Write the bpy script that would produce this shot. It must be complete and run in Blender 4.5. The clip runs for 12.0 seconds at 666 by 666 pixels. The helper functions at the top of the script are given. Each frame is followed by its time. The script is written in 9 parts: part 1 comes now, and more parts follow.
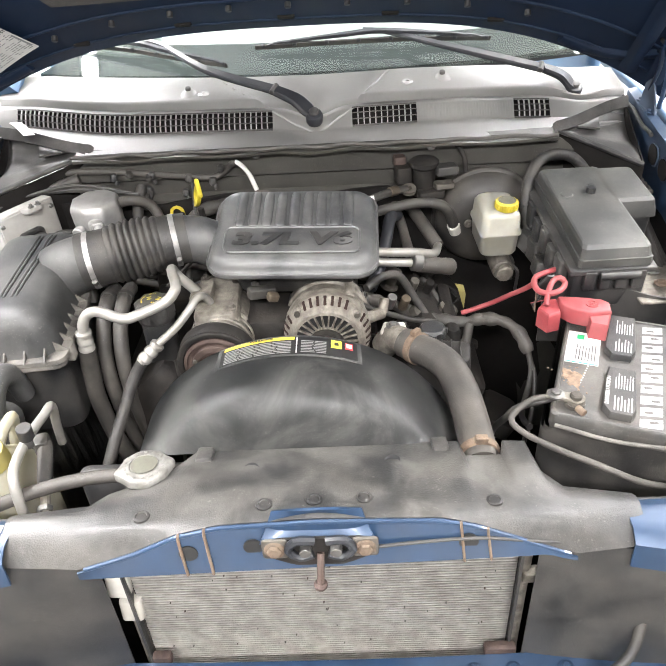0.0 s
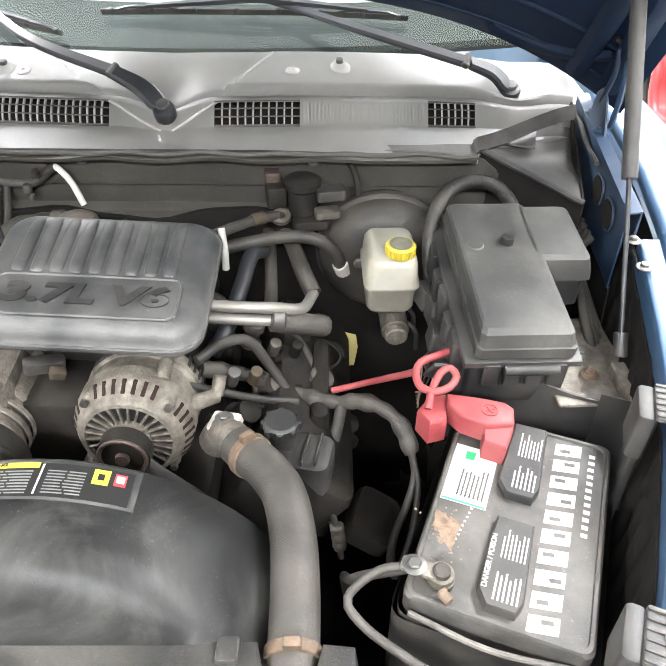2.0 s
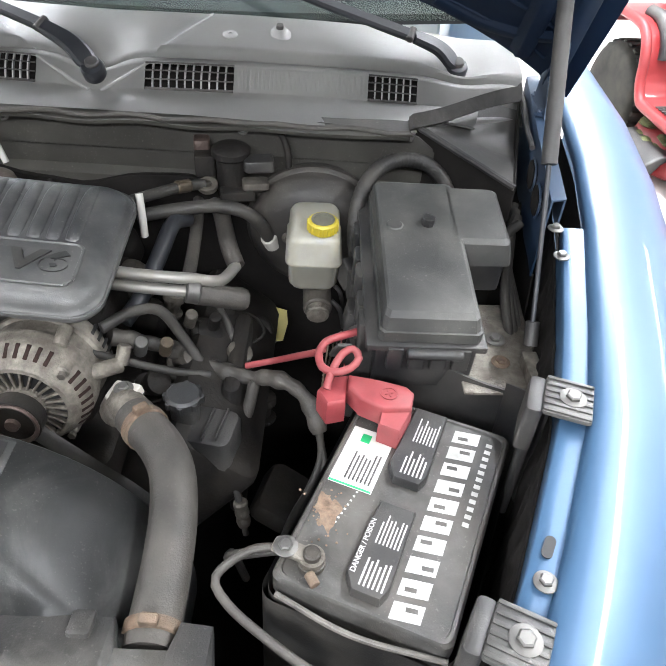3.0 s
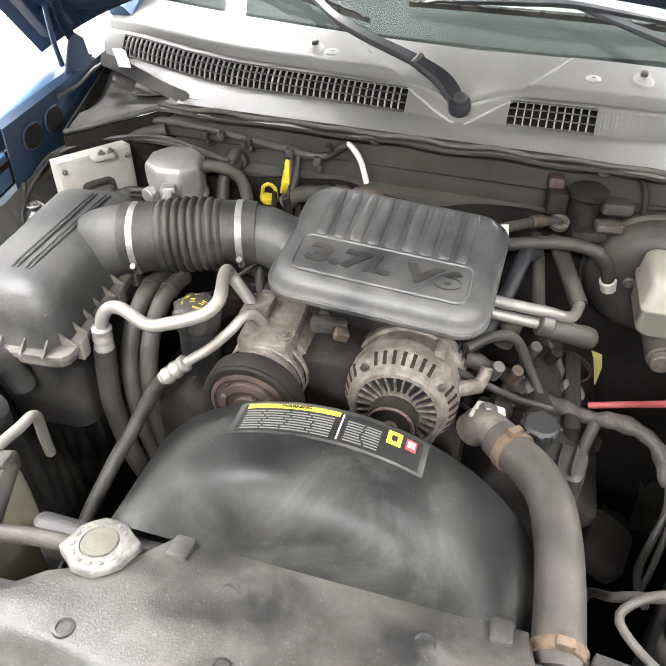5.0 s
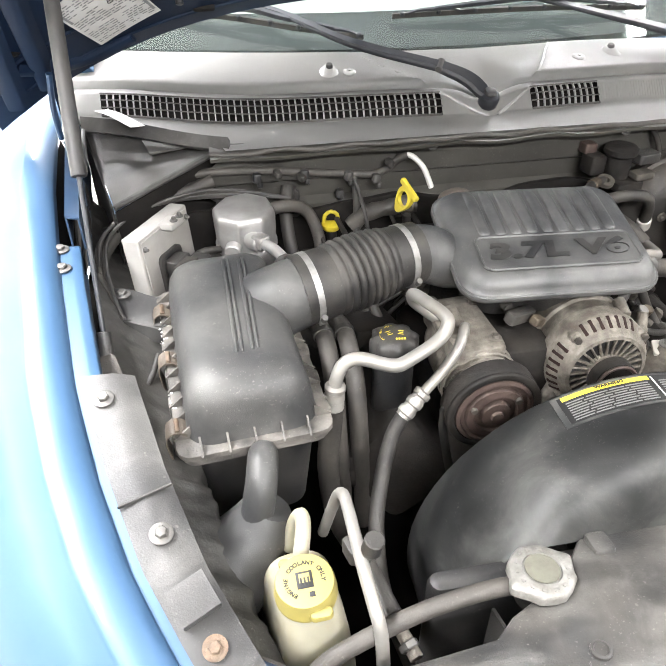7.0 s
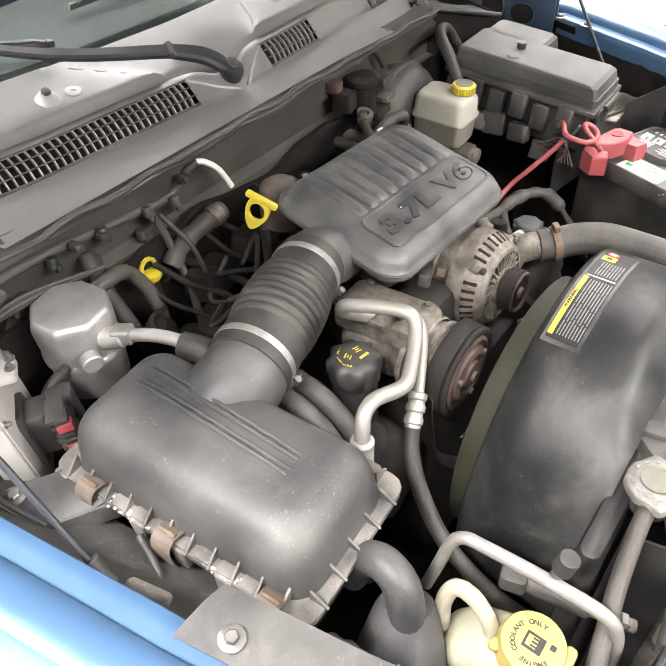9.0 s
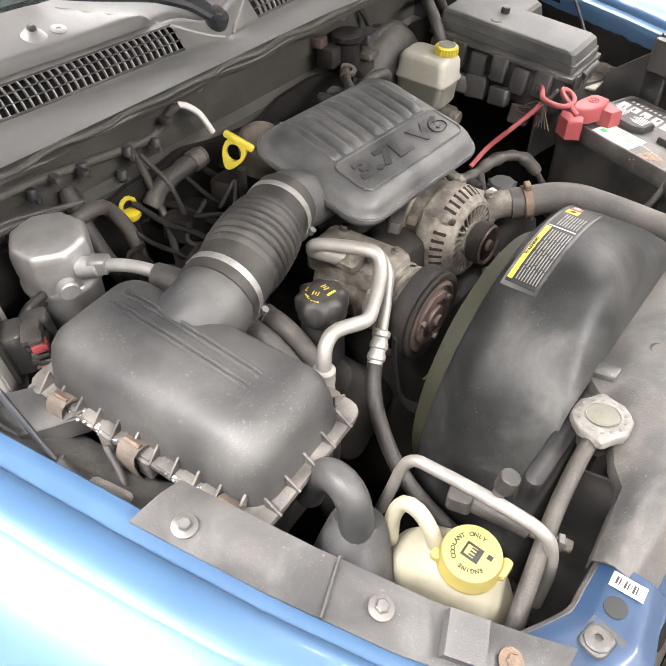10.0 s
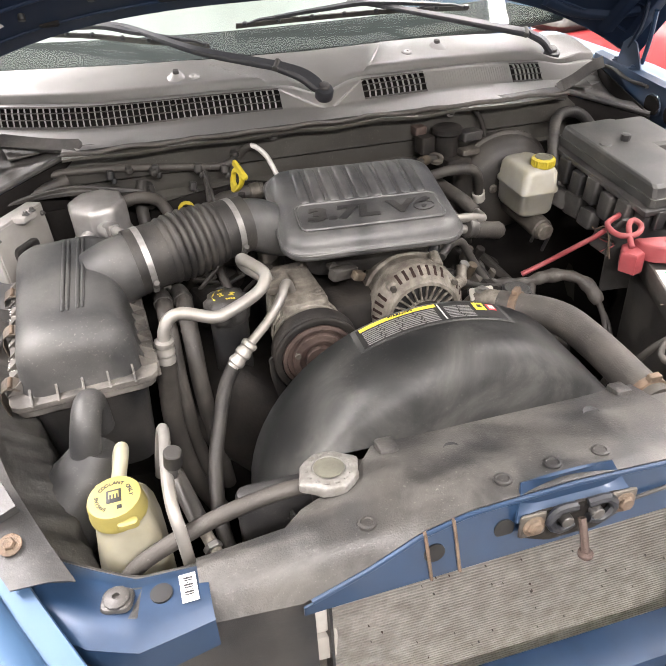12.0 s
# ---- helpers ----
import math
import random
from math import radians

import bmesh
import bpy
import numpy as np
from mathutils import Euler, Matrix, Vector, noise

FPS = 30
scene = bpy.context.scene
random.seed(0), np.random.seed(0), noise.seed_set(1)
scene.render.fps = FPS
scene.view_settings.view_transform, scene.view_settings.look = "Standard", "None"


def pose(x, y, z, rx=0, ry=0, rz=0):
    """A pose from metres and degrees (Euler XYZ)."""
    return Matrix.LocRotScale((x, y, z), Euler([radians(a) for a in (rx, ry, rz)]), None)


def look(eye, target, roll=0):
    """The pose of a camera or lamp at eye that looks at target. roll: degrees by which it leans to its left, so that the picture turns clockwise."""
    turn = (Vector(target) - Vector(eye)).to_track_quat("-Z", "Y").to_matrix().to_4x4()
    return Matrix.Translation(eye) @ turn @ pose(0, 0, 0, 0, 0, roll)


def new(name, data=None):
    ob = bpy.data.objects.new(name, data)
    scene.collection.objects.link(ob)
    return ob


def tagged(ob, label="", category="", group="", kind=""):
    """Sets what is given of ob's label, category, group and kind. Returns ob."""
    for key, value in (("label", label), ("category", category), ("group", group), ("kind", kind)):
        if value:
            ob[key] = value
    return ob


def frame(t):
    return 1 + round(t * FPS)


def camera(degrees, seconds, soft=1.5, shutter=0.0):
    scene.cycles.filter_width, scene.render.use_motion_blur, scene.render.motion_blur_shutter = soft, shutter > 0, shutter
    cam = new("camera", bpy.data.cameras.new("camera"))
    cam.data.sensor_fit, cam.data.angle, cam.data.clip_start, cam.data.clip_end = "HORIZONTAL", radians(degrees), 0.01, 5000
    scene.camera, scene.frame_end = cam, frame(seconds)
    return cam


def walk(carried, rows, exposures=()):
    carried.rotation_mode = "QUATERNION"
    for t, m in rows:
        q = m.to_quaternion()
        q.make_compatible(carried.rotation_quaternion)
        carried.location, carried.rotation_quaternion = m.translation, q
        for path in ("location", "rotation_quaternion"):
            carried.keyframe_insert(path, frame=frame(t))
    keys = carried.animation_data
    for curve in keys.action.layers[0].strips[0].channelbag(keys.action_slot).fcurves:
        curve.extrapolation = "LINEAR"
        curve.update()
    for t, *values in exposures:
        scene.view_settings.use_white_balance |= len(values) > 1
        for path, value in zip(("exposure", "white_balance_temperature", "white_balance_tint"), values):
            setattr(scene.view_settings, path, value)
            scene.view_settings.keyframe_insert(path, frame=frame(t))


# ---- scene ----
cam = camera(52.0, 12.0, soft=1.2)
METRES, EYE, TILT, LEAN, TURN = 2.95, 1.74, -35.0, 2.3, -0.8
PATH = [
    (0, (0.026, 0.0, 1.735), (-0.034, 1.642, 0.594), -3.6),
    (0.5, (0.058, 0.113, 1.713), (0.004, 1.674, 0.465), -4.7),
    (1, (0.162, 0.227, 1.69), (-0.008, 1.739, 0.392), 0.5),
    (1.5, (0.219, 0.331, 1.693), (0.005, 1.871, 0.436), 0.4),
    (2, (0.246, 0.402, 1.681), (0.263, 1.976, 0.448), 0.7),
    (2.5, (0.338, 0.422, 1.68), (0.473, 1.966, 0.417), 3.8),
    (3, (0.366, 0.42, 1.674), (0.408, 1.949, 0.385), 4.2),
    (3.5, (0.338, 0.403, 1.667), (0.158, 1.917, 0.372), 3.6),
    (3.7, (0.322, 0.396, 1.663), (0.032, 1.898, 0.375), 3.7),
    (5.3, (0.002, 0.342, 1.671), (-0.406, 1.884, 0.464), 2.1),
    (5.5, (-0.038, 0.344, 1.67), (-0.388, 1.916, 0.485), 2.3),
    (6, (-0.192, 0.391, 1.676), (-0.415, 2.026, 0.545), -0.2),
    (6.5, (-0.4, 0.317, 1.678), (-0.334, 1.953, 0.53), -0.4),
    (6.7, (-0.485, 0.29, 1.675), (-0.344, 1.902, 0.499), 0.1),
    (8.3, (-0.849, 0.647, 1.707), (0.205, 1.736, 0.402), -6.1),
    (8.5, (-0.86, 0.679, 1.707), (0.23, 1.665, 0.35), -4.6),
    (9, (-0.877, 0.706, 1.715), (0.245, 1.648, 0.354), -4.0),
    (9.5, (-0.88, 0.686, 1.714), (0.24, 1.615, 0.341), -4.7),
    (10, (-0.913, 0.637, 1.693), (0.196, 1.539, 0.295), -1.3),
    (10.5, (-0.875, 0.514, 1.689), (0.257, 1.489, 0.36), -2.6),
    (11, (-0.761, 0.271, 1.665), (0.123, 1.631, 0.496), -5.6),
    (11.5, (-0.616, 0.147, 1.644), (0.063, 1.633, 0.49), -6.4),
    (12, (-0.427, 0.114, 1.627), (-0.018, 1.729, 0.521), -2.9),
]
# seconds, stops, kelvin, tint
EXPOSURE = [(0, 1.62, 6400, 11), (1.5, 1.62, 6400, 10), (2.0, 1.67, 6300, 9), (2.4, 1.47, 6100, 8), (3.0, 1.06, 6050, 9), (3.3, 1.37, 6300, 10), (3.6, 1.52, 6500, 11), (5.3, 1.57, 6400, 10), (6.7, 1.57, 6350, 10),
            (8.4, 1.41, 6600, 13), (9.6, 1.52, 6600, 13), (10.6, 1.12, 6600, 14), (11.2, 1.02, 6600, 15), (12, 1.19, 6700, 15)]
walk(cam, [(t, look(eye, target, roll)) for t, eye, target, roll in PATH], EXPOSURE)

# ---- world and light: a bright white garage under LED tubes ----
world = bpy.data.worlds.new("world")
scene.world = world
world.use_nodes = True
world.node_tree.nodes["Background"].inputs[0].default_value = (0.9, 0.96, 1.0, 1)
world.node_tree.nodes["Background"].inputs[1].default_value = 0.05


def tube_lamp(x, y, z, length, power, along_y=False):
    d = bpy.data.lights.new("tube_light", "AREA")
    d.shape, d.size, d.size_y, d.energy, d.color = "RECTANGLE", length, 0.16, power, (1.0, 0.975, 0.975)
    o = new("tube_light", d)
    o.matrix_world = pose(x, y, z, 0, 0, 90 if along_y else 0)
    return o


# x, y, z, length, along y, watts
LAMPS = [(-1.65, 1.5, 2.86, 2.4, True, 110), (1.75, 1.5, 2.86, 2.4, True, 58), (0.0, -1.3, 2.86, 2.4, False, 80),
         (-1.65, 4.2, 2.86, 2.4, True, 190), (1.55, 4.2, 2.86, 2.4, True, 155), (3.8, 3.0, 2.86, 2.4, True, 34)]
for lx, ly, lz, ll, la, watts in LAMPS:
    tube_lamp(lx, ly, lz, ll, watts, la)

# ---- materials ----
def mat(name, col, rough=0.5, metal=0.0, var=0.25, scale=25.0, bump=0.15, fine=300.0, dust=0.0,
        dust_col=(0.30, 0.27, 0.23), coat=0.0, spec=0.5, specks=0.0, smudge=0.0, smudge_scale=9.0, smudge_col=(0.17, 0.168, 0.16), placed=False, milky=0.0):
    m = bpy.data.materials.new(name)
    m.use_nodes = True
    nt = m.node_tree
    n, l = nt.nodes, nt.links
    b = n["Principled BSDF"]
    where = n.new("ShaderNodeNewGeometry").outputs["Position"] if placed else n.new("ShaderNodeTexCoord").outputs["Object"]

    def noise_at(s, detail, rgh=0.6):
        k = n.new("ShaderNodeTexNoise")
        k.inputs["Scale"].default_value = s
        k.inputs["Detail"].default_value = detail
        k.inputs["Roughness"].default_value = rgh
        l.new(where, k.inputs["Vector"])
        return k

    big, small = noise_at(scale, 5), noise_at(fine, 3)
    dark = [c * (1 - var) for c in col]
    lite = [min(1, c * (1 + var)) for c in col]
    r1 = n.new("ShaderNodeValToRGB")
    r1.color_ramp.elements[0].position, r1.color_ramp.elements[1].position = 0.3, 0.7
    r1.color_ramp.elements[0].color = (*dark, 1)
    r1.color_ramp.elements[1].color = (*lite, 1)
    l.new(big.outputs["Fac"], r1.inputs["Fac"])
    colour = r1.outputs["Color"]
    def layer(colour, k, lo, hi, amount, tint, mask=None):
        """A second colour over the first, where the noise k is high."""
        ramp = n.new("ShaderNodeValToRGB")
        ramp.color_ramp.interpolation = "EASE"
        ramp.color_ramp.elements[0].position, ramp.color_ramp.elements[1].position = lo, hi
        ramp.color_ramp.elements[1].color = (amount, amount, amount, 1)
        l.new(k.outputs["Fac"], ramp.inputs["Fac"])
        fac = ramp.outputs["Color"]
        if mask is not None:
            times = n.new("ShaderNodeMath")
            times.operation = "MULTIPLY"
            l.new(fac, times.inputs[0])
            l.new(mask, times.inputs[1])
            fac = times.outputs[0]
        mx = n.new("ShaderNodeMix")
        mx.data_type = "RGBA"
        l.new(fac, mx.inputs["Factor"])
        l.new(colour, mx.inputs["A"])
        mx.inputs["B"].default_value = (*tint, 1)
        return mx.outputs["Result"], fac

    dusty = None
    if dust:
        colour, dusty = layer(colour, noise_at(scale * 0.6, 5, 0.5), 0.28, 0.74, dust, dust_col)
    if smudge:
        wiped = noise_at(smudge_scale, 7, 0.62)
        wiped.inputs["Distortion"].default_value = 0.6
        colour, dusty = layer(colour, wiped, 0.42, 0.80, smudge, smudge_col)
    if specks:
        patch = noise_at(scale * 1.3, 3, 0.5)
        where_gritty = n.new("ShaderNodeMapRange")
        where_gritty.inputs["From Min"].default_value, where_gritty.inputs["From Max"].default_value = 0.40, 0.62
        l.new(patch.outputs["Fac"], where_gritty.inputs["Value"])
        for size, lo, amount in ((330.0, 0.62, specks * 0.4), (140.0, 0.68, specks * 0.6)):
            colour, _ = layer(colour, noise_at(size, 2, 0.5), lo, lo + 0.10, amount, (0.27, 0.255, 0.23), where_gritty.outputs["Result"])
    l.new(colour, b.inputs["Base Color"])
    mr = n.new("ShaderNodeMapRange")
    mr.inputs["To Min"].default_value = max(0.285, rough - 0.10)
    mr.inputs["To Max"].default_value = min(1, rough + 0.15)
    l.new(big.outputs["Fac"], mr.inputs["Value"])
    rough_out = mr.outputs["Result"]
    if dusty is not None:
        matte = n.new("ShaderNodeMath")
        matte.operation = "MULTIPLY_ADD"
        matte.use_clamp = True
        l.new(dusty, matte.inputs[0])
        matte.inputs[1].default_value = 0.22
        l.new(rough_out, matte.inputs[2])
        rough_out = matte.outputs[0]
    l.new(rough_out, b.inputs["Roughness"])
    b.inputs["Metallic"].default_value = metal
    if milky:
        b.inputs["Subsurface Weight"].default_value = milky
        b.inputs["Subsurface Scale"].default_value = 0.03
        b.inputs["Subsurface Radius"].default_value = (1.0, 0.9, 0.6)
    b.inputs["Coat Weight"].default_value = coat
    b.inputs["Coat Roughness"].default_value = 0.05
    b.inputs["Specular IOR Level"].default_value = spec
    if bump:
        bp = n.new("ShaderNodeBump")
        bp.inputs["Strength"].default_value = bump
        bp.inputs["Distance"].default_value = 0.002
        l.new(small.outputs["Fac"], bp.inputs["Height"])
        l.new(bp.outputs["Normal"], b.inputs["Normal"])
    return m


def glow(name, col, power):
    m = bpy.data.materials.new(name)
    m.use_nodes = True
    b = m.node_tree.nodes["Principled BSDF"]
    b.inputs["Emission Color"].default_value = (*col, 1)
    b.inputs["Emission Strength"].default_value = power
    return m


# near-black that stands in for shade in gaps, recesses and openings
M_VOID = mat("unlit_gap_black", (0.010, 0.009, 0.0085), 0.9, 0, 0.4, 20, 0.3, 120, dust=0.5, dust_col=(0.018, 0.016, 0.014), spec=0.15)
M_BLUE = mat("blue_metallic_paint", (0.046, 0.098, 0.178), 0.38, 0.25, 0.06, 6, 0.02, 900, coat=0.25)
# darker and dustier blue than M_BLUE, for tie bar, support ends and beam
M_BLUE_IN = mat("darker_blue_paint", (0.012, 0.036, 0.082), 0.36, 0.2, 0.2, 12, 0.05, 400, dust=0.35, dust_col=(0.05, 0.062, 0.082), coat=0.2)
M_PLASTIC = mat("black_plastic", (0.013, 0.0135, 0.0145), 0.34, 0, 0.3, 18, 0.25, 700, dust=0.6, dust_col=(0.085, 0.079, 0.071), specks=0.35)
M_SHROUD = mat("shroud_plastic", (0.022, 0.023, 0.0235), 0.33, 0, 0.25, 14, 0.10, 500, dust=0.6, dust_col=(0.100, 0.100, 0.095), specks=0.5, smudge=0.9, smudge_scale=8, smudge_col=(0.17, 0.168, 0.16))
M_COVER = mat("crossmember_plastic", (0.025, 0.025, 0.025), 0.36, 0, 0.35, 22, 0.35, 400, dust=0.6, dust_col=(0.098, 0.091, 0.081), specks=0.7, smudge=0.7, smudge_scale=15, smudge_col=(0.135, 0.13, 0.12))
M_STRIP = mat("strip_plastic", (0.030, 0.0295, 0.029), 0.55, 0, 0.3, 18, 0.3, 400, dust=0.6, dust_col=(0.085, 0.080, 0.073), specks=0.4, smudge=0.3, smudge_scale=14, spec=0.3)
M_FLANGE = mat("dusty_flange", (0.050, 0.047, 0.043), 0.55, 0, 0.45, 40, 0.5, 300, dust=0.8, dust_col=(0.19, 0.175, 0.155), specks=1.0)
M_GREYPRINT = mat("faded_print", (0.20, 0.20, 0.195), 0.5, 0, 0.2, 80, 0)
M_COWL = mat("weathered_grey_plastic", (0.235, 0.231, 0.224), 0.32, 0, 0.10, 9, 0.2, 1200, dust=0.5, dust_col=(0.29, 0.281, 0.267), specks=0.2)
M_INTAKE = mat("intake_plastic", (0.034, 0.035, 0.0365), 0.30, 0, 0.2, 24, 0.2, 700, dust=0.65, dust_col=(0.138, 0.136, 0.130), specks=0.5, smudge=0.4, smudge_scale=9, smudge_col=(0.18, 0.177, 0.17))
M_STRIP_DARK = mat("seal_strip_plastic", (0.016, 0.016, 0.0165), 0.55, 0, 0.35, 14, 0.3, 400, dust=0.5, dust_col=(0.05, 0.046, 0.041), specks=0.3, smudge=0.35, smudge_scale=12, spec=0.3)
M_LID = mat("matte_black_lid", (0.021, 0.0215, 0.021), 0.55, 0, 0.25, 12, 0.2, 600, dust=0.65, dust_col=(0.085, 0.083, 0.075), specks=0.5, smudge=0.5, smudge_scale=9, smudge_col=(0.12, 0.117, 0.106))
M_AIRBOX = mat("airbox_plastic", (0.021, 0.022, 0.0235), 0.42, 0, 0.2, 12, 0.2, 700, dust=0.65, dust_col=(0.098, 0.096, 0.090), specks=0.7, smudge=0.55, smudge_scale=8, smudge_col=(0.13, 0.127, 0.12), spec=0.36)
M_RUBBER = mat("black_rubber", (0.015, 0.0145, 0.014), 0.5, 0, 0.35, 30, 0.3, 350, dust=0.6, dust_col=(0.075, 0.068, 0.058), specks=0.25)
M_HOSE = mat("dusty_hose_rubber", (0.031, 0.0285, 0.0255), 0.58, 0, 0.3, 24, 0.35, 350, dust=0.6, dust_col=(0.083, 0.074, 0.063), specks=0.4, smudge=0.35, smudge_scale=16, smudge_col=(0.12, 0.11, 0.096))
M_GRIME = mat("grimy_metal", (0.13, 0.118, 0.10), 0.5, 0.4, 0.5, 22, 0.6, 180, dust=0.75, dust_col=(0.035, 0.03, 0.026), specks=0.4)
# base darkened to stand for shade on deep parts; grime is the noise
M_DARK = mat("grimy_shade_dark_metal", (0.012, 0.011, 0.0105), 0.6, 0.0, 0.5, 30, 0.5, 150, dust=0.5, dust_col=(0.035, 0.030, 0.024), spec=0.2)
M_FIREWALL = mat("firewall_coat", (0.050, 0.048, 0.041), 0.42, 0, 0.35, 12, 0.25, 300, dust=0.75, dust_col=(0.025, 0.023, 0.019), specks=0.4)
M_ALU = mat("dull_aluminium", (0.215, 0.198, 0.168), 0.48, 0.3, 0.4, 60, 0.9, 260, dust=0.85, dust_col=(0.075, 0.063, 0.050), specks=0.5)
M_ALU_PIPE = mat("aluminium_pipe", (0.31, 0.30, 0.28), 0.40, 0.45, 0.12, 30, 0.1, 400, dust=0.55, dust_col=(0.20, 0.178, 0.145), specks=0.2)
M_STEEL = mat("zinc_steel", (0.15, 0.147, 0.14), 0.42, 0.7, 0.2, 50, 0.15, 500, dust=0.4, dust_col=(0.10, 0.09, 0.08))
M_CHROME = mat("worn_chrome", (0.33, 0.325, 0.315), 0.40, 0.6, 0.25, 60, 0.3, 300, dust=0.45, dust_col=(0.14, 0.125, 0.105))
M_RUST = mat("rust", (0.13, 0.088, 0.06), 0.65, 0.3, 0.45, 70, 0.6, 400, dust=0.4, dust_col=(0.2, 0.17, 0.13))
M_CORRODED = mat("corroded_iron", (0.06, 0.040, 0.034), 0.5, 0.3, 0.5, 40, 0.6, 250, dust=0.5, dust_col=(0.11, 0.08, 0.065))
M_BATTERY = mat("battery_case", (0.030, 0.029, 0.0275), 0.45, 0, 0.25, 20, 0.3, 500, dust=0.8, dust_col=(0.105, 0.096, 0.083), specks=0.7, smudge=0.35, smudge_scale=18)
M_PRINT = mat("white_print", (0.46, 0.455, 0.44), 0.6, 0, 0.2, 60, 0.05, 600, dust=0.4, dust_col=(0.22, 0.21, 0.185))
M_PAPER = mat("white_label", (0.60, 0.59, 0.56), 0.55, 0, 0.06, 40, 0.05, 500, dust=0.3, dust_col=(0.42, 0.39, 0.33))
M_BLACK = mat("black_print", (0.012, 0.012, 0.012), 0.5, 0, 0.1, 40, 0)
M_RED = mat("red_plastic", (0.27, 0.042, 0.048), 0.5, 0, 0.2, 30, 0.15, 400, dust=0.45, dust_col=(0.20, 0.085, 0.08))
M_YELLOW = mat("yellow_plastic", (0.47, 0.375, 0.022), 0.4, 0, 0.12, 30, 0.1, 400, dust=0.3, dust_col=(0.27, 0.23, 0.09))
M_PALE_YELLOW = mat("faded_yellow_plastic", (0.29, 0.245, 0.065), 0.45, 0, 0.1, 30, 0.1, 400, dust=0.4, dust_col=(0.20, 0.17, 0.075))
M_TANK = mat("aged_white_plastic", (0.30, 0.285, 0.215), 0.42, 0, 0.14, 16, 0.1, 300, dust=0.6, dust_col=(0.195, 0.172, 0.12), specks=0.2, milky=0.5)
M_LABEL_Y = mat("label_yellow", (0.72, 0.57, 0.05), 0.5, 0, 0.06, 60, 0)
M_LABEL_R = mat("label_red", (0.65, 0.05, 0.06), 0.45, 0, 0.06, 60, 0)
M_GREEN = mat("print_green", (0.03, 0.4, 0.14), 0.5, 0, 0.1, 60, 0)
M_BRASS = mat("dull_brass", (0.085, 0.066, 0.045), 0.5, 0.4, 0.35, 60, 0.3, 300, dust=0.5, dust_col=(0.05, 0.042, 0.033))
M_CRUST = mat("brown_residue", (0.16, 0.105, 0.07), 0.8, 0, 0.5, 120, 0.8, 300, dust=0.5, dust_col=(0.25, 0.20, 0.15))
M_CAP = mat("stamped_cap_metal", (0.24, 0.235, 0.22), 0.45, 0.35, 0.25, 90, 0.4, 400, dust=0.8, dust_col=(0.13, 0.122, 0.105), specks=0.3)
M_CAP_MID = mat("greenish_cap_plate", (0.135, 0.133, 0.105), 0.45, 0.2, 0.2, 60, 0.3, 300, dust=0.5, dust_col=(0.085, 0.08, 0.062))
M_TAN = mat("tan_dusty_casting", (0.115, 0.095, 0.075), 0.55, 0.1, 0.3, 40, 0.5, 250, dust=0.6, dust_col=(0.055, 0.045, 0.036), specks=0.4)
M_BOOSTER = mat("brown_filmed_steel", (0.020, 0.019, 0.0175), 0.5, 0.1, 0.3, 16, 0.2, 300, dust=0.75, dust_col=(0.075, 0.066, 0.056), specks=0.3)
M_APRON = mat("dull_blue_apron", (0.012, 0.034, 0.075), 0.42, 0.1, 0.3, 14, 0.1, 300, dust=0.55, dust_col=(0.07, 0.082, 0.098), spec=0.45, coat=0.15)
M_BAND = mat("scuffed_grey_plastic", (0.026, 0.026, 0.0265), 0.33, 0, 0.3, 16, 0.15, 500, dust=0.6, dust_col=(0.068, 0.066, 0.062), specks=0.4, smudge=0.55, smudge_scale=14, smudge_col=(0.12, 0.117, 0.11))
M_WING = mat("dusty_inner_fender", (0.026, 0.0255, 0.024), 0.5, 0, 0.45, 14, 0.6, 90, dust=0.75, dust_col=(0.062, 0.059, 0.053), specks=0.5, smudge=0.5, smudge_scale=20, smudge_col=(0.105, 0.10, 0.09))
M_COPPER = mat("rusty_windings", (0.022, 0.012, 0.010), 0.7, 0.1, 0.5, 60, 0.5, 200, spec=0.2)
M_SALT = mat("white_corrosion", (0.55, 0.54, 0.51), 0.8, 0, 0.2, 60, 0.5, 300)
M_FIN = mat("bright_fins", (0.42, 0.405, 0.38), 0.34, 0.75, 0.2, 60, 0.2, 400, dust=0.4, dust_col=(0.18, 0.16, 0.135), placed=True)
M_GREY_CABLE = mat("grey_cable", (0.032, 0.031, 0.0305), 0.5, 0, 0.3, 30, 0.2, 300, dust=0.5, dust_col=(0.065, 0.06, 0.054))
M_MODULE = mat("grey_module_case", (0.33, 0.32, 0.30), 0.45, 0.2, 0.15, 18, 0.2, dust=0.4, dust_col=(0.26, 0.24, 0.21))
M_OFFWHITE = mat("offwhite_plastic", (0.46, 0.445, 0.405), 0.5, 0, 0.12, 25, 0.1, dust=0.5, dust_col=(0.25, 0.225, 0.185))
M_WIPER = mat("wiper_black", (0.014, 0.0155, 0.019), 0.36, 0.0, 0.2, 30, 0.15, 500, dust=0.3, dust_col=(0.045, 0.047, 0.052))
M_LINER = mat("hood_liner", (0.05, 0.046, 0.041), 0.9, 0, 0.3, 25, 0.6, 250)
M_FLOOR = mat("garage_concrete", (0.62, 0.60, 0.56), 0.5, 0, 0.12, 2.5, 0.15, 60, dust=0.2, dust_col=(0.45, 0.42, 0.38))
M_DIM_WALL = mat("dim_grey_wall", (0.32, 0.32, 0.31), 0.6, 0, 0.06, 3, 0.1, 120)
M_WALL = mat("white_wall", (0.82, 0.83, 0.82), 0.7, 0, 0.04, 3, 0.1, 120)
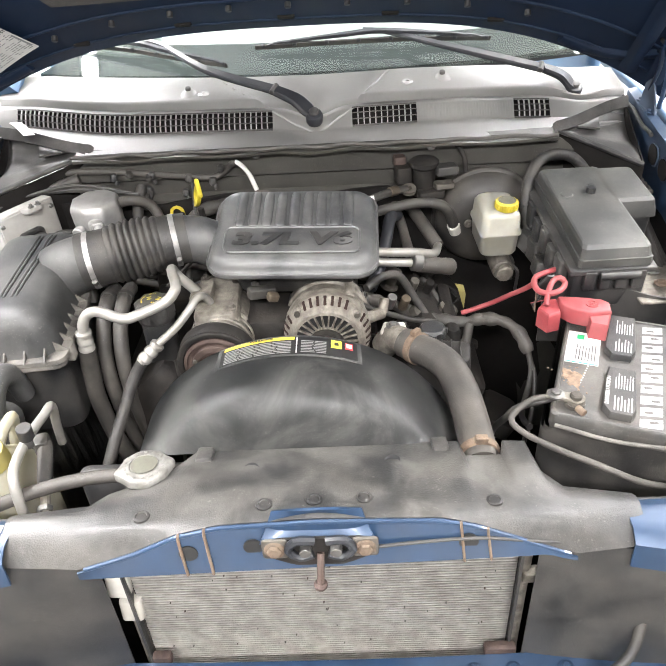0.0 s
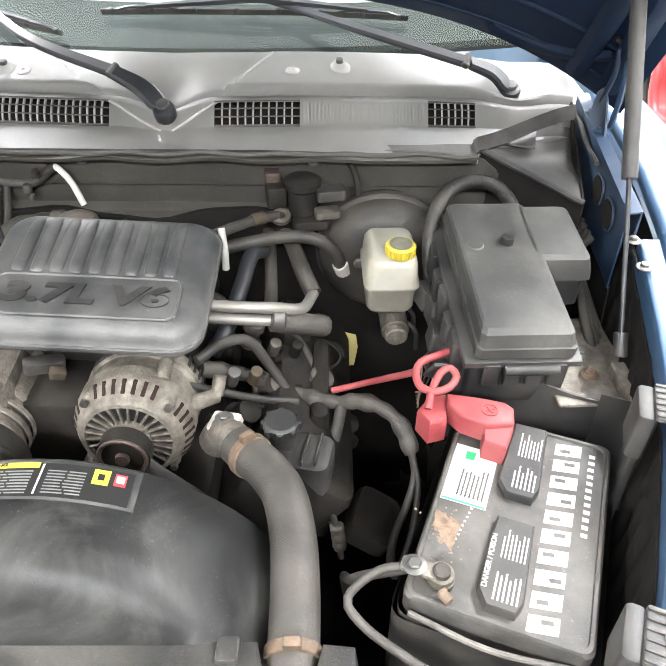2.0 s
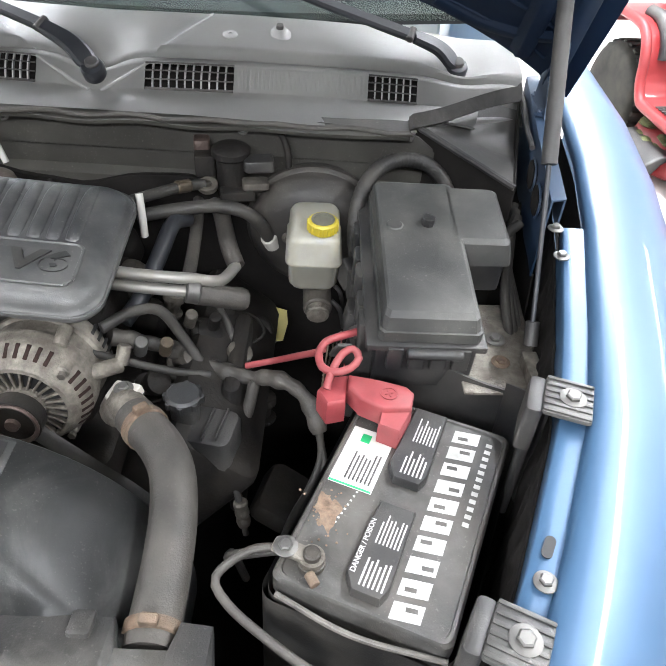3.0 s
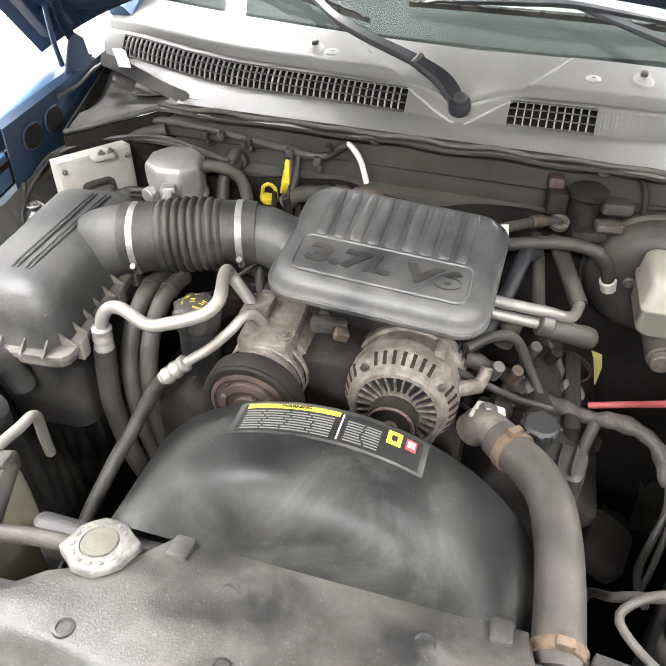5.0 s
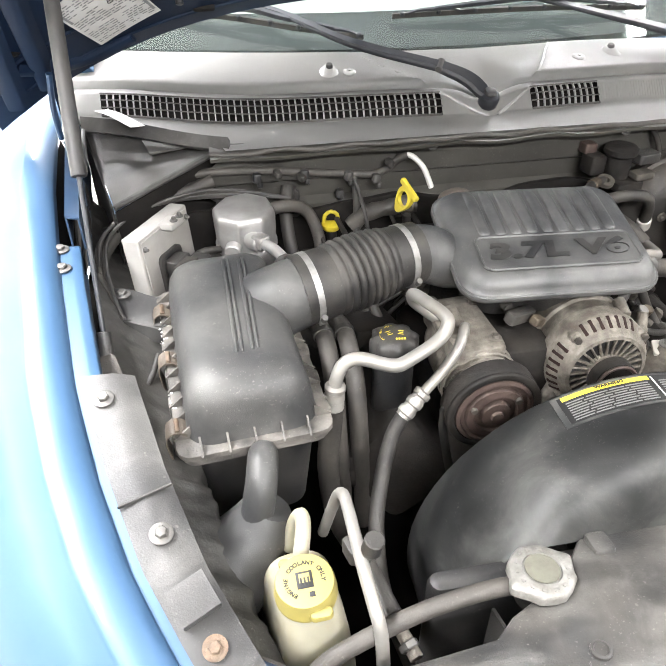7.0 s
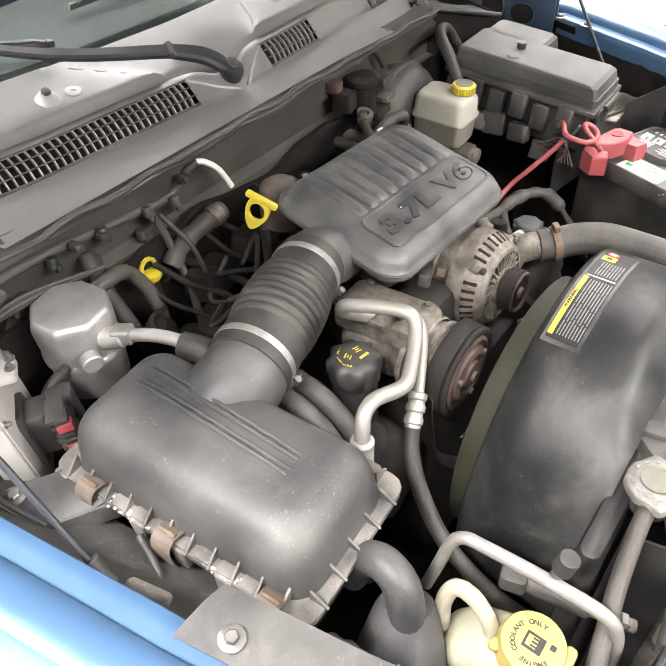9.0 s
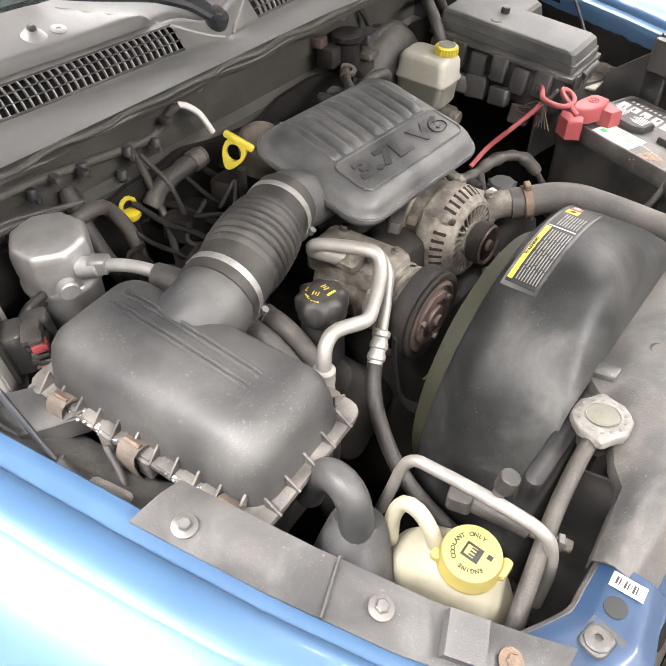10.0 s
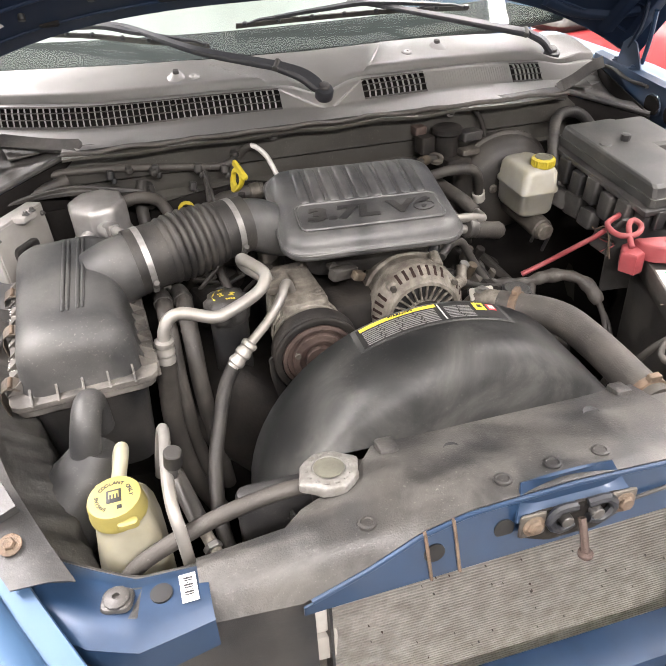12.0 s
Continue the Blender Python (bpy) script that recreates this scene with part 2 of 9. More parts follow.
M_MOWER = mat("mower_red", (0.21, 0.010, 0.013), 0.42, 0, 0.12, 6, 0.03, 300, dust=0.35, dust_col=(0.15, 0.035, 0.03), coat=0.2)
M_TYRE = mat("tyre", (0.022, 0.021, 0.019), 0.8, 0, 0.3, 20, 0.4, 200, dust=0.4, dust_col=(0.07, 0.065, 0.05), spec=0.2)
M_LIME = mat("lime_plastic", (0.30, 0.62, 0.03), 0.4, 0, 0.08, 20, 0.05)
M_DASH = mat("dashboard", (0.030, 0.031, 0.032), 1.0, 0, 0.1, 8, 0.0, 600, spec=0.0)
M_TRIM = mat("pale_grey_trim", (0.52, 0.53, 0.51), 0.9, 0, 0.08, 6, 0.2, 300, spec=0.1)
M_GRASS = mat("grass_clippings", (0.12, 0.13, 0.05), 0.9, 0, 0.5, 60, 0.8, 120)
M_CAN = mat("bare_aluminium_can", (0.42, 0.415, 0.405), 0.36, 0.6, 0.12, 30, 0.15, 300, dust=0.5, dust_col=(0.22, 0.205, 0.18), specks=0.2)
# bay blue darkened further: shade under the raised hood is in the colour
M_NAVY = mat("shaded_blue_paint", (0.0028, 0.010, 0.029), 0.5, 0.0, 0.3, 8, 0.06, 400, dust=0.5, dust_col=(0.008, 0.015, 0.030), spec=0.22)
M_RESERVOIR = mat("aged_clear_plastic", (0.33, 0.322, 0.28), 0.38, 0, 0.12, 16, 0.1, 300, dust=0.6, dust_col=(0.19, 0.177, 0.142), specks=0.2, milky=0.6)
M_LAMP = glow("tube_glow", (1.0, 0.99, 0.96), 14)
M_GREENISH = mat("greenish_grimy_plastic", (0.030, 0.032, 0.018), 0.55, 0, 0.3, 14, 0.2, 300, dust=0.4, dust_col=(0.055, 0.053, 0.035), spec=0.3)

M_GLASS = bpy.data.materials.new("windscreen_glass")
M_GLASS.use_nodes = True
_t = M_GLASS.node_tree
_t.nodes.remove(_t.nodes["Principled BSDF"])
_clear, _gloss, _mix = (_t.nodes.new("ShaderNode" + n) for n in ("BsdfTransparent", "BsdfGlossy", "MixShader"))
_clear.inputs["Color"].default_value = (0.86, 0.92, 0.89, 1)
_gloss.inputs["Roughness"].default_value = 0.01
_mix.inputs[0].default_value = 0.04
_t.links.new(_clear.outputs[0], _mix.inputs[1])
_t.links.new(_gloss.outputs[0], _mix.inputs[2])
_t.links.new(_mix.outputs[0], _t.nodes["Material Output"].inputs["Surface"])


# ---- mesh tools (all in world metres) ----
def thing(name, at, label, category, group="", kind=""):
    o = new(name)
    o.location = at
    o.empty_display_size = 0.02
    return tagged(o, label, category, group, kind)


def base_of(o):
    v = Vector(o.location)
    while o.parent:
        o = o.parent
        v = v + Vector(o.location)
    return v


def part(name, bm, material, parent=None, label="", smooth=38, at=None):
    me = bpy.data.meshes.new(name)
    if parent is not None:
        bmesh.ops.translate(bm, verts=bm.verts, vec=-base_of(parent))
    bmesh.ops.recalc_face_normals(bm, faces=bm.faces)
    bm.to_mesh(me)
    bm.free()
    for mm in (material if isinstance(material, (list, tuple)) else [material]):
        me.materials.append(mm)
    me.shade_smooth()
    me.set_sharp_from_angle(angle=radians(smooth))
    o = new(name, me)
    if parent is not None:
        o.parent = parent
    if label:
        o["label"] = label
    return o


def loft(bm, rings, cap=True, closed=True):
    vs = [[bm.verts.new(p) for p in r] for r in rings]
    n = len(vs[0])
    for a, b in zip(vs, vs[1:]):
        for i in range(n if closed else n - 1):
            j = (i + 1) % n
            bm.faces.new((a[i], a[j], b[j], b[i]))
    if cap and closed:
        bm.faces.new(vs[0][::-1])
        bm.faces.new(vs[-1])
    return vs


def rr(hx, hy, r, z, n=5, cx=0.0, cy=0.0, m=None):
    pts = []
    r = min(r, hx * 0.999, hy * 0.999)
    for sx, sy, a0 in ((1, 1, 0), (-1, 1, 90), (-1, -1, 180), (1, -1, 270)):
        for k in range(n + 1):
            a = radians(a0 + 90 * k / n)
            v = Vector((cx + sx * (hx - r) + r * math.cos(a), cy + sy * (hy - r) + r * math.sin(a), z))
            pts.append(m @ v if m else v)
    return pts


def block(bm, m, sx, sy, sz, bev=0.003, r=None, taper=0.0):
    """A box with rounded upright edges and softened rims, its base centre at m."""
    r = bev * 1.5 if r is None else r
    hx, hy = sx / 2, sy / 2
    b = min(bev, sz * 0.45)
    rows = [(0, -b), (b, 0), (sz - b, -taper), (sz - b * 0.3, -taper - b * 0.3), (sz, -taper - b)]
    loft(bm, [rr(hx + d, hy + d, max(0.0005, r + d * 0.5), z, 3, m=m) for z, d in rows])


def lathe(bm, prof, m, seg=24, cap=True):
    loft(bm, [[m @ Vector((r * math.cos(2 * math.pi * k / seg), r * math.sin(2 * math.pi * k / seg), h))
               for k in range(seg)] for r, h in prof], cap)


def aim(p, q):
    """A pose at p whose z looks to q."""
    p, q = Vector(p), Vector(q)
    return Matrix.Translation(p) @ (q - p).to_track_quat("Z", "Y").to_matrix().to_4x4()


def rod(bm, p, q, r, seg=12, bev=0.0):
    h = (Vector(q) - Vector(p)).length
    b = bev or r * 0.12
    lathe(bm, [(r - b, 0), (r, b), (r, h - b), (r - b, h)], aim(p, q), seg)


def spline(pts, step=0.008):
    pts = [Vector(p) for p in pts]
    ext = [pts[0] * 2 - pts[1], *pts, pts[-1] * 2 - pts[-2]]
    out = []
    for a, b, c, d in zip(ext, ext[1:], ext[2:], ext[3:]):
        n = max(2, int((c - b).length / step))
        for k in range(n):
            t = k / n
            out.append(0.5 * ((2 * b) + (c - a) * t + (2 * a - 5 * b + 4 * c - d) * t * t + (3 * b - a - 3 * c + d) * t ** 3))
    out.append(pts[-1])
    return out


def tube(bm, pts, r, seg=10, step=0.008, straight=False, squash=1.0):
    """A swept tube; r is a radius or a function of the way along (0 to 1) and of the length in metres."""
    p = [Vector(q) for q in pts] if straight else spline(pts, step)
    tans = [(p[min(i + 1, len(p) - 1)] - p[max(i - 1, 0)]).normalized() for i in range(len(p))]
    up = tans[0].orthogonal().normalized()
    length, rings, total = 0.0, [], sum((b - a).length for a, b in zip(p, p[1:]))
    for i, (c, t) in enumerate(zip(p, tans)):
        if i:
            length += (p[i] - p[i - 1]).length
        up = (up - t * up.dot(t)).normalized()
        side = t.cross(up)
        q = r(length / total, length) if callable(r) else r
        rings.append([c + (up * math.cos(2 * math.pi * k / seg) + side * math.sin(2 * math.pi * k / seg) * squash) * q for k in range(seg)])
    loft(bm, rings)


def sheet(bm, f, us, vs, thick):
    """A panel of that thickness over f(u, v)."""
    top = [[Vector(f(u, v)) for v in vs] for u in us]
    nu, nv = len(us), len(vs)
    low = []
    for i in range(nu):
        row = []
        for j in range(nv):
            a = top[min(i + 1, nu - 1)][j] - top[max(i - 1, 0)][j]
            b = top[i][min(j + 1, nv - 1)] - top[i][max(j - 1, 0)]
            row.append(top[i][j] - a.cross(b).normalized() * thick)
        low.append(row)
    A = [[bm.verts.new(p) for p in r] for r in top]
    C = [[bm.verts.new(p) for p in r] for r in low]
    for i in range(nu - 1):
        for j in range(nv - 1):
            bm.faces.new((A[i][j], A[i + 1][j], A[i + 1][j + 1], A[i][j + 1]))
            bm.faces.new((C[i][j + 1], C[i + 1][j + 1], C[i + 1][j], C[i][j]))
    for i in range(nu - 1):
        bm.faces.new((A[i + 1][0], A[i][0], C[i][0], C[i + 1][0]))
        bm.faces.new((A[i][-1], A[i + 1][-1], C[i + 1][-1], C[i][-1]))
    for j in range(nv - 1):
        bm.faces.new((A[0][j], A[0][j + 1], C[0][j + 1], C[0][j]))
        bm.faces.new((A[-1][j + 1], A[-1][j], C[-1][j], C[-1][j + 1]))


def prism(bm, poly, m, h):
    loft(bm, [[m @ Vector((x, y, 0)) for x, y in poly], [m @ Vector((x, y, h)) for x, y in poly]])


def steps(a, b, n):
    return [a + (b - a) * k / n for k in range(n + 1)]


def curve_at(table, x):
    """Straight lines between the points of a small table."""
    xs = [p[0] for p in table]
    return [float(np.interp(x, xs, [p[k] for p in table])) for k in range(1, len(table[0]))]


def hexbolt(parent, at, r=0.008, normal=(0, 0, 1), material=None, washer=1.7, name="bolt"):
    bm = bmesh.new()
    m = aim(at, Vector(at) + Vector(normal))
    lathe(bm, [(r * washer, 0), (r * washer, 0.0015), (r * 1.15, 0.003)], m, 20)
    lathe(bm, [(r, 0.002), (r, 0.006), (r * 0.8, 0.0075)], m, 6)
    return part(name, bm, material or M_STEEL, parent)


def text_on(parent, body, m, size, material, name="lettering", depth=0.0004, bold=0.0, wide=1.0, shear=0.0):
    """Raised words from the built-in font, as a mesh."""
    cu = bpy.data.curves.new(name, "FONT")
    cu.body, cu.size, cu.extrude, cu.offset, cu.shear = body, size, depth, bold, shear
    cu.align_x, cu.align_y = "CENTER", "CENTER"
    tmp = bpy.data.objects.new(name, cu)
    scene.collection.objects.link(tmp)
    me = bpy.data.meshes.new_from_object(tmp.evaluated_get(bpy.context.evaluated_depsgraph_get()))
    bpy.data.objects.remove(tmp)
    me.transform(Matrix.Translation(-base_of(parent)) @ m @ Matrix.Diagonal((wide, 1, 1, 1)))
    me.materials.clear()
    me.materials.append(material)
    o = new(name, me)
    o.parent = parent
    return o


# ---- the garage ----
def slab(name, x0, x1, y0, y1, z0, z1, material, label, category):
    bm = bmesh.new()
    block(bm, pose((x0 + x1) / 2, (y0 + y1) / 2, z0), x1 - x0, y1 - y0, z1 - z0, 0.001, 0.001)
    return tagged(part(name, bm, material, None), label, category, "", "structure")


RX0, RX1, RY0, RY1, RH = -4.2, 5.6, -4.5, 7.5, 2.95
slab("floor", RX0, RX1, RY0, RY1, -0.15, 0.0, M_FLOOR, "pale smooth concrete garage floor", "floor")
slab("wall_north", RX0 - 0.2, RX1 + 0.2, RY1, RY1 + 0.2, 0, RH, M_WALL, "white painted garage wall", "wall")
# unseen south wall is greyed to throw less light on the truck's front
slab("wall_south", RX0 - 0.2, RX1 + 0.2, RY0 - 0.2, RY0, 0, RH, M_DIM_WALL, "unseen grey wall, dimmed to cut bounce onto the truck's front", "wall")
slab("wall_west", RX0 - 0.2, RX0, RY0, RY1, 0, RH, M_WALL, "white painted garage wall", "wall")
slab("wall_east", RX1, RX1 + 0.2, RY0, RY1, 0, RH, M_WALL, "white painted garage wall", "wall")
slab("ceiling", RX0 - 0.2, RX1 + 0.2, RY0 - 0.2, RY1 + 0.2, RH, RH + 0.15, M_WALL, "white garage ceiling", "ceiling")
for lx, ly, lz, ll, la, watts in LAMPS:
    lamp = thing("ceiling_lamp", (lx, ly, RH), "white LED tube fitting on the ceiling", "lamp", "ceiling lamps")
    mm = pose(lx, ly, 0, 0, 0, 90 if la else 0)
    bm = bmesh.new()
    block(bm, mm @ pose(0, 0, 2.90), ll + 0.06, 0.14, 0.05, 0.004)
    part("housing", bm, M_WALL, lamp)
    for dy in (-0.04, 0.04):
        bm = bmesh.new()
        rod(bm, mm @ Vector((-ll / 2, dy, 2.882)), mm @ Vector((ll / 2, dy, 2.882)), 0.016)
        part("tube", bm, M_LAMP, lamp)

# ---- the truck's body ----
XC = -0.03
EDGE_L = [(0.50, -0.585, 1.005), (0.60, -0.645, 1.035), (0.66, -0.68, 1.06), (0.74, -0.72, 1.09), (0.85, -0.757, 1.12), (0.98, -0.79, 1.145),
          (1.2, -0.83, 1.16), (1.5, -0.875, 1.175), (1.75, -0.90, 1.185), (2.2, -0.905, 1.19)]
EDGE_R = [(0.50, 0.48, 1.045), (0.68, 0.566, 1.09), (0.78, 0.610, 1.11), (0.95, 0.674, 1.135), (1.1, 0.710, 1.15), (1.3, 0.752, 1.168),
          (1.5, 0.785, 1.178), (1.75, 0.81, 1.185), (2.2, 0.82, 1.19)]
PROFILE = [(0.0, -0.016), (0.003, -0.004), (0.014, 0.002), (0.04, 0.003), (0.07, -0.001), (0.105, -0.011), (0.145, -0.04), (0.172, -0.09),
           (0.182, -0.16), (0.18, -0.3), (0.17, -0.55)]
CREASED = [(0.0, -0.016), (0.004, -0.004), (0.02, 0.006), (0.05, 0.008), (0.056, 0.004), *PROFILE[5:]]


def fender(side):
    f = thing("fender", (XC + side * 0.85, 1.2, 0.95), "metallic blue front fender with a rolled inner edge", "fender", "front fenders")

    def at(u, v):
        x, z = curve_at(EDGE_L if side < 0 else EDGE_R, u)
        dx, dz = curve_at([(i, *p) for i, p in enumerate(CREASED if side < 0 else PROFILE)], v)
        return (x + side * dx, u, z + dz)
    bm = bmesh.new()
    sheet(bm, at, steps(0.5, 2.2, 34), [0, 0.5, 1, 1.5, 2, 2.5, 3, 3.5, 4, 4.5, 5, 5.5, 6, 6.5, 7, 7.5, 8, 9, 10], 0.0012 * side)
    part("panel", bm, M_BLUE, f, "glossy metallic blue sheet metal", 60)
    # the flange that carries the bolts, a step lower and inboard
    bm = bmesh.new()

    def flange(u, v):
        x, z = curve_at(EDGE_L if side < 0 else EDGE_R, u)
        return (x + side * (0.004 - min(v, 0.036)), u, z - 0.014 - max(0.0, v - 0.034))
    sheet(bm, flange, steps(0.5, 1.31, 30), [0, 0.02, 0.034, 0.036, 0.05, 0.09], 0.0015 * side)
    part("flange", bm, M_BLUE, f, "blue painted bolt flange", 50)
    # added black channel: paints the shaded gap between fender and apron rail
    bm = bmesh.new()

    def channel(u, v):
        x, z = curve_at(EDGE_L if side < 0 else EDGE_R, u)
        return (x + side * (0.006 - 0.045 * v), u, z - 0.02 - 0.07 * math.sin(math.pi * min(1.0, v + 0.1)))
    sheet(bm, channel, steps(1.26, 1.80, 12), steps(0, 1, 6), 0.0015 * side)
    part("gap_channel", bm, M_VOID, f, "added black channel for the shaded gap")
    return f


fender_left, fender_right = fender(-1), fender(1)


def inner_wing(side):
    o = thing("inner_fender", (XC + side * 0.70, 1.1, 0.6), "grimy inner fender wall, coloured near-black on the right for the shaded gap", "inner fender", "inner fenders")
    bm = bmesh.new()

    def at(u, v):
        x, z = curve_at(EDGE_L if side < 0 else EDGE_R, u)
        dx, dz = curve_at([(0, 0.045, 0.078), (0.12, 0.075, 0.115), (0.25, 0.125, 0.155), (1, 0.17, 0.82)] if side < 0 else [(0, 0.036, 0.05), (0.12, 0.036, 0.085), (0.25, 0.038, 0.12), (1, 0.06, 0.82)], v)
        return (x - side * dx, u, z - dz + 0.010 * math.sin(u * 23) * v)

    def crumpled(u, v):
        p = Vector(at(u, v))
        q = Vector((u * 24, v * 3.5, side * 3.0))
        fold = 0.8 - abs(noise.noise(q)) * 2.2 - abs(noise.noise(q * 2.6 + Vector((3, 1, 7)))) * 0.6
        return p + Vector((-side * (0.009 * fold + 0.002 * noise.noise(q * 3.1)) * min(1.0, v * 5), 0.0, 0.004 * noise.noise(q * 1.7)))
    sheet(bm, crumpled, steps(0.62, 1.6, 150), steps(0, 0.3, 30) + steps(0.34, 1, 14), 0.003 * side)
    # right panel is near-black: the gap's shade is put into its colour
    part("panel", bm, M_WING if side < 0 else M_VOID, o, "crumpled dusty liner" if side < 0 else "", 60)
    return o


inner_wing(-1), inner_wing(1)

# near-black plate added well below the engine to keep the bay bottom dark
slab("bay_bottom_plate", -0.92, 0.86, 0.50, 1.62, 0.30, 0.33, M_VOID, "added near-black plate hiding the bright floor below the engine", "chassis")

# ---- cowl ----
def bow(x):
    return 0.23 * (x - XC) ** 2


def cowl_at(x, v):
    k = bow(x)
    y, z, c = curve_at([(0, 1.515, 1.206, 0), (1, 1.552, 1.213, 0.45), (2, 1.577, 1.221, 1), (3, 1.607, 1.257, 1), (3.2, 1.622, 1.260, 1), (3.3, 1.627, 1.258, 1), (3.38, 1.628, 1.273, 1), (3.5, 1.632, 1.278, 1), (4, 1.647, 1.282, 1),
                        (5, 1.69, 1.291, 1), (6, 1.748, 1.301, 1)], v)
    # the left wing sags forward before its end
    sag = math.exp(-((x + 0.53) / 0.17) ** 2) * max(0.0, 1 - v / 6) * min(1.0, v)
    y, z = y - 0.014 * sag, z - 0.009 * sag
    # the middle field lies lower than the panels on either side of it
    if v > 3.3:
        inside = min(x + 0.15 + 0.05 * (v - 3), 0.052 + 0.030 * (v - 3) - x) / 0.008
        z -= 0.012 * max(0.0, min(1.0, inside)) * max(0.0, 1 - (v - 3.3) / 3)
    # hollow round the inboard wiper pivot
    d = math.exp(-((x + 0.045) / 0.05) ** 2) * math.exp(-((v - 3.6) / 1.3) ** 2) * 0.028
    d += math.exp(-((x - 0.61) / 0.06) ** 2) * math.exp(-((v - 4.4) / 1.2) ** 2) * 0.030
    d += 0.028 * max(0, (x - 0.1) / 0.45) ** 2
    side = abs(x - XC) - 0.543
    edge = 1.553 + 0.62 * side + 0.006 * v if side > 0 else 0.0
    return (x, max(y + c * k, edge), z - d - 0.05 * max(0, abs(x - XC) - 0.72))


cowl = thing("cowl", (XC, 1.65, 1.2), "weathered grey plastic cowl panel with slotted air grilles", "cowl panel")
GRILLES = [(-0.80, -0.142), (0.044, 0.195), (0.43, 0.521)]


def grille_cell(x, v):
    return 2.05 < v < 2.95 and any(a < x < b for a, b in GRILLES)


def cowl_mesh():
    bm = bmesh.new()
    us = sorted({round(x, 4) for x in steps(-0.86, 0.735, 160)} | {x for g in GRILLES for x in g})
    us = [x for i, x in enumerate(us) if i == 0 or x - us[i - 1] > 0.004 or any(abs(x - y) < 1e-6 for g in GRILLES for y in g)]
    vs = [0, 0.5, 1, 1.5, 2, 2.06, 2.5, 2.94, 3, 3.1, 3.2, 3.3, 3.38, 3.5, 3.7, 4, 4.5, 5, 5.5, 6]
    grid = [[bm.verts.new(cowl_at(x, v)) for v in vs] for x in us]
    for i in range(len(us) - 1):
        for j in range(len(vs) - 1):
            if grille_cell((us[i] + us[i + 1]) / 2, (vs[j] + vs[j + 1]) / 2):
                continue
            bm.faces.new((grid[i][j], grid[i + 1][j], grid[i + 1][j + 1], grid[i][j + 1]))
    bmesh.ops.solidify(bm, geom=bm.faces[:], thickness=0.003)
    return bm


part("panel", cowl_mesh(), M_COWL, cowl, "sun-faded grey plastic", 40)
for a, b in GRILLES:
    # black sheet paints the shade behind the slots
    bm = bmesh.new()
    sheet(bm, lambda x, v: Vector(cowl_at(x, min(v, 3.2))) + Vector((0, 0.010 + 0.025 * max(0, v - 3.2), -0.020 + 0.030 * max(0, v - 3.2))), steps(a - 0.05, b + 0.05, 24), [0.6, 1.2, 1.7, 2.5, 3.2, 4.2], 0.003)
    part("grille_backing", bm, M_VOID, cowl, "black sheet for the shaded recess behind the slots")
    for v, rb in ((2.03, 0.0026), (2.36, 0.0013), (2.68, 0.0013), (2.99, 0.0018)):
        bm = bmesh.new()
        bulge = 0.004 * math.sin(math.pi * (v - 2.0))
        tube(bm, [Vector(cowl_at(x, v)) + Vector((0, -0.78, 0.62)) * bulge for x in steps(a, b, 16)], rb, 6, 0.03)
        part("bar", bm, M_COVER, cowl)
    n = int((b - a) / 0.0128)
    slat = None
    for k in range(1, n):
        x = a + (b - a) * k / n
        p = Vector(cowl_at(x, 2.03))
        if slat is None:
            bm = bmesh.new()
            path = [Vector(cowl_at(x, v)) - p + Vector((0, -0.78, 0.62)) * 0.0045 * math.sin(math.pi * (v - 2.0)) for v in (2.02, 2.2, 2.4, 2.6, 2.8, 3.0)]
            loft(bm, [[q + Vector((dx, 0.78 * dn, -0.62 * dn)) for dx, dn in ((-0.0012, 0.0), (0.0012, 0.0), (0.0012, 0.005), (-0.0012, 0.005))] for q in path])
            slat = ob = part("slat", bm, M_COWL)
            ob.parent = cowl
        else:
            ob = new("slat", slat.data)
            ob.parent = cowl
        ob.location = p - Vector(cowl.location)
# the ribbed blank between the two right-hand grilles
for k in range(34):
    x = 0.203 + 0.218 * k / 33
    bm = bmesh.new()
    rod(bm, Vector(cowl_at(x, 2.2)) + Vector((0, 0, -0.001)), Vector(cowl_at(x, 2.9)) + Vector((0, 0, -0.0008)), 0.0014, 6)
    part("rib", bm, M_COWL, cowl)
# raised ridges that run from the pivot hollow to the windscreen
for pts in ([(0.05, 3.05), (0.0, 2.4), (-0.03, 1.9)], [(-0.142, 3.0), (-0.09, 2.4), (-0.05, 1.9)], [(0.055, 3.32), (0.085, 4.2), (0.12, 5.4), (0.14, 5.95)], [(-0.15, 3.3), (-0.20, 4.2), (-0.27, 5.6)]):
    bm = bmesh.new()
    tube(bm, [Vector(cowl_at(x, v)) + Vector((0, 0, -0.0005)) for x, v in pts], 0.0032, 8)
    part("ridge", bm, M_COWL, cowl)
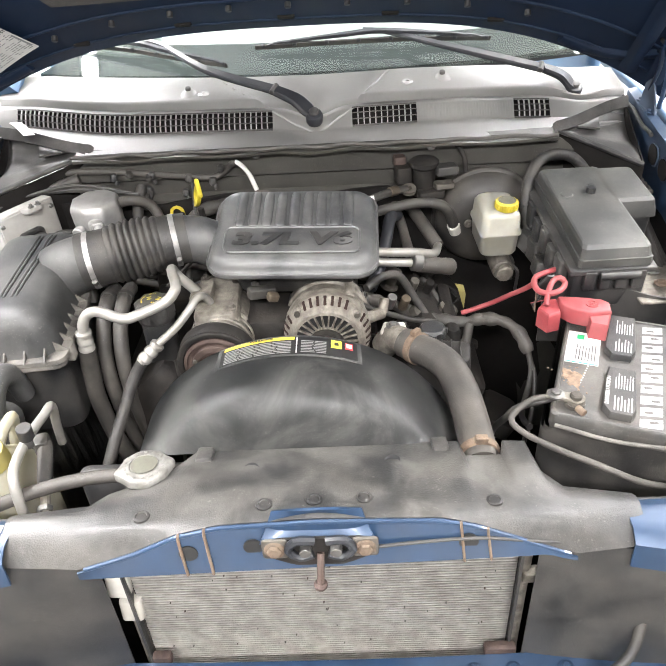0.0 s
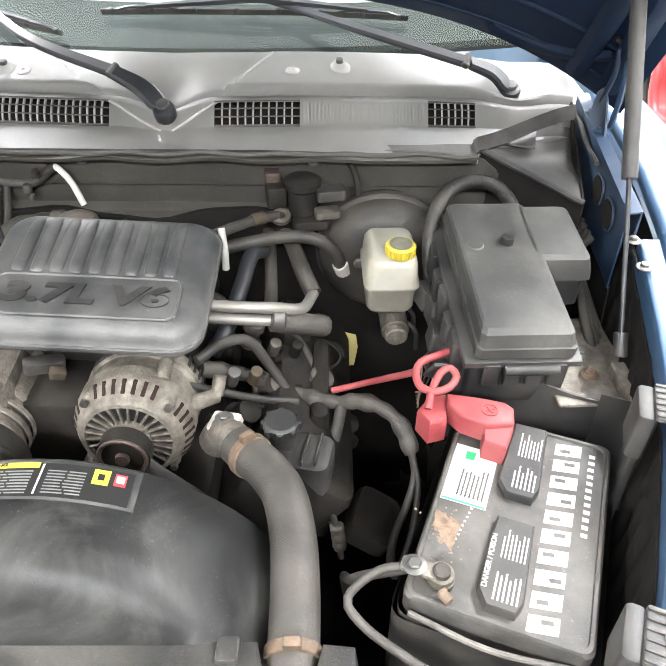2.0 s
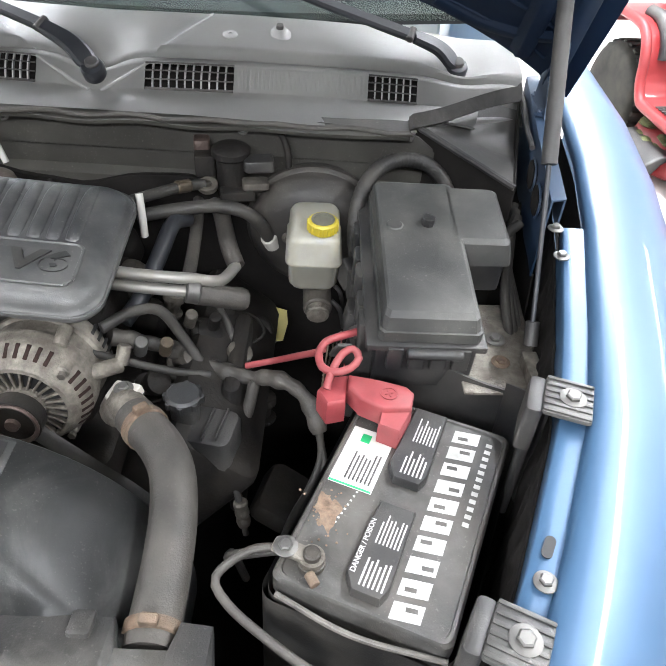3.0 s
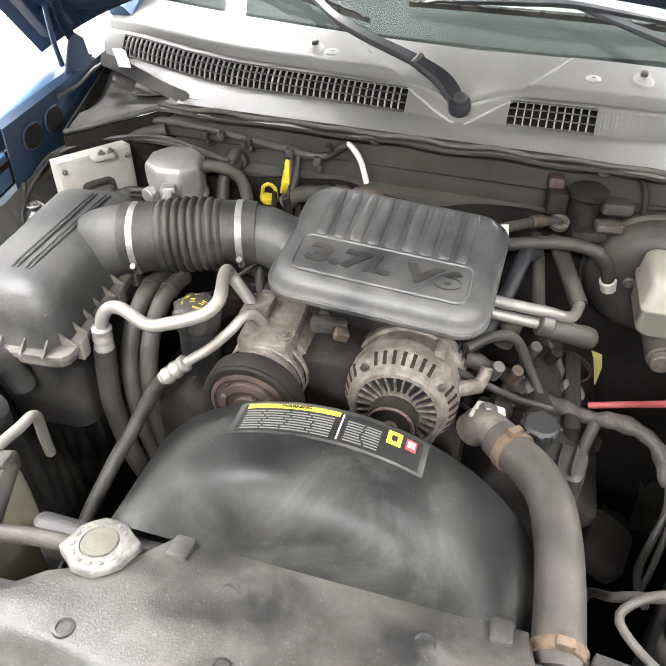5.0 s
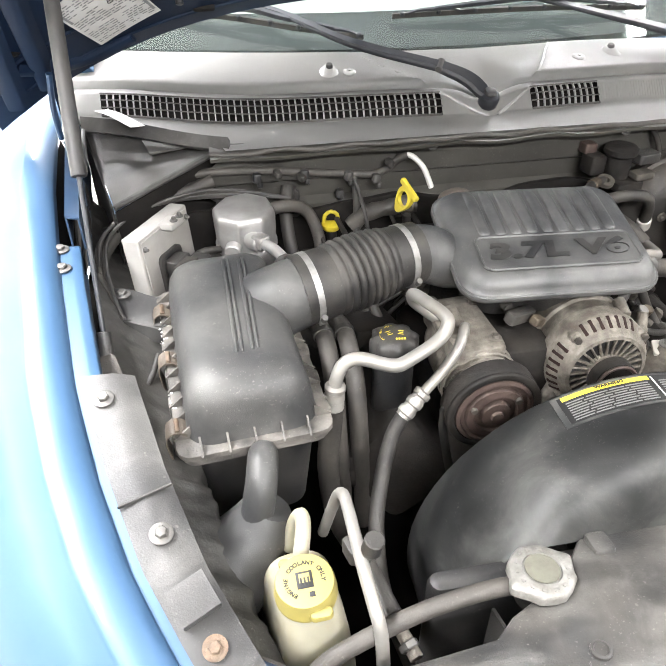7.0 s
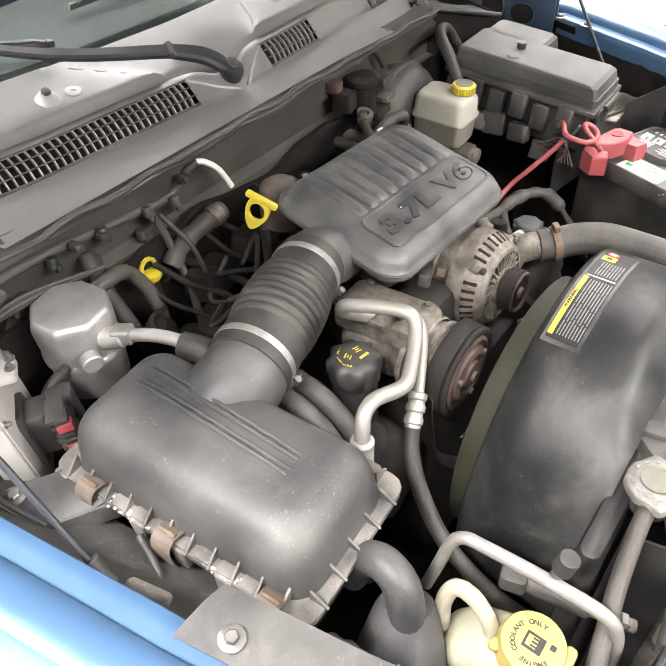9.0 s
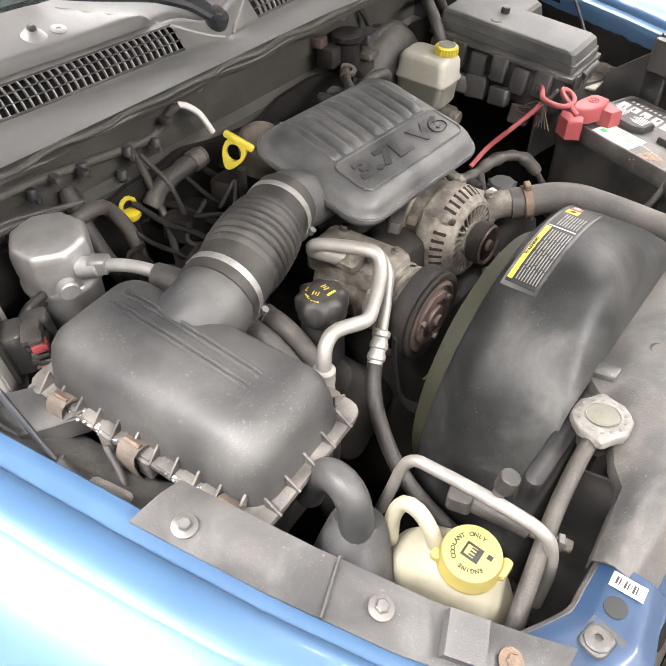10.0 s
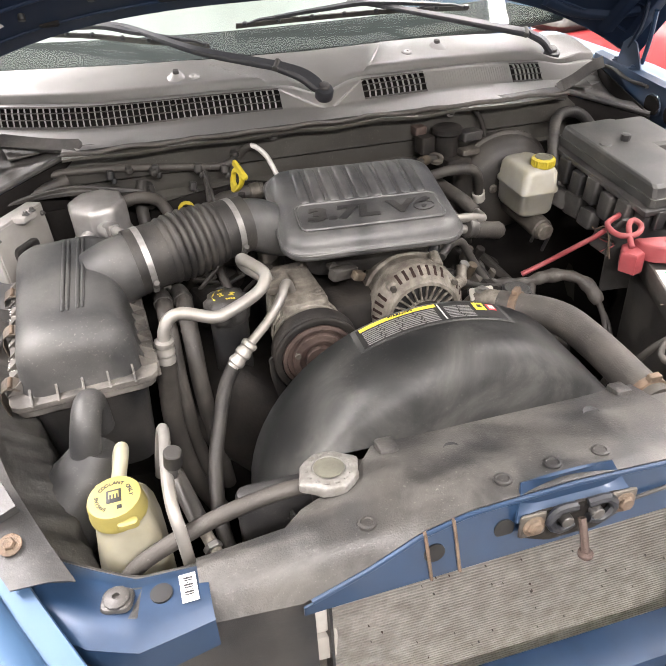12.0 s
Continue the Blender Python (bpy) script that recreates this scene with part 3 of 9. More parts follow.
# washer jets: rounded bosses moulded into the panel, with a black jet on top
for x, v in ((-0.348, 4.45), (0.266, 5.0)):
    p = Vector(cowl_at(x, v))
    JM = Matrix.Translation(p) @ pose(0, 0, 0, 14, 0, 0)
    bm = bmesh.new()
    loft(bm, [rr(hx, hy, min(hx, hy) * 0.95, z, 6, cy=cy, m=JM) for z, hx, hy, cy in ((-0.004, 0.023, 0.027, -0.006), (-0.001, 0.020, 0.024, -0.004), (0.001, 0.017, 0.020, -0.002), (0.004, 0.0135, 0.0155, 0.001), (0.0062, 0.011, 0.012, 0.003), (0.007, 0.008, 0.008, 0.004))])
    j = part("washer_nozzle", bm, M_COWL, cowl, "grey washer jet boss", 70)
    bm = bmesh.new()
    block(bm, JM @ pose(0, 0.003, 0.005), 0.013, 0.014, 0.010, 0.003)
    part("jet", bm, M_PLASTIC, j, "black jet")
for x, v in ((-0.31, 4.3), (0.18, 4.6), (-0.772, 4.6)):
    p = Vector(cowl_at(x, v))
    bm = bmesh.new()
    lathe(bm, [(0.013, 0), (0.013, 0.0015), (0.011, 0.0028), (0.004, 0.003), (0.0035, 0.0015), (0.001, 0.0015)], Matrix.Translation(p) @ pose(0, 0, 0, 14, 0, 0), 24)
    part("push_pin", bm, M_COWL, cowl, "flat grey push pin")

# steel lip and firewall
fw = thing("firewall", (XC, 1.56, 0.8), "grimy grey-green firewall with a folded top lip", "firewall", "", "structure")
bm = bmesh.new()


def wall_at(x, z):
    fold = 0.012 * max(0.0, min(1.0, (1.135 - z) / 0.006)) - 0.016 * max(0.0, min(1.0, (1.09 - z) / 0.01))
    return (x, 1.535 + fold + 0.012 * math.sin(x * 9) * max(0, 1.09 - z) * 3, z)


sheet(bm, lambda x, z: wall_at(x, min(z, 1.20 - 0.8 * max(0.0, abs(x - XC) - 0.53))), steps(-0.84, 0.76, 40), [0.32, 0.5, 0.7, 0.9, 1.0, 1.05, 1.08, 1.09, 1.10, 1.115, 1.129, 1.135, 1.15, 1.175, 1.20], -0.004)
part("panel", bm, M_FIREWALL, fw)
bm = bmesh.new()
sheet(bm, lambda x, v: (x, 1.498 + 0.05 * v + 0.002 * math.sin(x * 40), 1.196 + 0.008 * v + 0.002 * math.sin(x * 31)), steps(-0.60, 0.50, 60), [0, 0.3, 1], 0.006)
part("lip", bm, M_FIREWALL, fw, "folded steel lip")
bm = bmesh.new()
tube(bm, [(x, 1.500 + 0.003 * math.sin(x * 37), 1.205 + 0.002 * math.sin(x * 50)) for x in steps(-0.60, 0.50, 30)], 0.005, 8)
part("seam", bm, M_HOSE, fw, "crumbling seal strip")
for x in (-0.18, 0.22):
    hexbolt(fw, (x, 1.515, 1.188), 0.006, (0, -1, 0.3))
# three-cornered trays at both ends of the cowl, each under a flat seal bar
for s in (-1, 1):
    def mx(x):
        return XC + s * (x + 0.03) * -1 if s < 0 else XC - (x + 0.03)
    A, B, C = Vector((-0.850 if s < 0 else 0.735, 1.765, 1.196)), Vector((-0.770 if s < 0 else 0.672, 1.430, 1.150)), Vector((mx(-0.562), 1.570, 1.196))
    t = thing("cowl_end_seal", (A.x, 1.55, 1.15), "grey cowl end tray under a black rubber seal bar", "seal", "cowl end seals")
    bm = bmesh.new()
    sheet(bm, lambda u, v: A.lerp(B, v).lerp(C, u) - Vector((0, 0, 0.030 * math.sin(math.pi * min(1, v * 1.3)) * (1 - u))), steps(0, 1, 12), steps(0, 1, 8), 0.003 * s)
    part("tray", bm, M_STRIP, t, "grimy grey moulded tray", 50)
    bm = bmesh.new()
    sheet(bm, lambda u, v: (A * 0.62 + C * 0.38).lerp(A * 0.30 + B * 0.30 + C * 0.40, v).lerp(C * 0.9 + A * 0.1, u) + Vector((0, 0, 0.002)), steps(0, 1, 6), steps(0, 1, 4), 0.004 * s)
    part("shelf", bm, M_STRIP, t, "paler shelf")
    bm = bmesh.new()
    tube(bm, [B + Vector((0, 0, 0.003)), B.lerp(C, 0.5) + Vector((0, -0.006, 0.004)), C + Vector((0, -0.01, 0.004))], 0.006, 8)
    part("front_lip", bm, M_STRIP_DARK, t)
    bm = bmesh.new()
    P, Q = Vector((-0.835 if s < 0 else 0.715, 1.712, 1.212)), Vector((mx(-0.560), 1.546, 1.214))
    sheet(bm, lambda u, v: P.lerp(Q, u) + Vector((0, -0.016 * v + 0.006 * u * (1 - v), 0.006 - 0.008 * u - (0.024 - 0.008 * u) * v + 0.003 * math.sin(u * 6))), steps(0, 1, 14), [0, 0.15, 0.3, 0.85, 1], 0.012 * -s)
    part("seal_bar", bm, M_STRIP, t, "flat black rubber seal bar", 40)
    # black sheets added under the tray edges to keep the gap below dark
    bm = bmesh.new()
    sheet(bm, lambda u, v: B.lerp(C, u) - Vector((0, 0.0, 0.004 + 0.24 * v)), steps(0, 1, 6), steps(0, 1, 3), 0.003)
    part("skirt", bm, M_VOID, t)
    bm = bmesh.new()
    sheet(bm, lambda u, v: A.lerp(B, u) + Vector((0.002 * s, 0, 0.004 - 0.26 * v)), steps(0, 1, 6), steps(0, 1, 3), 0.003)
    part("side_gap_blocker", bm, M_VOID, t)
tag = part("paper_scrap", bmesh.new(), M_PAPER, None)
bm = bmesh.new()
sheet(bm, lambda u, v: (-0.812 + 0.074 * u + 0.026 * v, 1.700 - 0.100 * u + 0.004 * v, 1.234 + 0.003 * math.sin(u * 4)), steps(0, 1, 8), steps(0, 1, 2), 0.0008)
bm.to_mesh(tag.data)
bm.free()
tagged(tag, "white paper scrap lying on the cowl seal bar", "paper scrap")
# near-black sheet below the firewall fold, painting the shaded hollow behind the engine
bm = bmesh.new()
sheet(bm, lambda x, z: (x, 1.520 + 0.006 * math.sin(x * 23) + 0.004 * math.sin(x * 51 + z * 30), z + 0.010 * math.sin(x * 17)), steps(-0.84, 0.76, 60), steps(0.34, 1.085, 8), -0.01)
part("dark_hollow_sheet", bm, M_VOID, fw, "near-black sheet for the shaded hollow behind the engine", 50)

# ---- windscreen, with the dashboard behind it ----
ws = thing("windscreen", (XC, 1.8, 1.32), "green-tinted sloping windscreen glass", "windscreen", "", "structure")
bm = bmesh.new()
sheet(bm, lambda x, v: (x, 1.775 + bow(x) + 0.95 * v - 0.03, 1.318 + 0.62 * v - 0.02 - 0.04 * max(0, abs(x - XC) - 0.6)), steps(-0.84, 0.78, 30), steps(0, 1, 8), 0.005)
pane = part("pane", bm, M_GLASS, ws, "tinted glass", 80)
pane.visible_shadow = False
bm = bmesh.new()
sheet(bm, lambda x, v: (x, 1.80 + bow(x) + 0.46 * v, 1.292 - 0.02 * v), steps(-0.8, 0.74, 12), steps(0, 1, 4), 0.02)
dash = tagged(part("dashboard", bm, M_DASH, None), "dark grey dashboard seen through the windscreen", "dashboard")
cab = thing("truck_cab", (XC, 3.2, 0.3), "blue pickup cab body behind the windscreen", "truck cab")
bm = bmesh.new()
sheet(bm, lambda x, v: (x, 2.70 + 1.5 * v, 1.915 - 0.02 * (x - XC) ** 2), steps(-0.72, 0.66, 6), steps(0, 1, 3), 0.02)
part("roof", bm, M_BLUE, cab)
# wall added close and pale so the upper windscreen looks bright
bm = bmesh.new()
block(bm, pose(XC, 3.3, 0.35), 1.62, 0.06, 1.56, 0.01)
part("rear_wall", bm, M_TRIM, cab, "pale grey rear wall, set forward to brighten the upper windscreen")
for s in (-1, 1):
    bm = bmesh.new()
    block(bm, pose(XC + s * 0.86, 3.25, 0.35), 0.05, 1.95, 0.95, 0.02)
    part("door", bm, M_BLUE, cab)
    bm = bmesh.new()
    tube(bm, [(XC + s * 0.81, 1.80, 1.28), (XC + s * 0.76, 2.3, 1.62), (XC + s * 0.69, 2.74, 1.90)], 0.03, 8)
    part("pillar", bm, M_BLUE, cab)

# ---- open hood ----
hood = thing("open_hood", (XC, 1.72, 1.3), "raised blue hood with a grey-brown underside liner", "hood")


def hood_at(u, v):
    """u across (-1 to 1), v from the hinge edge up to the nose."""
    half = 0.895 - 0.10 * v
    arch = 0.202 * (1 - abs(u) ** 3.1)
    return (XC - 0.06 + u * half, 1.69 + 0.06 * (1 - u * u) - v * 0.80, 1.21 + arch * (1 - v) + v * 0.80 + 0.05 * v * (1 - u * u))


bm = bmesh.new()
sheet(bm, hood_at, steps(-1, 1, 36), steps(0, 1, 14), 0.03)
part("outer_panel", bm, M_NAVY, hood, "blue painted inner frame, darkened for its shaded underside", 60)
bm = bmesh.new()
sheet(bm, lambda u, v: Vector(hood_at(u * (0.66 - 0.10 * (1 - v) ** 3), 0.15 + 0.05 * abs(u) ** 3 * (1 - v) + (0.74 - 0.05 * abs(u) ** 3) * v)) + Vector((0, -0.003, -0.004)), steps(-1, 1, 24), steps(0, 1, 12), 0.004)
part("liner", bm, M_LINER, hood, "grey-brown felt liner", 60)
for v0, r, lift, name in ((0.0, 0.009, (0, 0.004, 0.008), "rim"), (0.034, 0.0045, (0, -0.001, 0.001), "bead"), (0.118, 0.006, (0, -0.001, 0.002), "bead")):
    bm = bmesh.new()
    tube(bm, [Vector(hood_at(u, v0 + 0.02 * (v0 > 0) * u * u)) + Vector(lift) for u in steps(-0.96, 0.96, 30)], r, 8, squash=0.7)
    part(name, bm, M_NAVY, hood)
# box-section frame members folded along both sides, with a brace into each rear corner
for s in (-1, 1):
    for pts, w, h in (([(0.955, 0.03), (0.945, 0.35), (0.94, 0.70), (0.93, 0.98)], 0.020, 0.010), ([(0.885, 0.03), (0.89, 0.30), (0.88, 0.62), (0.87, 0.95)], 0.018, 0.016), ([(0.70, 0.035), (0.78, 0.03), (0.86, 0.06), (0.93, 0.12)], 0.014, 0.010)):
        path = spline([hood_at(s * u, v) for u, v in pts], 0.02)
        rings = []
        for i, c in enumerate(path):
            d = (path[min(i + 1, len(path) - 1)] - path[max(i - 1, 0)]).normalized()
            down = Vector((0, -0.7, -0.7))
            across = d.cross(down).normalized()
            rings.append([c + across * (a * w) + down * (b * h) for a, b in ((-1.3, -0.1), (-1.0, 0.25), (-0.8, 0.85), (-0.6, 1.0), (0.6, 1.0), (0.8, 0.85), (1.0, 0.25), (1.3, -0.1))])
        bm = bmesh.new()
        loft(bm, rings)
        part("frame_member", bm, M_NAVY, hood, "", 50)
    for u, v in ((0.92, 0.16), (0.918, 0.42)):
        bm = bmesh.new()
        loft(bm, [rr(0.014, 0.006, 0.0058, z, 5, m=Matrix.Translation(Vector(hood_at(s * u, v)) + Vector((0, -0.001, -0.001))) @ pose(0, 0, 0, 45, 0, 70)) for z in (-0.003, 0.004)])
        part("slot", bm, M_VOID, hood, "dark slot in the frame")
for k in range(9):
    u = -0.6 + 1.2 * k / 8
    bm = bmesh.new()
    rod(bm, Vector(hood_at(u, 0.095)) + Vector((0, -0.002, 0.003)), Vector(hood_at(u, 0.095)) + Vector((0, -0.008, -0.008)), 0.007)
    part("plug", bm, M_BLACK, hood)

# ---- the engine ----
# the block's near-black colour includes the shade deep in the bay
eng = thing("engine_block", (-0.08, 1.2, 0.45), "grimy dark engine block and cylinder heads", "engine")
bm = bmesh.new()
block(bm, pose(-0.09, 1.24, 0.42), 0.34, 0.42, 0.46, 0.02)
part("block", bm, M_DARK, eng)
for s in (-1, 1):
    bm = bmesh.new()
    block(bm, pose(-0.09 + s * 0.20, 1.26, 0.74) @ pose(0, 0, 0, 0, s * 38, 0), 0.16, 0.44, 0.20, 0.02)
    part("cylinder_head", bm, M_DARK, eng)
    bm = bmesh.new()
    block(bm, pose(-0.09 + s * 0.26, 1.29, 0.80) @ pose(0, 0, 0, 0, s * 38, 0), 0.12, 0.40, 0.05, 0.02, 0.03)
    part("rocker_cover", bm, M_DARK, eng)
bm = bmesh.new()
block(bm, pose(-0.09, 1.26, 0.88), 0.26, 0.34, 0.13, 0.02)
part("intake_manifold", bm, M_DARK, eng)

# ---- intake cover ----
cover = thing("intake_cover", (-0.088, 1.22, 1.05), "ribbed dark grey plastic engine cover over the throttle", "engine cover")
CM = pose(-0.081, 1.220, 1.150, 13, 1.5, -2)
CW, CD = 0.164, 0.123
bm = bmesh.new()
rows = [(-0.034, -0.012), (-0.033, -0.002), (-0.030, 0.0), (-0.024, 0.001), (-0.020, -0.001), (-0.0185, -0.004), (-0.010, -0.007), (-0.003, -0.012), (0.003, -0.020), (0.007, -0.031), (0.009, -0.046)]
loft(bm, [rr(CW + d, CD + d, 0.042 + d * 0.3, z, 8, m=CM) for z, d in rows])
part("shell", bm, M_INTAKE, cover, "", 50)
for k in range(9):
    x = -0.106 + 0.0265 * k
    bm = bmesh.new()
    rows = []
    for y, z, w, h in ((-0.016, 0.0075, 0.0085, 0.0008), (-0.012, 0.0085, 0.0100, 0.0034), (0.0, 0.0088, 0.0108, 0.0052), (0.066, 0.0088, 0.0108, 0.0052), (0.084, 0.0070, 0.0104, 0.0046), (0.098, 0.0030, 0.0095, 0.0036), (0.106, -0.001, 0.0080, 0.0015)):
        rows.append([CM @ Vector((x + w * math.cos(math.pi * j / 8), y, z - 0.004 + (0.004 + h) * math.sin(math.pi * j / 8) ** 0.6)) for j in range(9)])
    loft(bm, rows)
    part("flute", bm, M_INTAKE, cover, "", 60)
bm = bmesh.new()
ring = rr(0.128, 0.036, 0.014, 0.0095, 4, 0.0, -0.056)
for a, b in zip(ring, ring[1:] + ring[:1]):
    rod(bm, CM @ a, CM @ b, 0.0026, 6)
part("border", bm, M_INTAKE, cover)
bm = bmesh.new()
loft(bm, [rr(0.126, 0.034, 0.013, z, 4, 0.0, -0.056, m=CM) for z in (0.0080, 0.0098)])
part("panel", bm, M_INTAKE, cover, "smooth panel behind the lettering")
for word, dx in (("3.7L", -0.052), ("V6", 0.072)):
    text_on(cover, word, CM @ pose(dx, -0.056, 0.0098), 0.046, M_PLASTIC, bold=0.0022, wide=1.6, depth=0.0022, shear=0.12)
bm = bmesh.new()
tube(bm, [(-0.19, 1.245, 1.092), (-0.235, 1.238, 1.102), (-0.28, 1.229, 1.124), (-0.325, 1.216, 1.131)], 0.0465, 24)
part("throttle_neck", bm, M_INTAKE, cover)
bm = bmesh.new()
loft(bm, [rr(0.115 + d, 0.085 + d, 0.03, z, 5, m=CM) for z, d in ((-0.11, -0.01), (-0.10, 0.0), (-0.03, 0.01))])
part("plenum", bm, M_PLASTIC, cover)
bm = bmesh.new()
ring = rr(CW - 0.001, CD - 0.001, 0.042, -0.021, 8)
for p, q in zip(ring, ring[1:] + ring[:1]):
    rod(bm, CM @ p, CM @ q, 0.0022, 6)
part("lip", bm, M_INTAKE, cover)

# ---- corrugated intake hose ----
hose = thing("intake_hose", (-0.40, 1.16, 1.05), "black corrugated intake hose with two steel clamps", "hose")
bm = bmesh.new()
HP = [(-0.295, 1.224, 1.131), (-0.335, 1.213, 1.130), (-0.40, 1.195, 1.124), (-0.455, 1.179, 1.119), (-0.494, 1.170, 1.115)]


def pleats(u, s):
    wave = abs(math.sin((u - 0.24) / 0.5 * math.pi * 8)) ** 0.55
    return 0.049 + 0.007 * u + (0.008 * wave * math.sin(math.pi * (u - 0.24) / 0.5) ** 0.4 - 0.001 if 0.24 < u < 0.74 else 0.0)


tube(bm, HP, pleats, 36, 0.0011)
part("bellows", bm, M_RUBBER, hose, "", 70)
for i, (p, q) in enumerate((((-0.314, 1.219, 1.1305), (-0.3265, 1.2155, 1.130)), ((-0.470, 1.176, 1.117), (-0.4825, 1.173, 1.116)))):
    bm = bmesh.new()
    m = aim(p, q)
    rc = 0.0512 if i == 0 else 0.0562
    lathe(bm, [(rc - 0.002, 0), (rc, 0.0005), (rc, 0.0105), (rc - 0.002, 0.011)], m, 40, False)
    c = part("clamp", bm, M_CHROME, hose, "shiny worm-drive clamp")
    bm = bmesh.new()
    v = m.inverted() @ Vector((-0.314, 1.180, 1.104) if i == 0 else (-0.466, 1.132, 1.088))
    e = math.degrees(math.atan2(v.y, v.x))
    hm = m @ pose(0, 0, 0.0055, 0, 0, e) @ pose(rc, 0, 0)
    block(bm, hm @ pose(0, 0, -0.005, 0, 0, 0), 0.008, 0.022, 0.010, 0.0015)
    part("screw_housing", bm, M_CHROME, c)
    bm = bmesh.new()
    rod(bm, hm @ Vector((0.003, 0.008, 0)), hm @ Vector((0.003, 0.019, 0)), 0.0055, 6)
    part("screw", bm, M_STEEL, c)

# ---- air filter box ----
ab = thing("air_filter_box", (-0.60, 1.13, 0.85), "black plastic air filter box with a ribbed lid", "air filter box")
AM = pose(-0.594, 1.124, 1.050, 2, -1, 4.5)
bm = bmesh.new()
rows = [(0.0, 0.002), (0.008, 0.0), (0.040, -0.004), (0.056, -0.008), (0.068, -0.014), (0.076, -0.023), (0.082, -0.036), (0.085, -0.055)]
loft(bm, [rr(0.086 + d, 0.172 + d, 0.036 + d * 0.3, z, 8, m=AM) for z, d in rows])
lid = part("lid", bm, M_AIRBOX, ab, "domed black lid", 45)
bm = bmesh.new()
block(bm, AM @ pose(0, 0, -0.010), 0.206, 0.376, 0.010, 0.0015, 0.02)
part("flange", bm, M_FLANGE, ab, "dust-caked grey flange")
bm = bmesh.new()
block(bm, AM @ pose(0, 0, -0.024), 0.196, 0.366, 0.011, 0.0015, 0.02)
part("lower_flange", bm, M_FLANGE, ab, "dust-caked grey flange")
bm = bmesh.new()
loft(bm, [rr(0.072, 0.14, 0.03, -0.20, 4, m=AM), rr(0.086, 0.164, 0.03, -0.020, 4, m=AM)])
part("tray", bm, M_PLASTIC, ab)
for x, lean in ((-0.005, 0.011), (0.002, 0.011), (0.016, 0.013), (0.023, 0.013)):
    bm = bmesh.new()
    tube(bm, [AM @ Vector((x, -0.096, 0.081)), AM @ Vector((x, -0.084, 0.0855)), AM @ Vector((x + lean, 0.10, 0.0855)), AM @ Vector((x + lean, 0.127, 0.079))], 0.0030, 8)
    part("rib", bm, M_AIRBOX, lid)
for k in range(5):
    x = -0.07 + 0.14 * k / 4
    bm = bmesh.new()
    prism(bm, [(0, 0), (0.022, 0), (0, 0.016)], AM @ pose(x, -0.170, 0.0, 90, 0, 0) @ pose(0, 0, 0, 0, -90, 0), 0.003)
    part("gusset", bm, M_FLANGE, lid)
for k in range(11):
    y = -0.155 + 0.31 * k / 10
    for s in (-1, 1):
        bm = bmesh.new()
        prism(bm, [(0, 0), (0.024, 0), (0, 0.020)], AM @ pose(s * 0.081, y - 0.0015 * s, 0.0, 0, 0, 0 if s > 0 else 180) @ pose(0, 0, 0, 90, 0, 0), 0.003)
        part("gusset", bm, M_FLANGE, lid)
        if k % 2 == 0:
            bm = bmesh.new()
            block(bm, AM @ pose(s * 0.100, y + 0.014, -0.032), 0.012, 0.022, 0.032, 0.002)
            part("flange_tab", bm, M_FLANGE, ab)
for y in (-0.14, 0.0, 0.12):
    bm = bmesh.new()
    bend = [(-0.087, 0.003), (-0.094, 0.009), (-0.104, 0.011), (-0.112, 0.006), (-0.115, -0.006), (-0.113, -0.028), (-0.108, -0.048)]
    loft(bm, [[AM @ Vector((cx + ox * 0.6, y + w, cz + ox)) for w, ox in ((-0.014, 0.0), (0.014, 0.0), (0.014, 0.0028), (-0.014, 0.0028))] for cx, cz in bend])
    c = part("clip", bm, M_TAN, ab, "brownish steel spring clip", 60)
    bm = bmesh.new()
    rod(bm, AM @ Vector((-0.098, y - 0.012, 0.0125)), AM @ Vector((-0.098, y + 0.012, 0.0125)), 0.0035)
    part("clip_hook", bm, M_RUST, c)
rng = random.Random(31)
bm = bmesh.new()
for k in range(110):
    y = rng.choice((-0.09, -0.06, 0.035, 0.065, 0.10)) + rng.gauss(0, 0.012)
    x, r = -0.0985 + rng.gauss(0, 0.0028), rng.uniform(0.0006, 0.0022)
    lathe(bm, [(r, 0.0), (r * 0.9, 0.0006), (r * 0.4, 0.0011)], AM @ pose(x, y, -0.0002, 0, 0, rng.uniform(0, 90)), 5)
part("salt_crust", bm, M_SALT, ab, "white salty corrosion on the flange")
for k in range(10):
    bm = bmesh.new()
    block(bm, AM @ pose(-0.094, -0.140 + 0.031 * k, -0.0005), 0.016, 0.022, 0.0045, 0.002)
    part("flange_pad", bm, M_FLANGE, ab)
bm = bmesh.new()
tube(bm, [(-0.600, 1.190, 1.058), (-0.568, 1.178, 1.074), (-0.538, 1.169, 1.096), (-0.505, 1.167, 1.111), (-0.466, 1.177, 1.117)], lambda u, s: 0.060 - 0.0072 * u, 28)
part("outlet", bm, M_AIRBOX, ab)

# ---- fan shroud ----
sh = thing("fan_shroud", (-0.078, 0.82, 0.6), "dusty black plastic radiator fan shroud", "fan shroud")
bm = bmesh.new()
SX, SZ, SR = -0.078, 0.80, 0.295


def arc(r, y, dz=0.0, n=40, a0=-25, a1=205, sx=1.0):
    return [(SX + sx * r * math.cos(radians(a0 + (a1 - a0) * k / n)), y, SZ + dz + r * math.sin(radians(a0 + (a1 - a0) * k / n))) for k in range(n + 1)]


SEC = [(0.275, 0.925, 0), (0.288, 0.925, 0), (0.295, 0.919, 0), (0.295, 0.87, 0), (0.295, 0.84, 0), (0.295, 0.82, 0)]


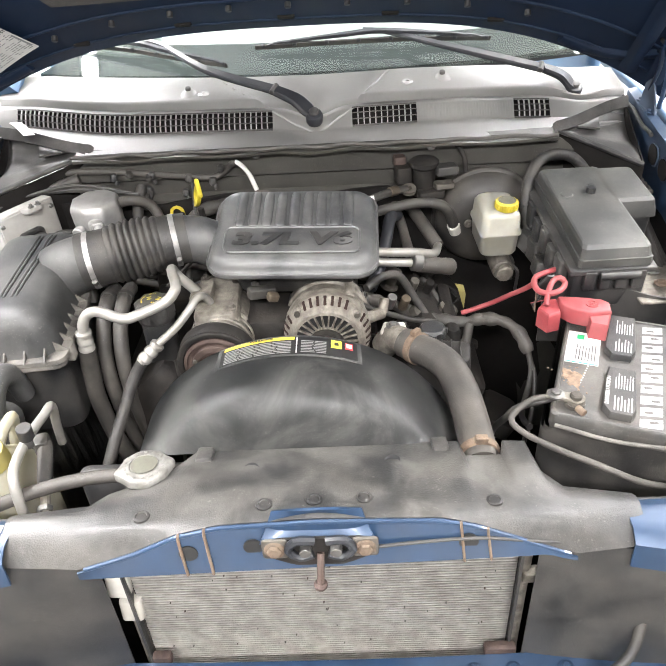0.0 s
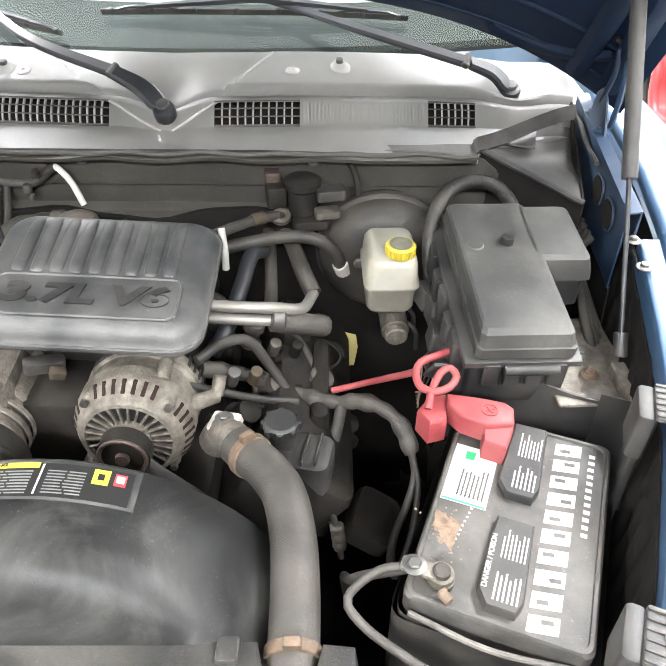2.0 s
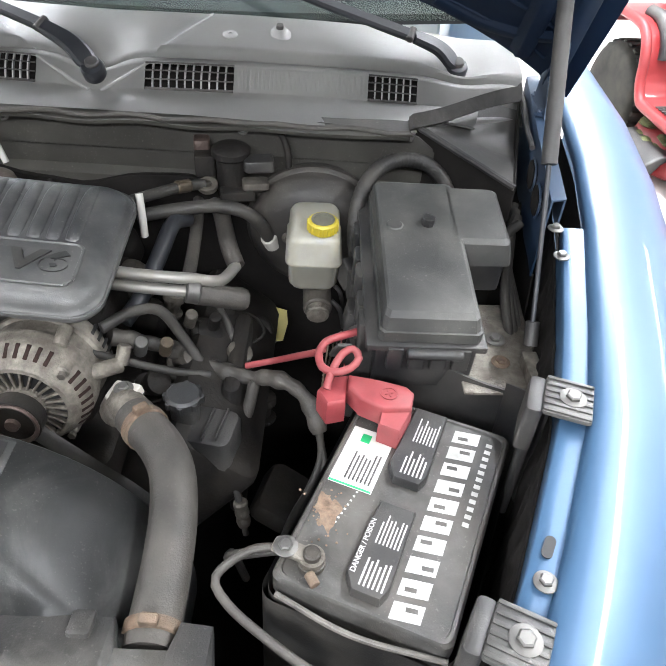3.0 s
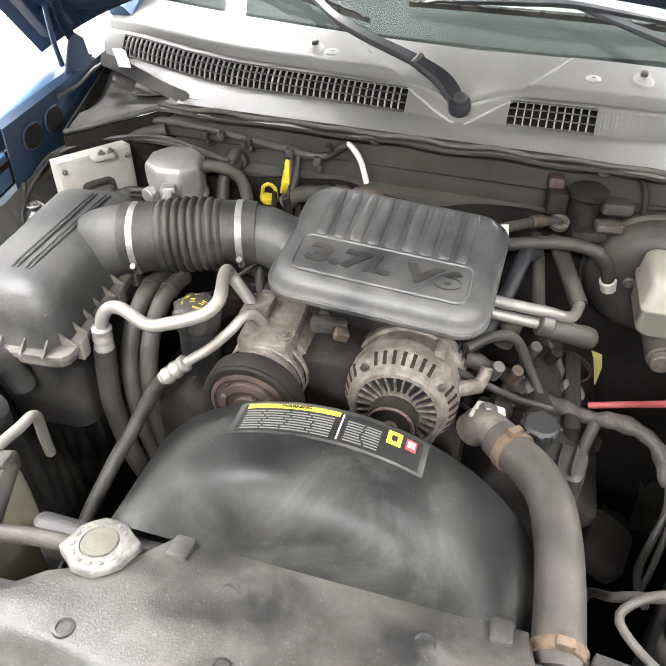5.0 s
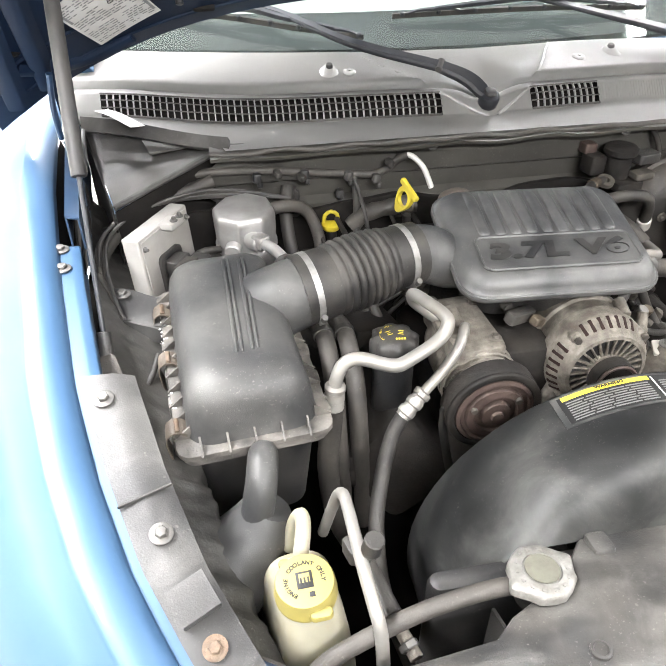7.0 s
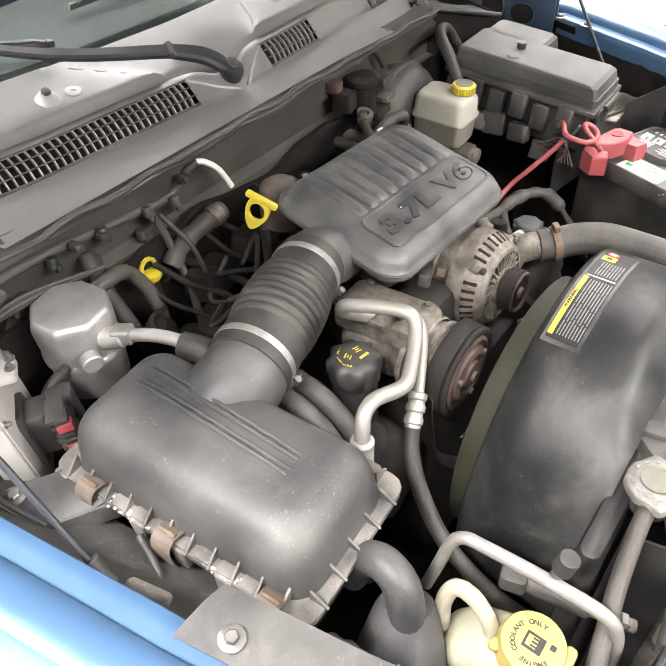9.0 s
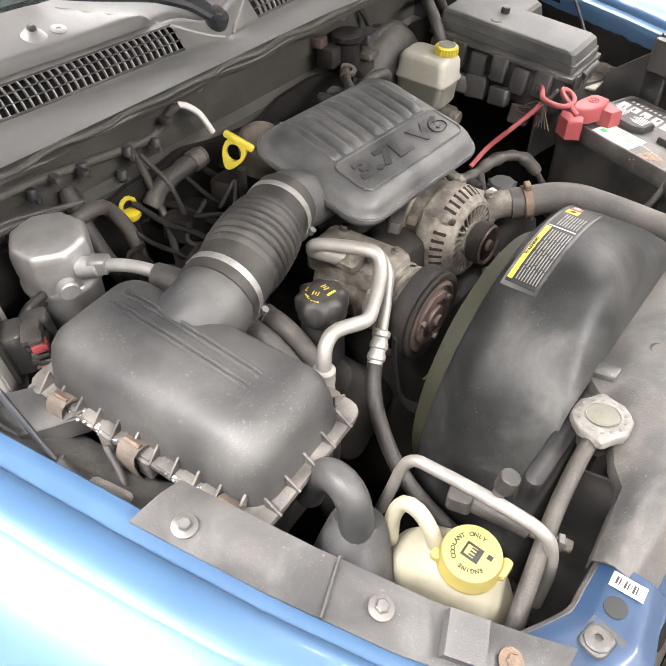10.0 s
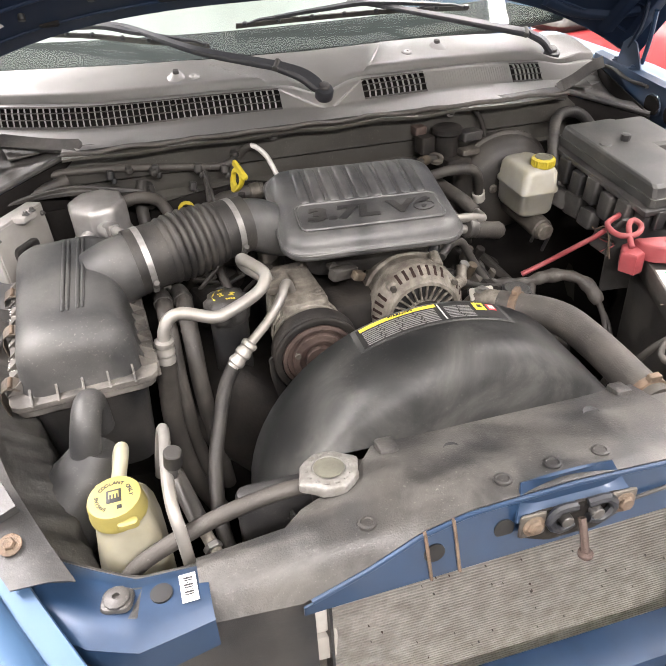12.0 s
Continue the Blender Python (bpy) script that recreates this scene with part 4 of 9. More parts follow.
def nose(k):
    """The round rear part falls to a flat front edge."""
    drop = 1 - math.sqrt(max(0.0, 1 - k * k))
    return [(x, 0.818 - 0.066 * k, z + (min(z, 0.998) - z) * drop) for x, _, z in arc(SR, 0.8)]


loft(bm, [arc(r, y) for r, y, _ in SEC] + [nose(k / 8) for k in range(1, 9)], closed=False)
bmesh.ops.solidify(bm, geom=bm.faces[:], thickness=0.003)
part("shell", bm, M_SHROUD, sh, "", 60)
bm = bmesh.new()
block(bm, pose(SX, 0.745, 0.55), 0.66, 0.03, 0.43, 0.01)
part("backing", bm, M_PLASTIC, sh)

# ---- radiator top cover (crossmember) ----
cm = thing("radiator_support_cover", (XC, 0.65, 0.95), "dusty grey plastic radiator support cover", "support cover")


# x, back edge y and z, ridge y and z, lower front edge y and z
CM_TABLE = [(-0.465, 0.646, 0.995, 0.612, 1.002, 0.578, 0.968), (-0.36, 0.655, 0.998, 0.606, 1.006, 0.573, 0.966), (-0.335, 0.675, 1.0, 0.604, 1.010, 0.576, 0.972),
            (-0.28, 0.700, 1.0, 0.602, 1.016, 0.580, 0.990), (-0.25, 0.720, 1.0, 0.602, 1.019, 0.582, 1.004), (-0.22, 0.755, 1.0, 0.602, 1.022, 0.584, 1.018), (-0.16, 0.757, 1.0, 0.603, 1.030, 0.588, 1.030),
            (-0.03, 0.757, 1.0, 0.606, 1.036, 0.590, 1.034), (0.13, 0.757, 1.0, 0.603, 1.030, 0.588, 1.030), (0.176, 0.757, 1.0, 0.602, 1.025, 0.586, 1.018), (0.184, 0.726, 1.0, 0.602, 1.024, 0.585, 1.015),
            (0.236, 0.726, 1.0, 0.602, 1.018, 0.581, 0.994), (0.244, 0.755, 1.0, 0.602, 1.017, 0.580, 0.990), (0.276, 0.752, 1.0, 0.602, 1.014, 0.578, 0.976), (0.286, 0.690, 1.0, 0.603, 1.012, 0.577, 0.972),
            (0.31, 0.662, 0.998, 0.604, 1.008, 0.574, 0.966), (0.40, 0.648, 0.995, 0.612, 1.002, 0.576, 0.975)]


def cm_at(x, v):
    """v: below 0 the back lip, 0 the back edge, 3 the ridge, 4 the lower front edge."""
    yb, zb, ym, zm, yf, zf = curve_at(CM_TABLE, x)
    wave = 0.0016 * math.sin(x * 41 + v * 2.1) * math.sin(x * 17 + v * 3.3)
    if v < 0:
        return (x, yb + 0.003, zb + 0.022 * v)
    if v <= 3:
        k = v / 3
        return (x, yb + (ym - yb) * k, zb + (zm - zb) * k + 0.006 * math.sin(math.pi * k) + wave * math.sin(math.pi * k))
    k = v - 3
    return (x, ym + (yf - ym) * k ** 0.8, zm + (zf - zm) * k ** 1.4)


bm = bmesh.new()
sheet(bm, cm_at, sorted(set(steps(-0.465, 0.40, 100)) | {p[0] for p in CM_TABLE}), [-1, -0.3, 0, 0.3, 0.7, 1, 1.5, 2, 2.5, 2.8, 3, 3.15, 3.4, 3.7, 4], -0.003)
part("panel", bm, M_COVER, cm, "", 35)
for x, y in ((-0.271, 0.616), (-0.103, 0.617), (-0.036, 0.621), (0.031, 0.624), (0.205, 0.621)):
    yb, zb, ym, zm, yf, zf = curve_at(CM_TABLE, x)
    p = Vector(cm_at(x, 3 * (y - yb) / (ym - yb)))
    bm = bmesh.new()
    lathe(bm, [(0.0115, -0.001), (0.011, 0.0022), (0.008, 0.003), (0.007, 0.0012), (0.002, 0.0012)], Matrix.Translation(p) @ pose(0, 0, 0, -6, 0, 0), 20)
    part("push_pin", bm, M_PLASTIC, cm)
for x, y in ((-0.13, 0.70), (0.075, 0.705)):
    bm = bmesh.new()
    lathe(bm, [(0.011, 0.0), (0.011, 0.002), (0.008, 0.001), (0.003, 0.001)], pose(x, y, cm_at(x, 0.9)[2]), 20)
    part("dimple", bm, M_PLASTIC, cm)
for x, v, w, d in ((-0.205, 0.35, 0.026, 0.032), (0.148, 0.25, 0.024, 0.030)):
    p = Vector(cm_at(x, v))
    bm = bmesh.new()
    block(bm, Matrix.Translation(p) @ pose(0, 0, -0.006, -10, 0, 0), w, d, 0.013, 0.003)
    part("moulded_pad", bm, M_COVER, cm)
# blue steel tie bar with the hood latch
tb = thing("radiator_tie_bar", (XC, 0.58, 0.95), "blue steel tie bar above the condenser", "tie bar")
bm = bmesh.new()


def tie_at(x, v):
    yb, zb, ym, zm, yf, zf = curve_at(CM_TABLE, x)
    low = 0.952 + 0.020 * (x + 0.36) / 0.6
    return (x, yf - 0.001 + (0.574 - yf) * v, zf - 0.004 + (min(low, zf - 0.006) - zf) * v)


sheet(bm, tie_at, steps(-0.36, 0.31, 60), steps(0, 1, 5), 0.003)
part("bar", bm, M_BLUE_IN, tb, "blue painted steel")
bm = bmesh.new()
tube(bm, [Vector(tie_at(x, 0.03)) + Vector((0, 0.0, 0.001)) for x in steps(-0.35, 0.30, 40)], 0.0038, 8, 0.02)
part("rolled_edge", bm, M_BLUE_IN, tb)
for x in (-0.205, -0.118, 0.165):
    bm = bmesh.new()
    p = Vector(tie_at(x, 0.45))
    lathe(bm, [(0.013, 0), (0.013, 0.004), (0.001, 0.004)], aim(p, p + Vector((0, -1, 0.1))), 20)
    part("hole", bm, M_BLACK, tb)
for x in (-0.215, -0.18, 0.155, 0.19):
    bm = bmesh.new()
    tube(bm, [Vector(tie_at(x, 0)) + Vector((0, 0, 0.003)), Vector(tie_at(x, 0.05)) + Vector((0, -0.005, 0)), Vector(tie_at(x + 0.005, 1)) + Vector((0, -0.005, 0))], 0.0022, 6)
    part("wire", bm, M_RUST, tb, "rusty wire loop")

# ---- condenser ----
cd = thing("condenser", (XC - 0.01, 0.61, 0.5), "dirty finned condenser in front of the radiator", "condenser")
CX0, CX1, CZ0, CZ1, CY = -0.325, 0.255, 0.52, 0.965, 0.615
# near-black core puts the shade between the fins into its colour
bm = bmesh.new()
block(bm, pose((CX0 + CX1) / 2, CY + 0.02, CZ0), CX1 - CX0, 0.014, CZ1 - CZ0, 0.002)
part("core", bm, M_VOID, cd)
fin = None
n = 74
for k in range(n):
    z = CZ0 + (CZ1 - CZ0) * (k + 0.5) / n
    if fin is None:
        bm = bmesh.new()
        block(bm, pose(0, 0, -0.0011), CX1 - CX0 - 0.01, 0.008, 0.0022, 0.0006)
        fin = ob = part("fin", bm, M_FIN)
        ob.parent = cd
    else:
        ob = new("fin", fin.data)
        ob.parent = cd
    ob.location = Vector(((CX0 + CX1) / 2, CY + 0.011, z)) - Vector(cd.location)
for x in (CX0 - 0.008, CX1 + 0.008):
    bm = bmesh.new()
    rod(bm, (x, CY + 0.02, CZ0), (x, CY + 0.02, CZ1), 0.011)
    part("header_pipe", bm, M_ALU, cd)

rng = random.Random(8)
for name, mm, count, label in (("debris", M_CORRODED, 30, "brown leaf bits stuck in the condenser fins"), ("pale_debris", M_FLANGE, 40, "pale grit stuck in the condenser fins")):
    bm = bmesh.new()
    for k in range(count):
        x, z, r = rng.uniform(CX0 + 0.02, CX1 - 0.02), CZ1 - 0.28 * rng.random() ** 1.3, rng.uniform(0.0005, 0.0015)
        loft(bm, [[Vector((x + r * (1 + 0.4 * math.sin(j * 3 + k)) * math.cos(j * 1.0472), CY + 0.004 + dy, z + r * 0.7 * math.sin(j * 1.0472))) for j in range(6)] for dy in (0, 0.003)])
    tagged(part(name, bm, mm, None), label, "debris", "", "stuff")

# ---- battery ----
bat = thing("battery", (0.475, 0.90, 0.82), "dusty black car battery with white lettering", "battery")
BM = pose(0.4765, 0.914, 1.006, 0, 0, -21)
bm = bmesh.new()
loft(bm, [rr(0.098 + d, 0.150 + d, 0.012, z, 4, m=BM) for z, d in ((-0.19, -0.004), (-0.186, 0), (-0.03, 0), (-0.028, 0.003), (-0.004, 0.003), (0.0, 0.0), (0.0, -0.004), (-0.003, -0.005))])
part("case", bm, M_BATTERY, bat)
# crusty brown residue on the case beside the terminal
rng = random.Random(21)
bm = bmesh.new()
def crust_ring(k, z):
    return [Vector((0.387 + 0.014 * k * math.cos(a) * (1 + 0.28 * math.sin(3 * a + 1) + 0.15 * math.sin(7 * a)), 0.893 + 0.026 * k * math.sin(a) * (1 + 0.2 * math.sin(4 * a) + 0.12 * math.sin(9 * a + 2)), z)) for a in (2 * math.pi * j / 40 for j in range(40))]


loft(bm, [crust_ring(1.0, 1.0025), crust_ring(0.93, 1.0034), crust_ring(0.7, 1.0040), crust_ring(0.45, 1.0036), crust_ring(0.2, 1.0044)])
for k in range(40):
    x, y, r = 0.387 + rng.gauss(0, 0.013), 0.886 + rng.gauss(0, 0.022), rng.uniform(0.0006, 0.002)
    lathe(bm, [(r, 0.0), (r * 0.8, 0.0008), (r * 0.3, 0.0012)], pose(x, y, 1.0028, 0, 0, rng.uniform(0, 360)), 6)
part("crust", bm, M_CRUST, bat, "crusty brown residue")


# ---- helpers for lines and cables ----
def line(name, pts, r, material, label, category, group="", seg=10, step=0.008):
    bm = bmesh.new()
    tube(bm, pts, r, seg, step)
    return tagged(part(name, bm, material, None, "", 60), label, category, group)


def ridged(r, pitch=0.006, depth=0.0012):
    return lambda u, s: r + depth * math.sin(s * 2 * math.pi / pitch)


def ferrule(parent, p, q, r, material=None, rings=3):
    bm = bmesh.new()
    h = (Vector(q) - Vector(p)).length
    prof = [(r * 0.8, 0)]
    for k in range(rings):
        prof += [(r * 1.12, h * (k + 0.15) / rings), (r * 1.12, h * (k + 0.55) / rings), (r * 0.95, h * (k + 0.7) / rings), (r * 0.95, h * (k + 0.95) / rings)]
    prof.append((r * 0.8, h))
    lathe(bm, prof, aim(p, q), 16)
    return part("ferrule", bm, material or M_ALU_PIPE, parent, "crimped metal ferrule")


def bars(parent, m, w, h, rows, material, name="print_line", seed=1, fill=0.9):
    """Unreadable print as plain bars."""
    rnd = random.Random(seed)
    for k in range(rows):
        bm = bmesh.new()
        ww = w * (fill - 0.3 * rnd.random())
        block(bm, m @ pose(-(w - ww) / 2, h / 2 - h * (k + 0.5) / rows, 0), ww, h / rows * 0.45, 0.0003, 0.0001)
        part(name, bm, material, parent)


# ---- battery details ----
rnd = random.Random(4)
for k in range(10):
    y = -0.145 + 0.2885 * (k + 0.5) / 10
    bm = bmesh.new()
    prism(bm, [(-0.0165, -0.0145), (0.0165, -0.0085), (0.0165, 0.0125), (-0.0165, 0.0065)], BM @ pose(0.047, y, -0.0036), 0.0008)
    block_part = part("logo_block", bm, M_PRINT, bat, "worn white printed block")
    bm = bmesh.new()
    dx, dy = ((0.004, 0.004), (-0.004, -0.003), (0.006, -0.001), (-0.005, 0.002))[k % 4]
    block(bm, BM @ pose(0.047 + dx, y - 0.001 + dy, -0.0030, 0, 0, 10), 0.013, 0.0055, 0.0004, 0.0002)
    part("worn_gap", bm, M_BATTERY, block_part)
for k in range(12):
    bm = bmesh.new()
    block(bm, BM @ pose(0.0775, -0.002 + 0.0118 * k, -0.0036), 0.008, 0.0065, 0.0008, 0.0003)
    part("logo_bar", bm, M_PRINT, bat)
bm = bmesh.new()
block(bm, BM @ pose(0, 0, -0.02), 0.190, 0.296, 0.0165, 0.003)
part("top_plate", bm, M_BATTERY, bat)
for cx, cy, hy in ((-0.006, 0.081, 0.062), (-0.001, -0.078, 0.060)):
    bm = bmesh.new()
    w = 0.025
    poly = [(-w, -hy + 0.018), (-w + 0.012, -hy), (w - 0.006, -hy), (w, -hy + 0.015), (w - 0.003, hy), (-w + 0.004, hy)]
    loft(bm, [[BM @ Vector((cx + x, cy + y, -0.004)) for x, y in poly], [BM @ Vector((cx + x, cy + y, 0.007)) for x, y in poly],
              [BM @ Vector((cx + x * 0.93, cy + y * 0.97, 0.010)) for x, y in poly]])
    pad = part("vent_cap", bm, M_PLASTIC, bat, "black vent cap with worn white print")
    if cy < 0:
        text_on(pad, "DANGER / POISON", BM @ pose(cx - 0.019, cy - 0.004, 0.0102, 0, 0, 90), 0.0085, M_PRINT, "lettering", 0.0002, 0.0002)
    bars(pad, BM @ pose(cx + 0.005, cy - 0.030, 0.0102, 0, 0, 90), hy * 0.72, w * 1.2, 6, M_PRINT, seed=int(hy * 1000))
    bars(pad, BM @ pose(cx + 0.005, cy + 0.026, 0.0102, 0, 0, 90), hy * 0.78, w * 1.2, 7, M_PRINT, seed=int(hy * 900))
bm = bmesh.new()
block(bm, BM @ pose(-0.0655, 0.040, -0.0034), 0.056, 0.096, 0.0008, 0.0003)
lab = part("sticker", bm, M_PAPER, bat, "white paper sticker with small print")
bars(lab, BM @ pose(-0.060, 0.03, -0.0024, 0, 0, 90), 0.055, 0.036, 7, M_COVER, seed=3)
bm = bmesh.new()
block(bm, BM @ pose(-0.072, 0.072, -0.0024), 0.012, 0.014, 0.0004, 0.0001)
part("stamp", bm, M_GREEN, lab, "green printed mark")
bm = bmesh.new()
block(bm, BM @ pose(-0.0655, -0.006, -0.0024), 0.054, 0.003, 0.0004, 0.0001)
part("stripe", bm, M_GREEN, lab)
bm = bmesh.new()
prism(bm, [(-0.013, -0.03), (0.008, -0.032), (0.013, 0.004), (0.004, 0.012), (-0.01, 0.008)], BM @ pose(-0.085, -0.045, -0.004), 0.0008)
part("sticker_remains", bm, M_RUST, bat, "torn brown remains of a sticker")
bm = bmesh.new()
block(bm, BM @ pose(-0.097, -0.036, -0.003), 0.005, 0.018, 0.001, 0.0003)
part("sticker_scrap", bm, M_LABEL_Y, bat)
for k in range(8):
    bm = bmesh.new()
    block(bm, BM @ pose(-0.062 + 0.0012 * k, -0.060 + 0.007 * k, -0.004), 0.003, 0.003, 0.0012, 0.0003)
    part("print_dot", bm, M_PRINT, bat)
bm = bmesh.new()
block(bm, BM @ pose(-0.068, -0.052, -0.004), 0.006, 0.026, 0.0012, 0.0003)
part("print_line", bm, M_PRINT, bat)
# negative terminal
bm = bmesh.new()
lathe(bm, [(0.016, -0.004), (0.016, 0.004), (0.010, 0.005), (0.0095, 0.018), (0.007, 0.020)], BM @ pose(-0.066, -0.120, 0), 20)
part("post", bm, M_GRIME, bat, "dull lead post")
term = thing("battery_clamp", tuple(BM @ Vector((-0.08, -0.12, 0.0))), "corroded negative battery clamp with bolt", "battery clamp")
bm = bmesh.new()
block(bm, BM @ pose(-0.090, -0.121, 0.006), 0.042, 0.020, 0.008, 0.003)
lathe(bm, [(0.0145, 0.004), (0.0145, 0.012), (0.010, 0.012), (0.010, 0.004)], BM @ pose(-0.066, -0.120, 0), 20)
part("lug", bm, M_ALU, term)
hexbolt(term, BM @ Vector((-0.096, -0.122, 0.013)), 0.008)
bm = bmesh.new()
rod(bm, BM @ Vector((-0.062, -0.137, 0.006)), BM @ Vector((-0.050, -0.146, 0.004)), 0.006)
part("screw", bm, M_RUST, term)
# tray round the battery
tray = thing("battery_tray", (0.48, 0.91, 0.78), "black plastic battery tray and heat shield", "battery tray")
bm = bmesh.new()
loft(bm, [rr(0.112, 0.163, 0.02, -0.03, 4, m=BM), rr(0.112, 0.163, 0.02, -0.23, 4, m=BM), rr(0.107, 0.158, 0.02, -0.23, 4, m=BM), rr(0.107, 0.158, 0.02, -0.03, 4, m=BM)], False)
part("shield", bm, M_RUBBER, tray)
bm = bmesh.new()
block(bm, BM @ pose(0, 0, -0.24), 0.22, 0.32, 0.02, 0.004)
part("base", bm, M_PLASTIC, tray)
bm = bmesh.new()
tube(bm, [BM @ Vector((-0.09, -0.160, -0.018)), BM @ Vector((0.0, -0.170, -0.018)), BM @ Vector((0.10, -0.156, -0.02))], 0.0035, 8)
part("front_strip", bm, M_FLANGE, tray, "pale worn edge strip")
bm = bmesh.new()
sheet(bm, lambda u, v: (0.40 + 0.225 * u, 1.142 - 0.012 * u - 0.04 * u * u, 0.90 + (0.135 + 0.012 * math.sin(u * 5)) * v), steps(0, 1, 12), steps(0, 1, 3), 0.004)
part("rear_wall", bm, M_PLASTIC, tray)
bm = bmesh.new()
sheet(bm, lambda u, v: (0.625 + 0.012 * u, 1.090 - 0.115 * u, 0.93 + (0.107 + 0.085 * u) * v), steps(0, 1, 8), steps(0, 1, 3), 0.004)
part("side_wall", bm, M_PLASTIC, tray)
bm = bmesh.new()
block(bm, pose(0.628, 0.985, 0.92, 0, 0, -20), 0.012, 0.05, 0.20, 0.003)
part("corner_post", bm, M_PLASTIC, tray)


def fender_bracket(x, y, z, turn, label):
    o = thing("fender_bracket", (x, y, z), label, "bracket", "fender brackets")
    m = pose(x, y, z, 0, 0, turn)
    bm = bmesh.new()
    block(bm, m @ pose(0, 0, -0.004), 0.055, 0.062, 0.008, 0.003)
    part("plate", bm, M_COVER, o)
    for k in range(6):
        bm = bmesh.new()
        block(bm, m @ pose(0, -0.026 + 0.0105 * k, 0.003), 0.053, 0.005, 0.003, 0.001)
        part("rib", bm, M_COVER, o)
    hexbolt(o, m @ Vector((0.004, 0, 0.005)), 0.009)
    bm = bmesh.new()
    block(bm, m @ pose(-0.035, 0, -0.07), 0.02, 0.06, 0.07, 0.004)
    part("leg", bm, M_PLASTIC, o)
    return o


fender_bracket(0.652, 0.966, 1.133, -18, "black ribbed plastic bracket bolted to the fender")
fender_bracket(0.556, 0.705, 1.094, -24, "black ribbed plastic bracket bolted to the fender")
for x, y, z in ((0.700, 1.30, 1.158), (0.695, 1.235, 1.152), (0.583, 0.762, 1.095)):
    hexbolt(fender_right, (x + 0.008, y, z), 0.007)
bm = bmesh.new()
loft(bm, [rr(0.0055, 0.012, 0.0054, z, 6, m=pose(0.600, 0.796, 1.1005, 10, 0, -25)) for z in (0, 0.002)])
part("slot", bm, M_BLACK, fender_right, "dark oval slot in the flange")

# battery cables
line("negative_cable", [(0.345, 0.838, 1.012), (0.305, 0.835, 1.008), (0.27, 0.811, 0.993), (0.285, 0.785, 0.985), (0.325, 0.755, 0.98), (0.38, 0.722, 0.975), (0.45, 0.70, 0.955), (0.53, 0.70, 0.945), (0.575, 0.74, 0.95)], 0.0052, M_HOSE, "grey negative battery cable looping round the battery", "cable")
line("ground_cable", [(0.345, 0.838, 1.010), (0.29, 0.84, 0.99), (0.275, 0.86, 0.95), (0.27, 0.92, 0.86), (0.28, 0.95, 0.75)], 0.006, M_RUBBER, "black ground cable running down beside the battery", "cable")
gl = line("ground_lead", [(0.53, 0.70, 0.94), (0.565, 0.735, 0.965), (0.595, 0.79, 0.985), (0.612, 0.83, 1.03), (0.615, 0.842, 1.045)], 0.006, M_GREY_CABLE, "grey ground lead with a brass lug", "cable")
bm = bmesh.new()
rod(bm, (0.612, 0.84, 1.04), (0.625, 0.85, 1.06), 0.010)
tagged(part("ground_lug", bm, M_BRASS, None), "brass ground lug bolted to the fender", "cable lug")
rc = line("positive_cable", [(0.255, 1.205, 0.935), (0.307, 1.196, 0.96), (0.34, 1.164, 1.0), (0.365, 1.14, 1.03), (0.376, 1.128, 1.048)], 0.0052, M_RED, "red positive battery cable with a loop", "cable")
line("positive_lead", [(0.426, 1.155, 1.062), (0.398, 1.138, 1.064), (0.377, 1.127, 1.062), (0.368, 1.104, 1.060), (0.373, 1.080, 1.058), (0.391, 1.069, 1.060), (0.410, 1.075, 1.063), (0.421, 1.090, 1.068), (0.414, 1.102, 1.073), (0.400, 1.096, 1.070), (0.387, 1.074, 1.060), (0.380, 1.052, 1.045)], 0.0055, M_RED, "red positive lead curled into a loop", "cable")
bm = bmesh.new()
block(bm, pose(0.423, 1.158, 1.052, 0, 0, 35), 0.034, 0.016, 0.014, 0.003)
tagged(part("cable_lug", bm, M_GREY_CABLE, None), "grey cable lug at the fuse box", "cable lug")


def poly_slab(bm, pts, z0, z1, inset):
    c = sum((Vector((x, y, 0)) for x, y in pts), Vector()) / len(pts)

    def ring(z, k):
        return [Vector((c.x + (x - c.x) * k, c.y + (y - c.y) * k, z)) for x, y in pts]
    loft(bm, [ring(z0, 1.0), ring(z1 - inset, 1.0), ring(z1 - inset * 0.3, 0.96), ring(z1, 0.88)])


clip = thing("terminal_cover", (0.44, 1.06, 1.0), "red plastic cover on the positive battery terminal", "terminal cover")
bm = bmesh.new()
poly_slab(bm, [(0.368, 1.062), (0.388, 1.090), (0.411, 1.094), (0.406, 1.044), (0.382, 1.036)], 0.995, 1.034, 0.006)
part("boot", bm, M_RED, clip)
bm = bmesh.new()
poly_slab(bm, [(0.409, 1.084), (0.452, 1.076), (0.487, 1.066), (0.496, 1.055), (0.491, 1.028), (0.455, 1.024), (0.424, 1.040), (0.408, 1.063)], 1.012, 1.045, 0.006)
part("cap", bm, M_RED, clip)
bm = bmesh.new()
poly_slab(bm, [(0.452, 1.032), (0.492, 1.030), (0.474, 0.992), (0.447, 1.004)], 1.002, 1.036, 0.008)
part("flap", bm, M_RED, clip, "folded-down flap")
bm = bmesh.new()
lathe(bm, [(0.0115, 0), (0.0115, 0.002), (0.009, 0.002), (0.009, 0.0008), (0.002, 0.0008)], pose(0.462, 1.050, 1.0448), 24)
part("plus_ring", bm, M_RED, clip)
for a in (0, 90):
    bm = bmesh.new()
    block(bm, pose(0.462, 1.050, 1.0452, 0, 0, a + 20), 0.012, 0.0028, 0.0016, 0.0004)
    part("plus_bar", bm, M_RED, clip)

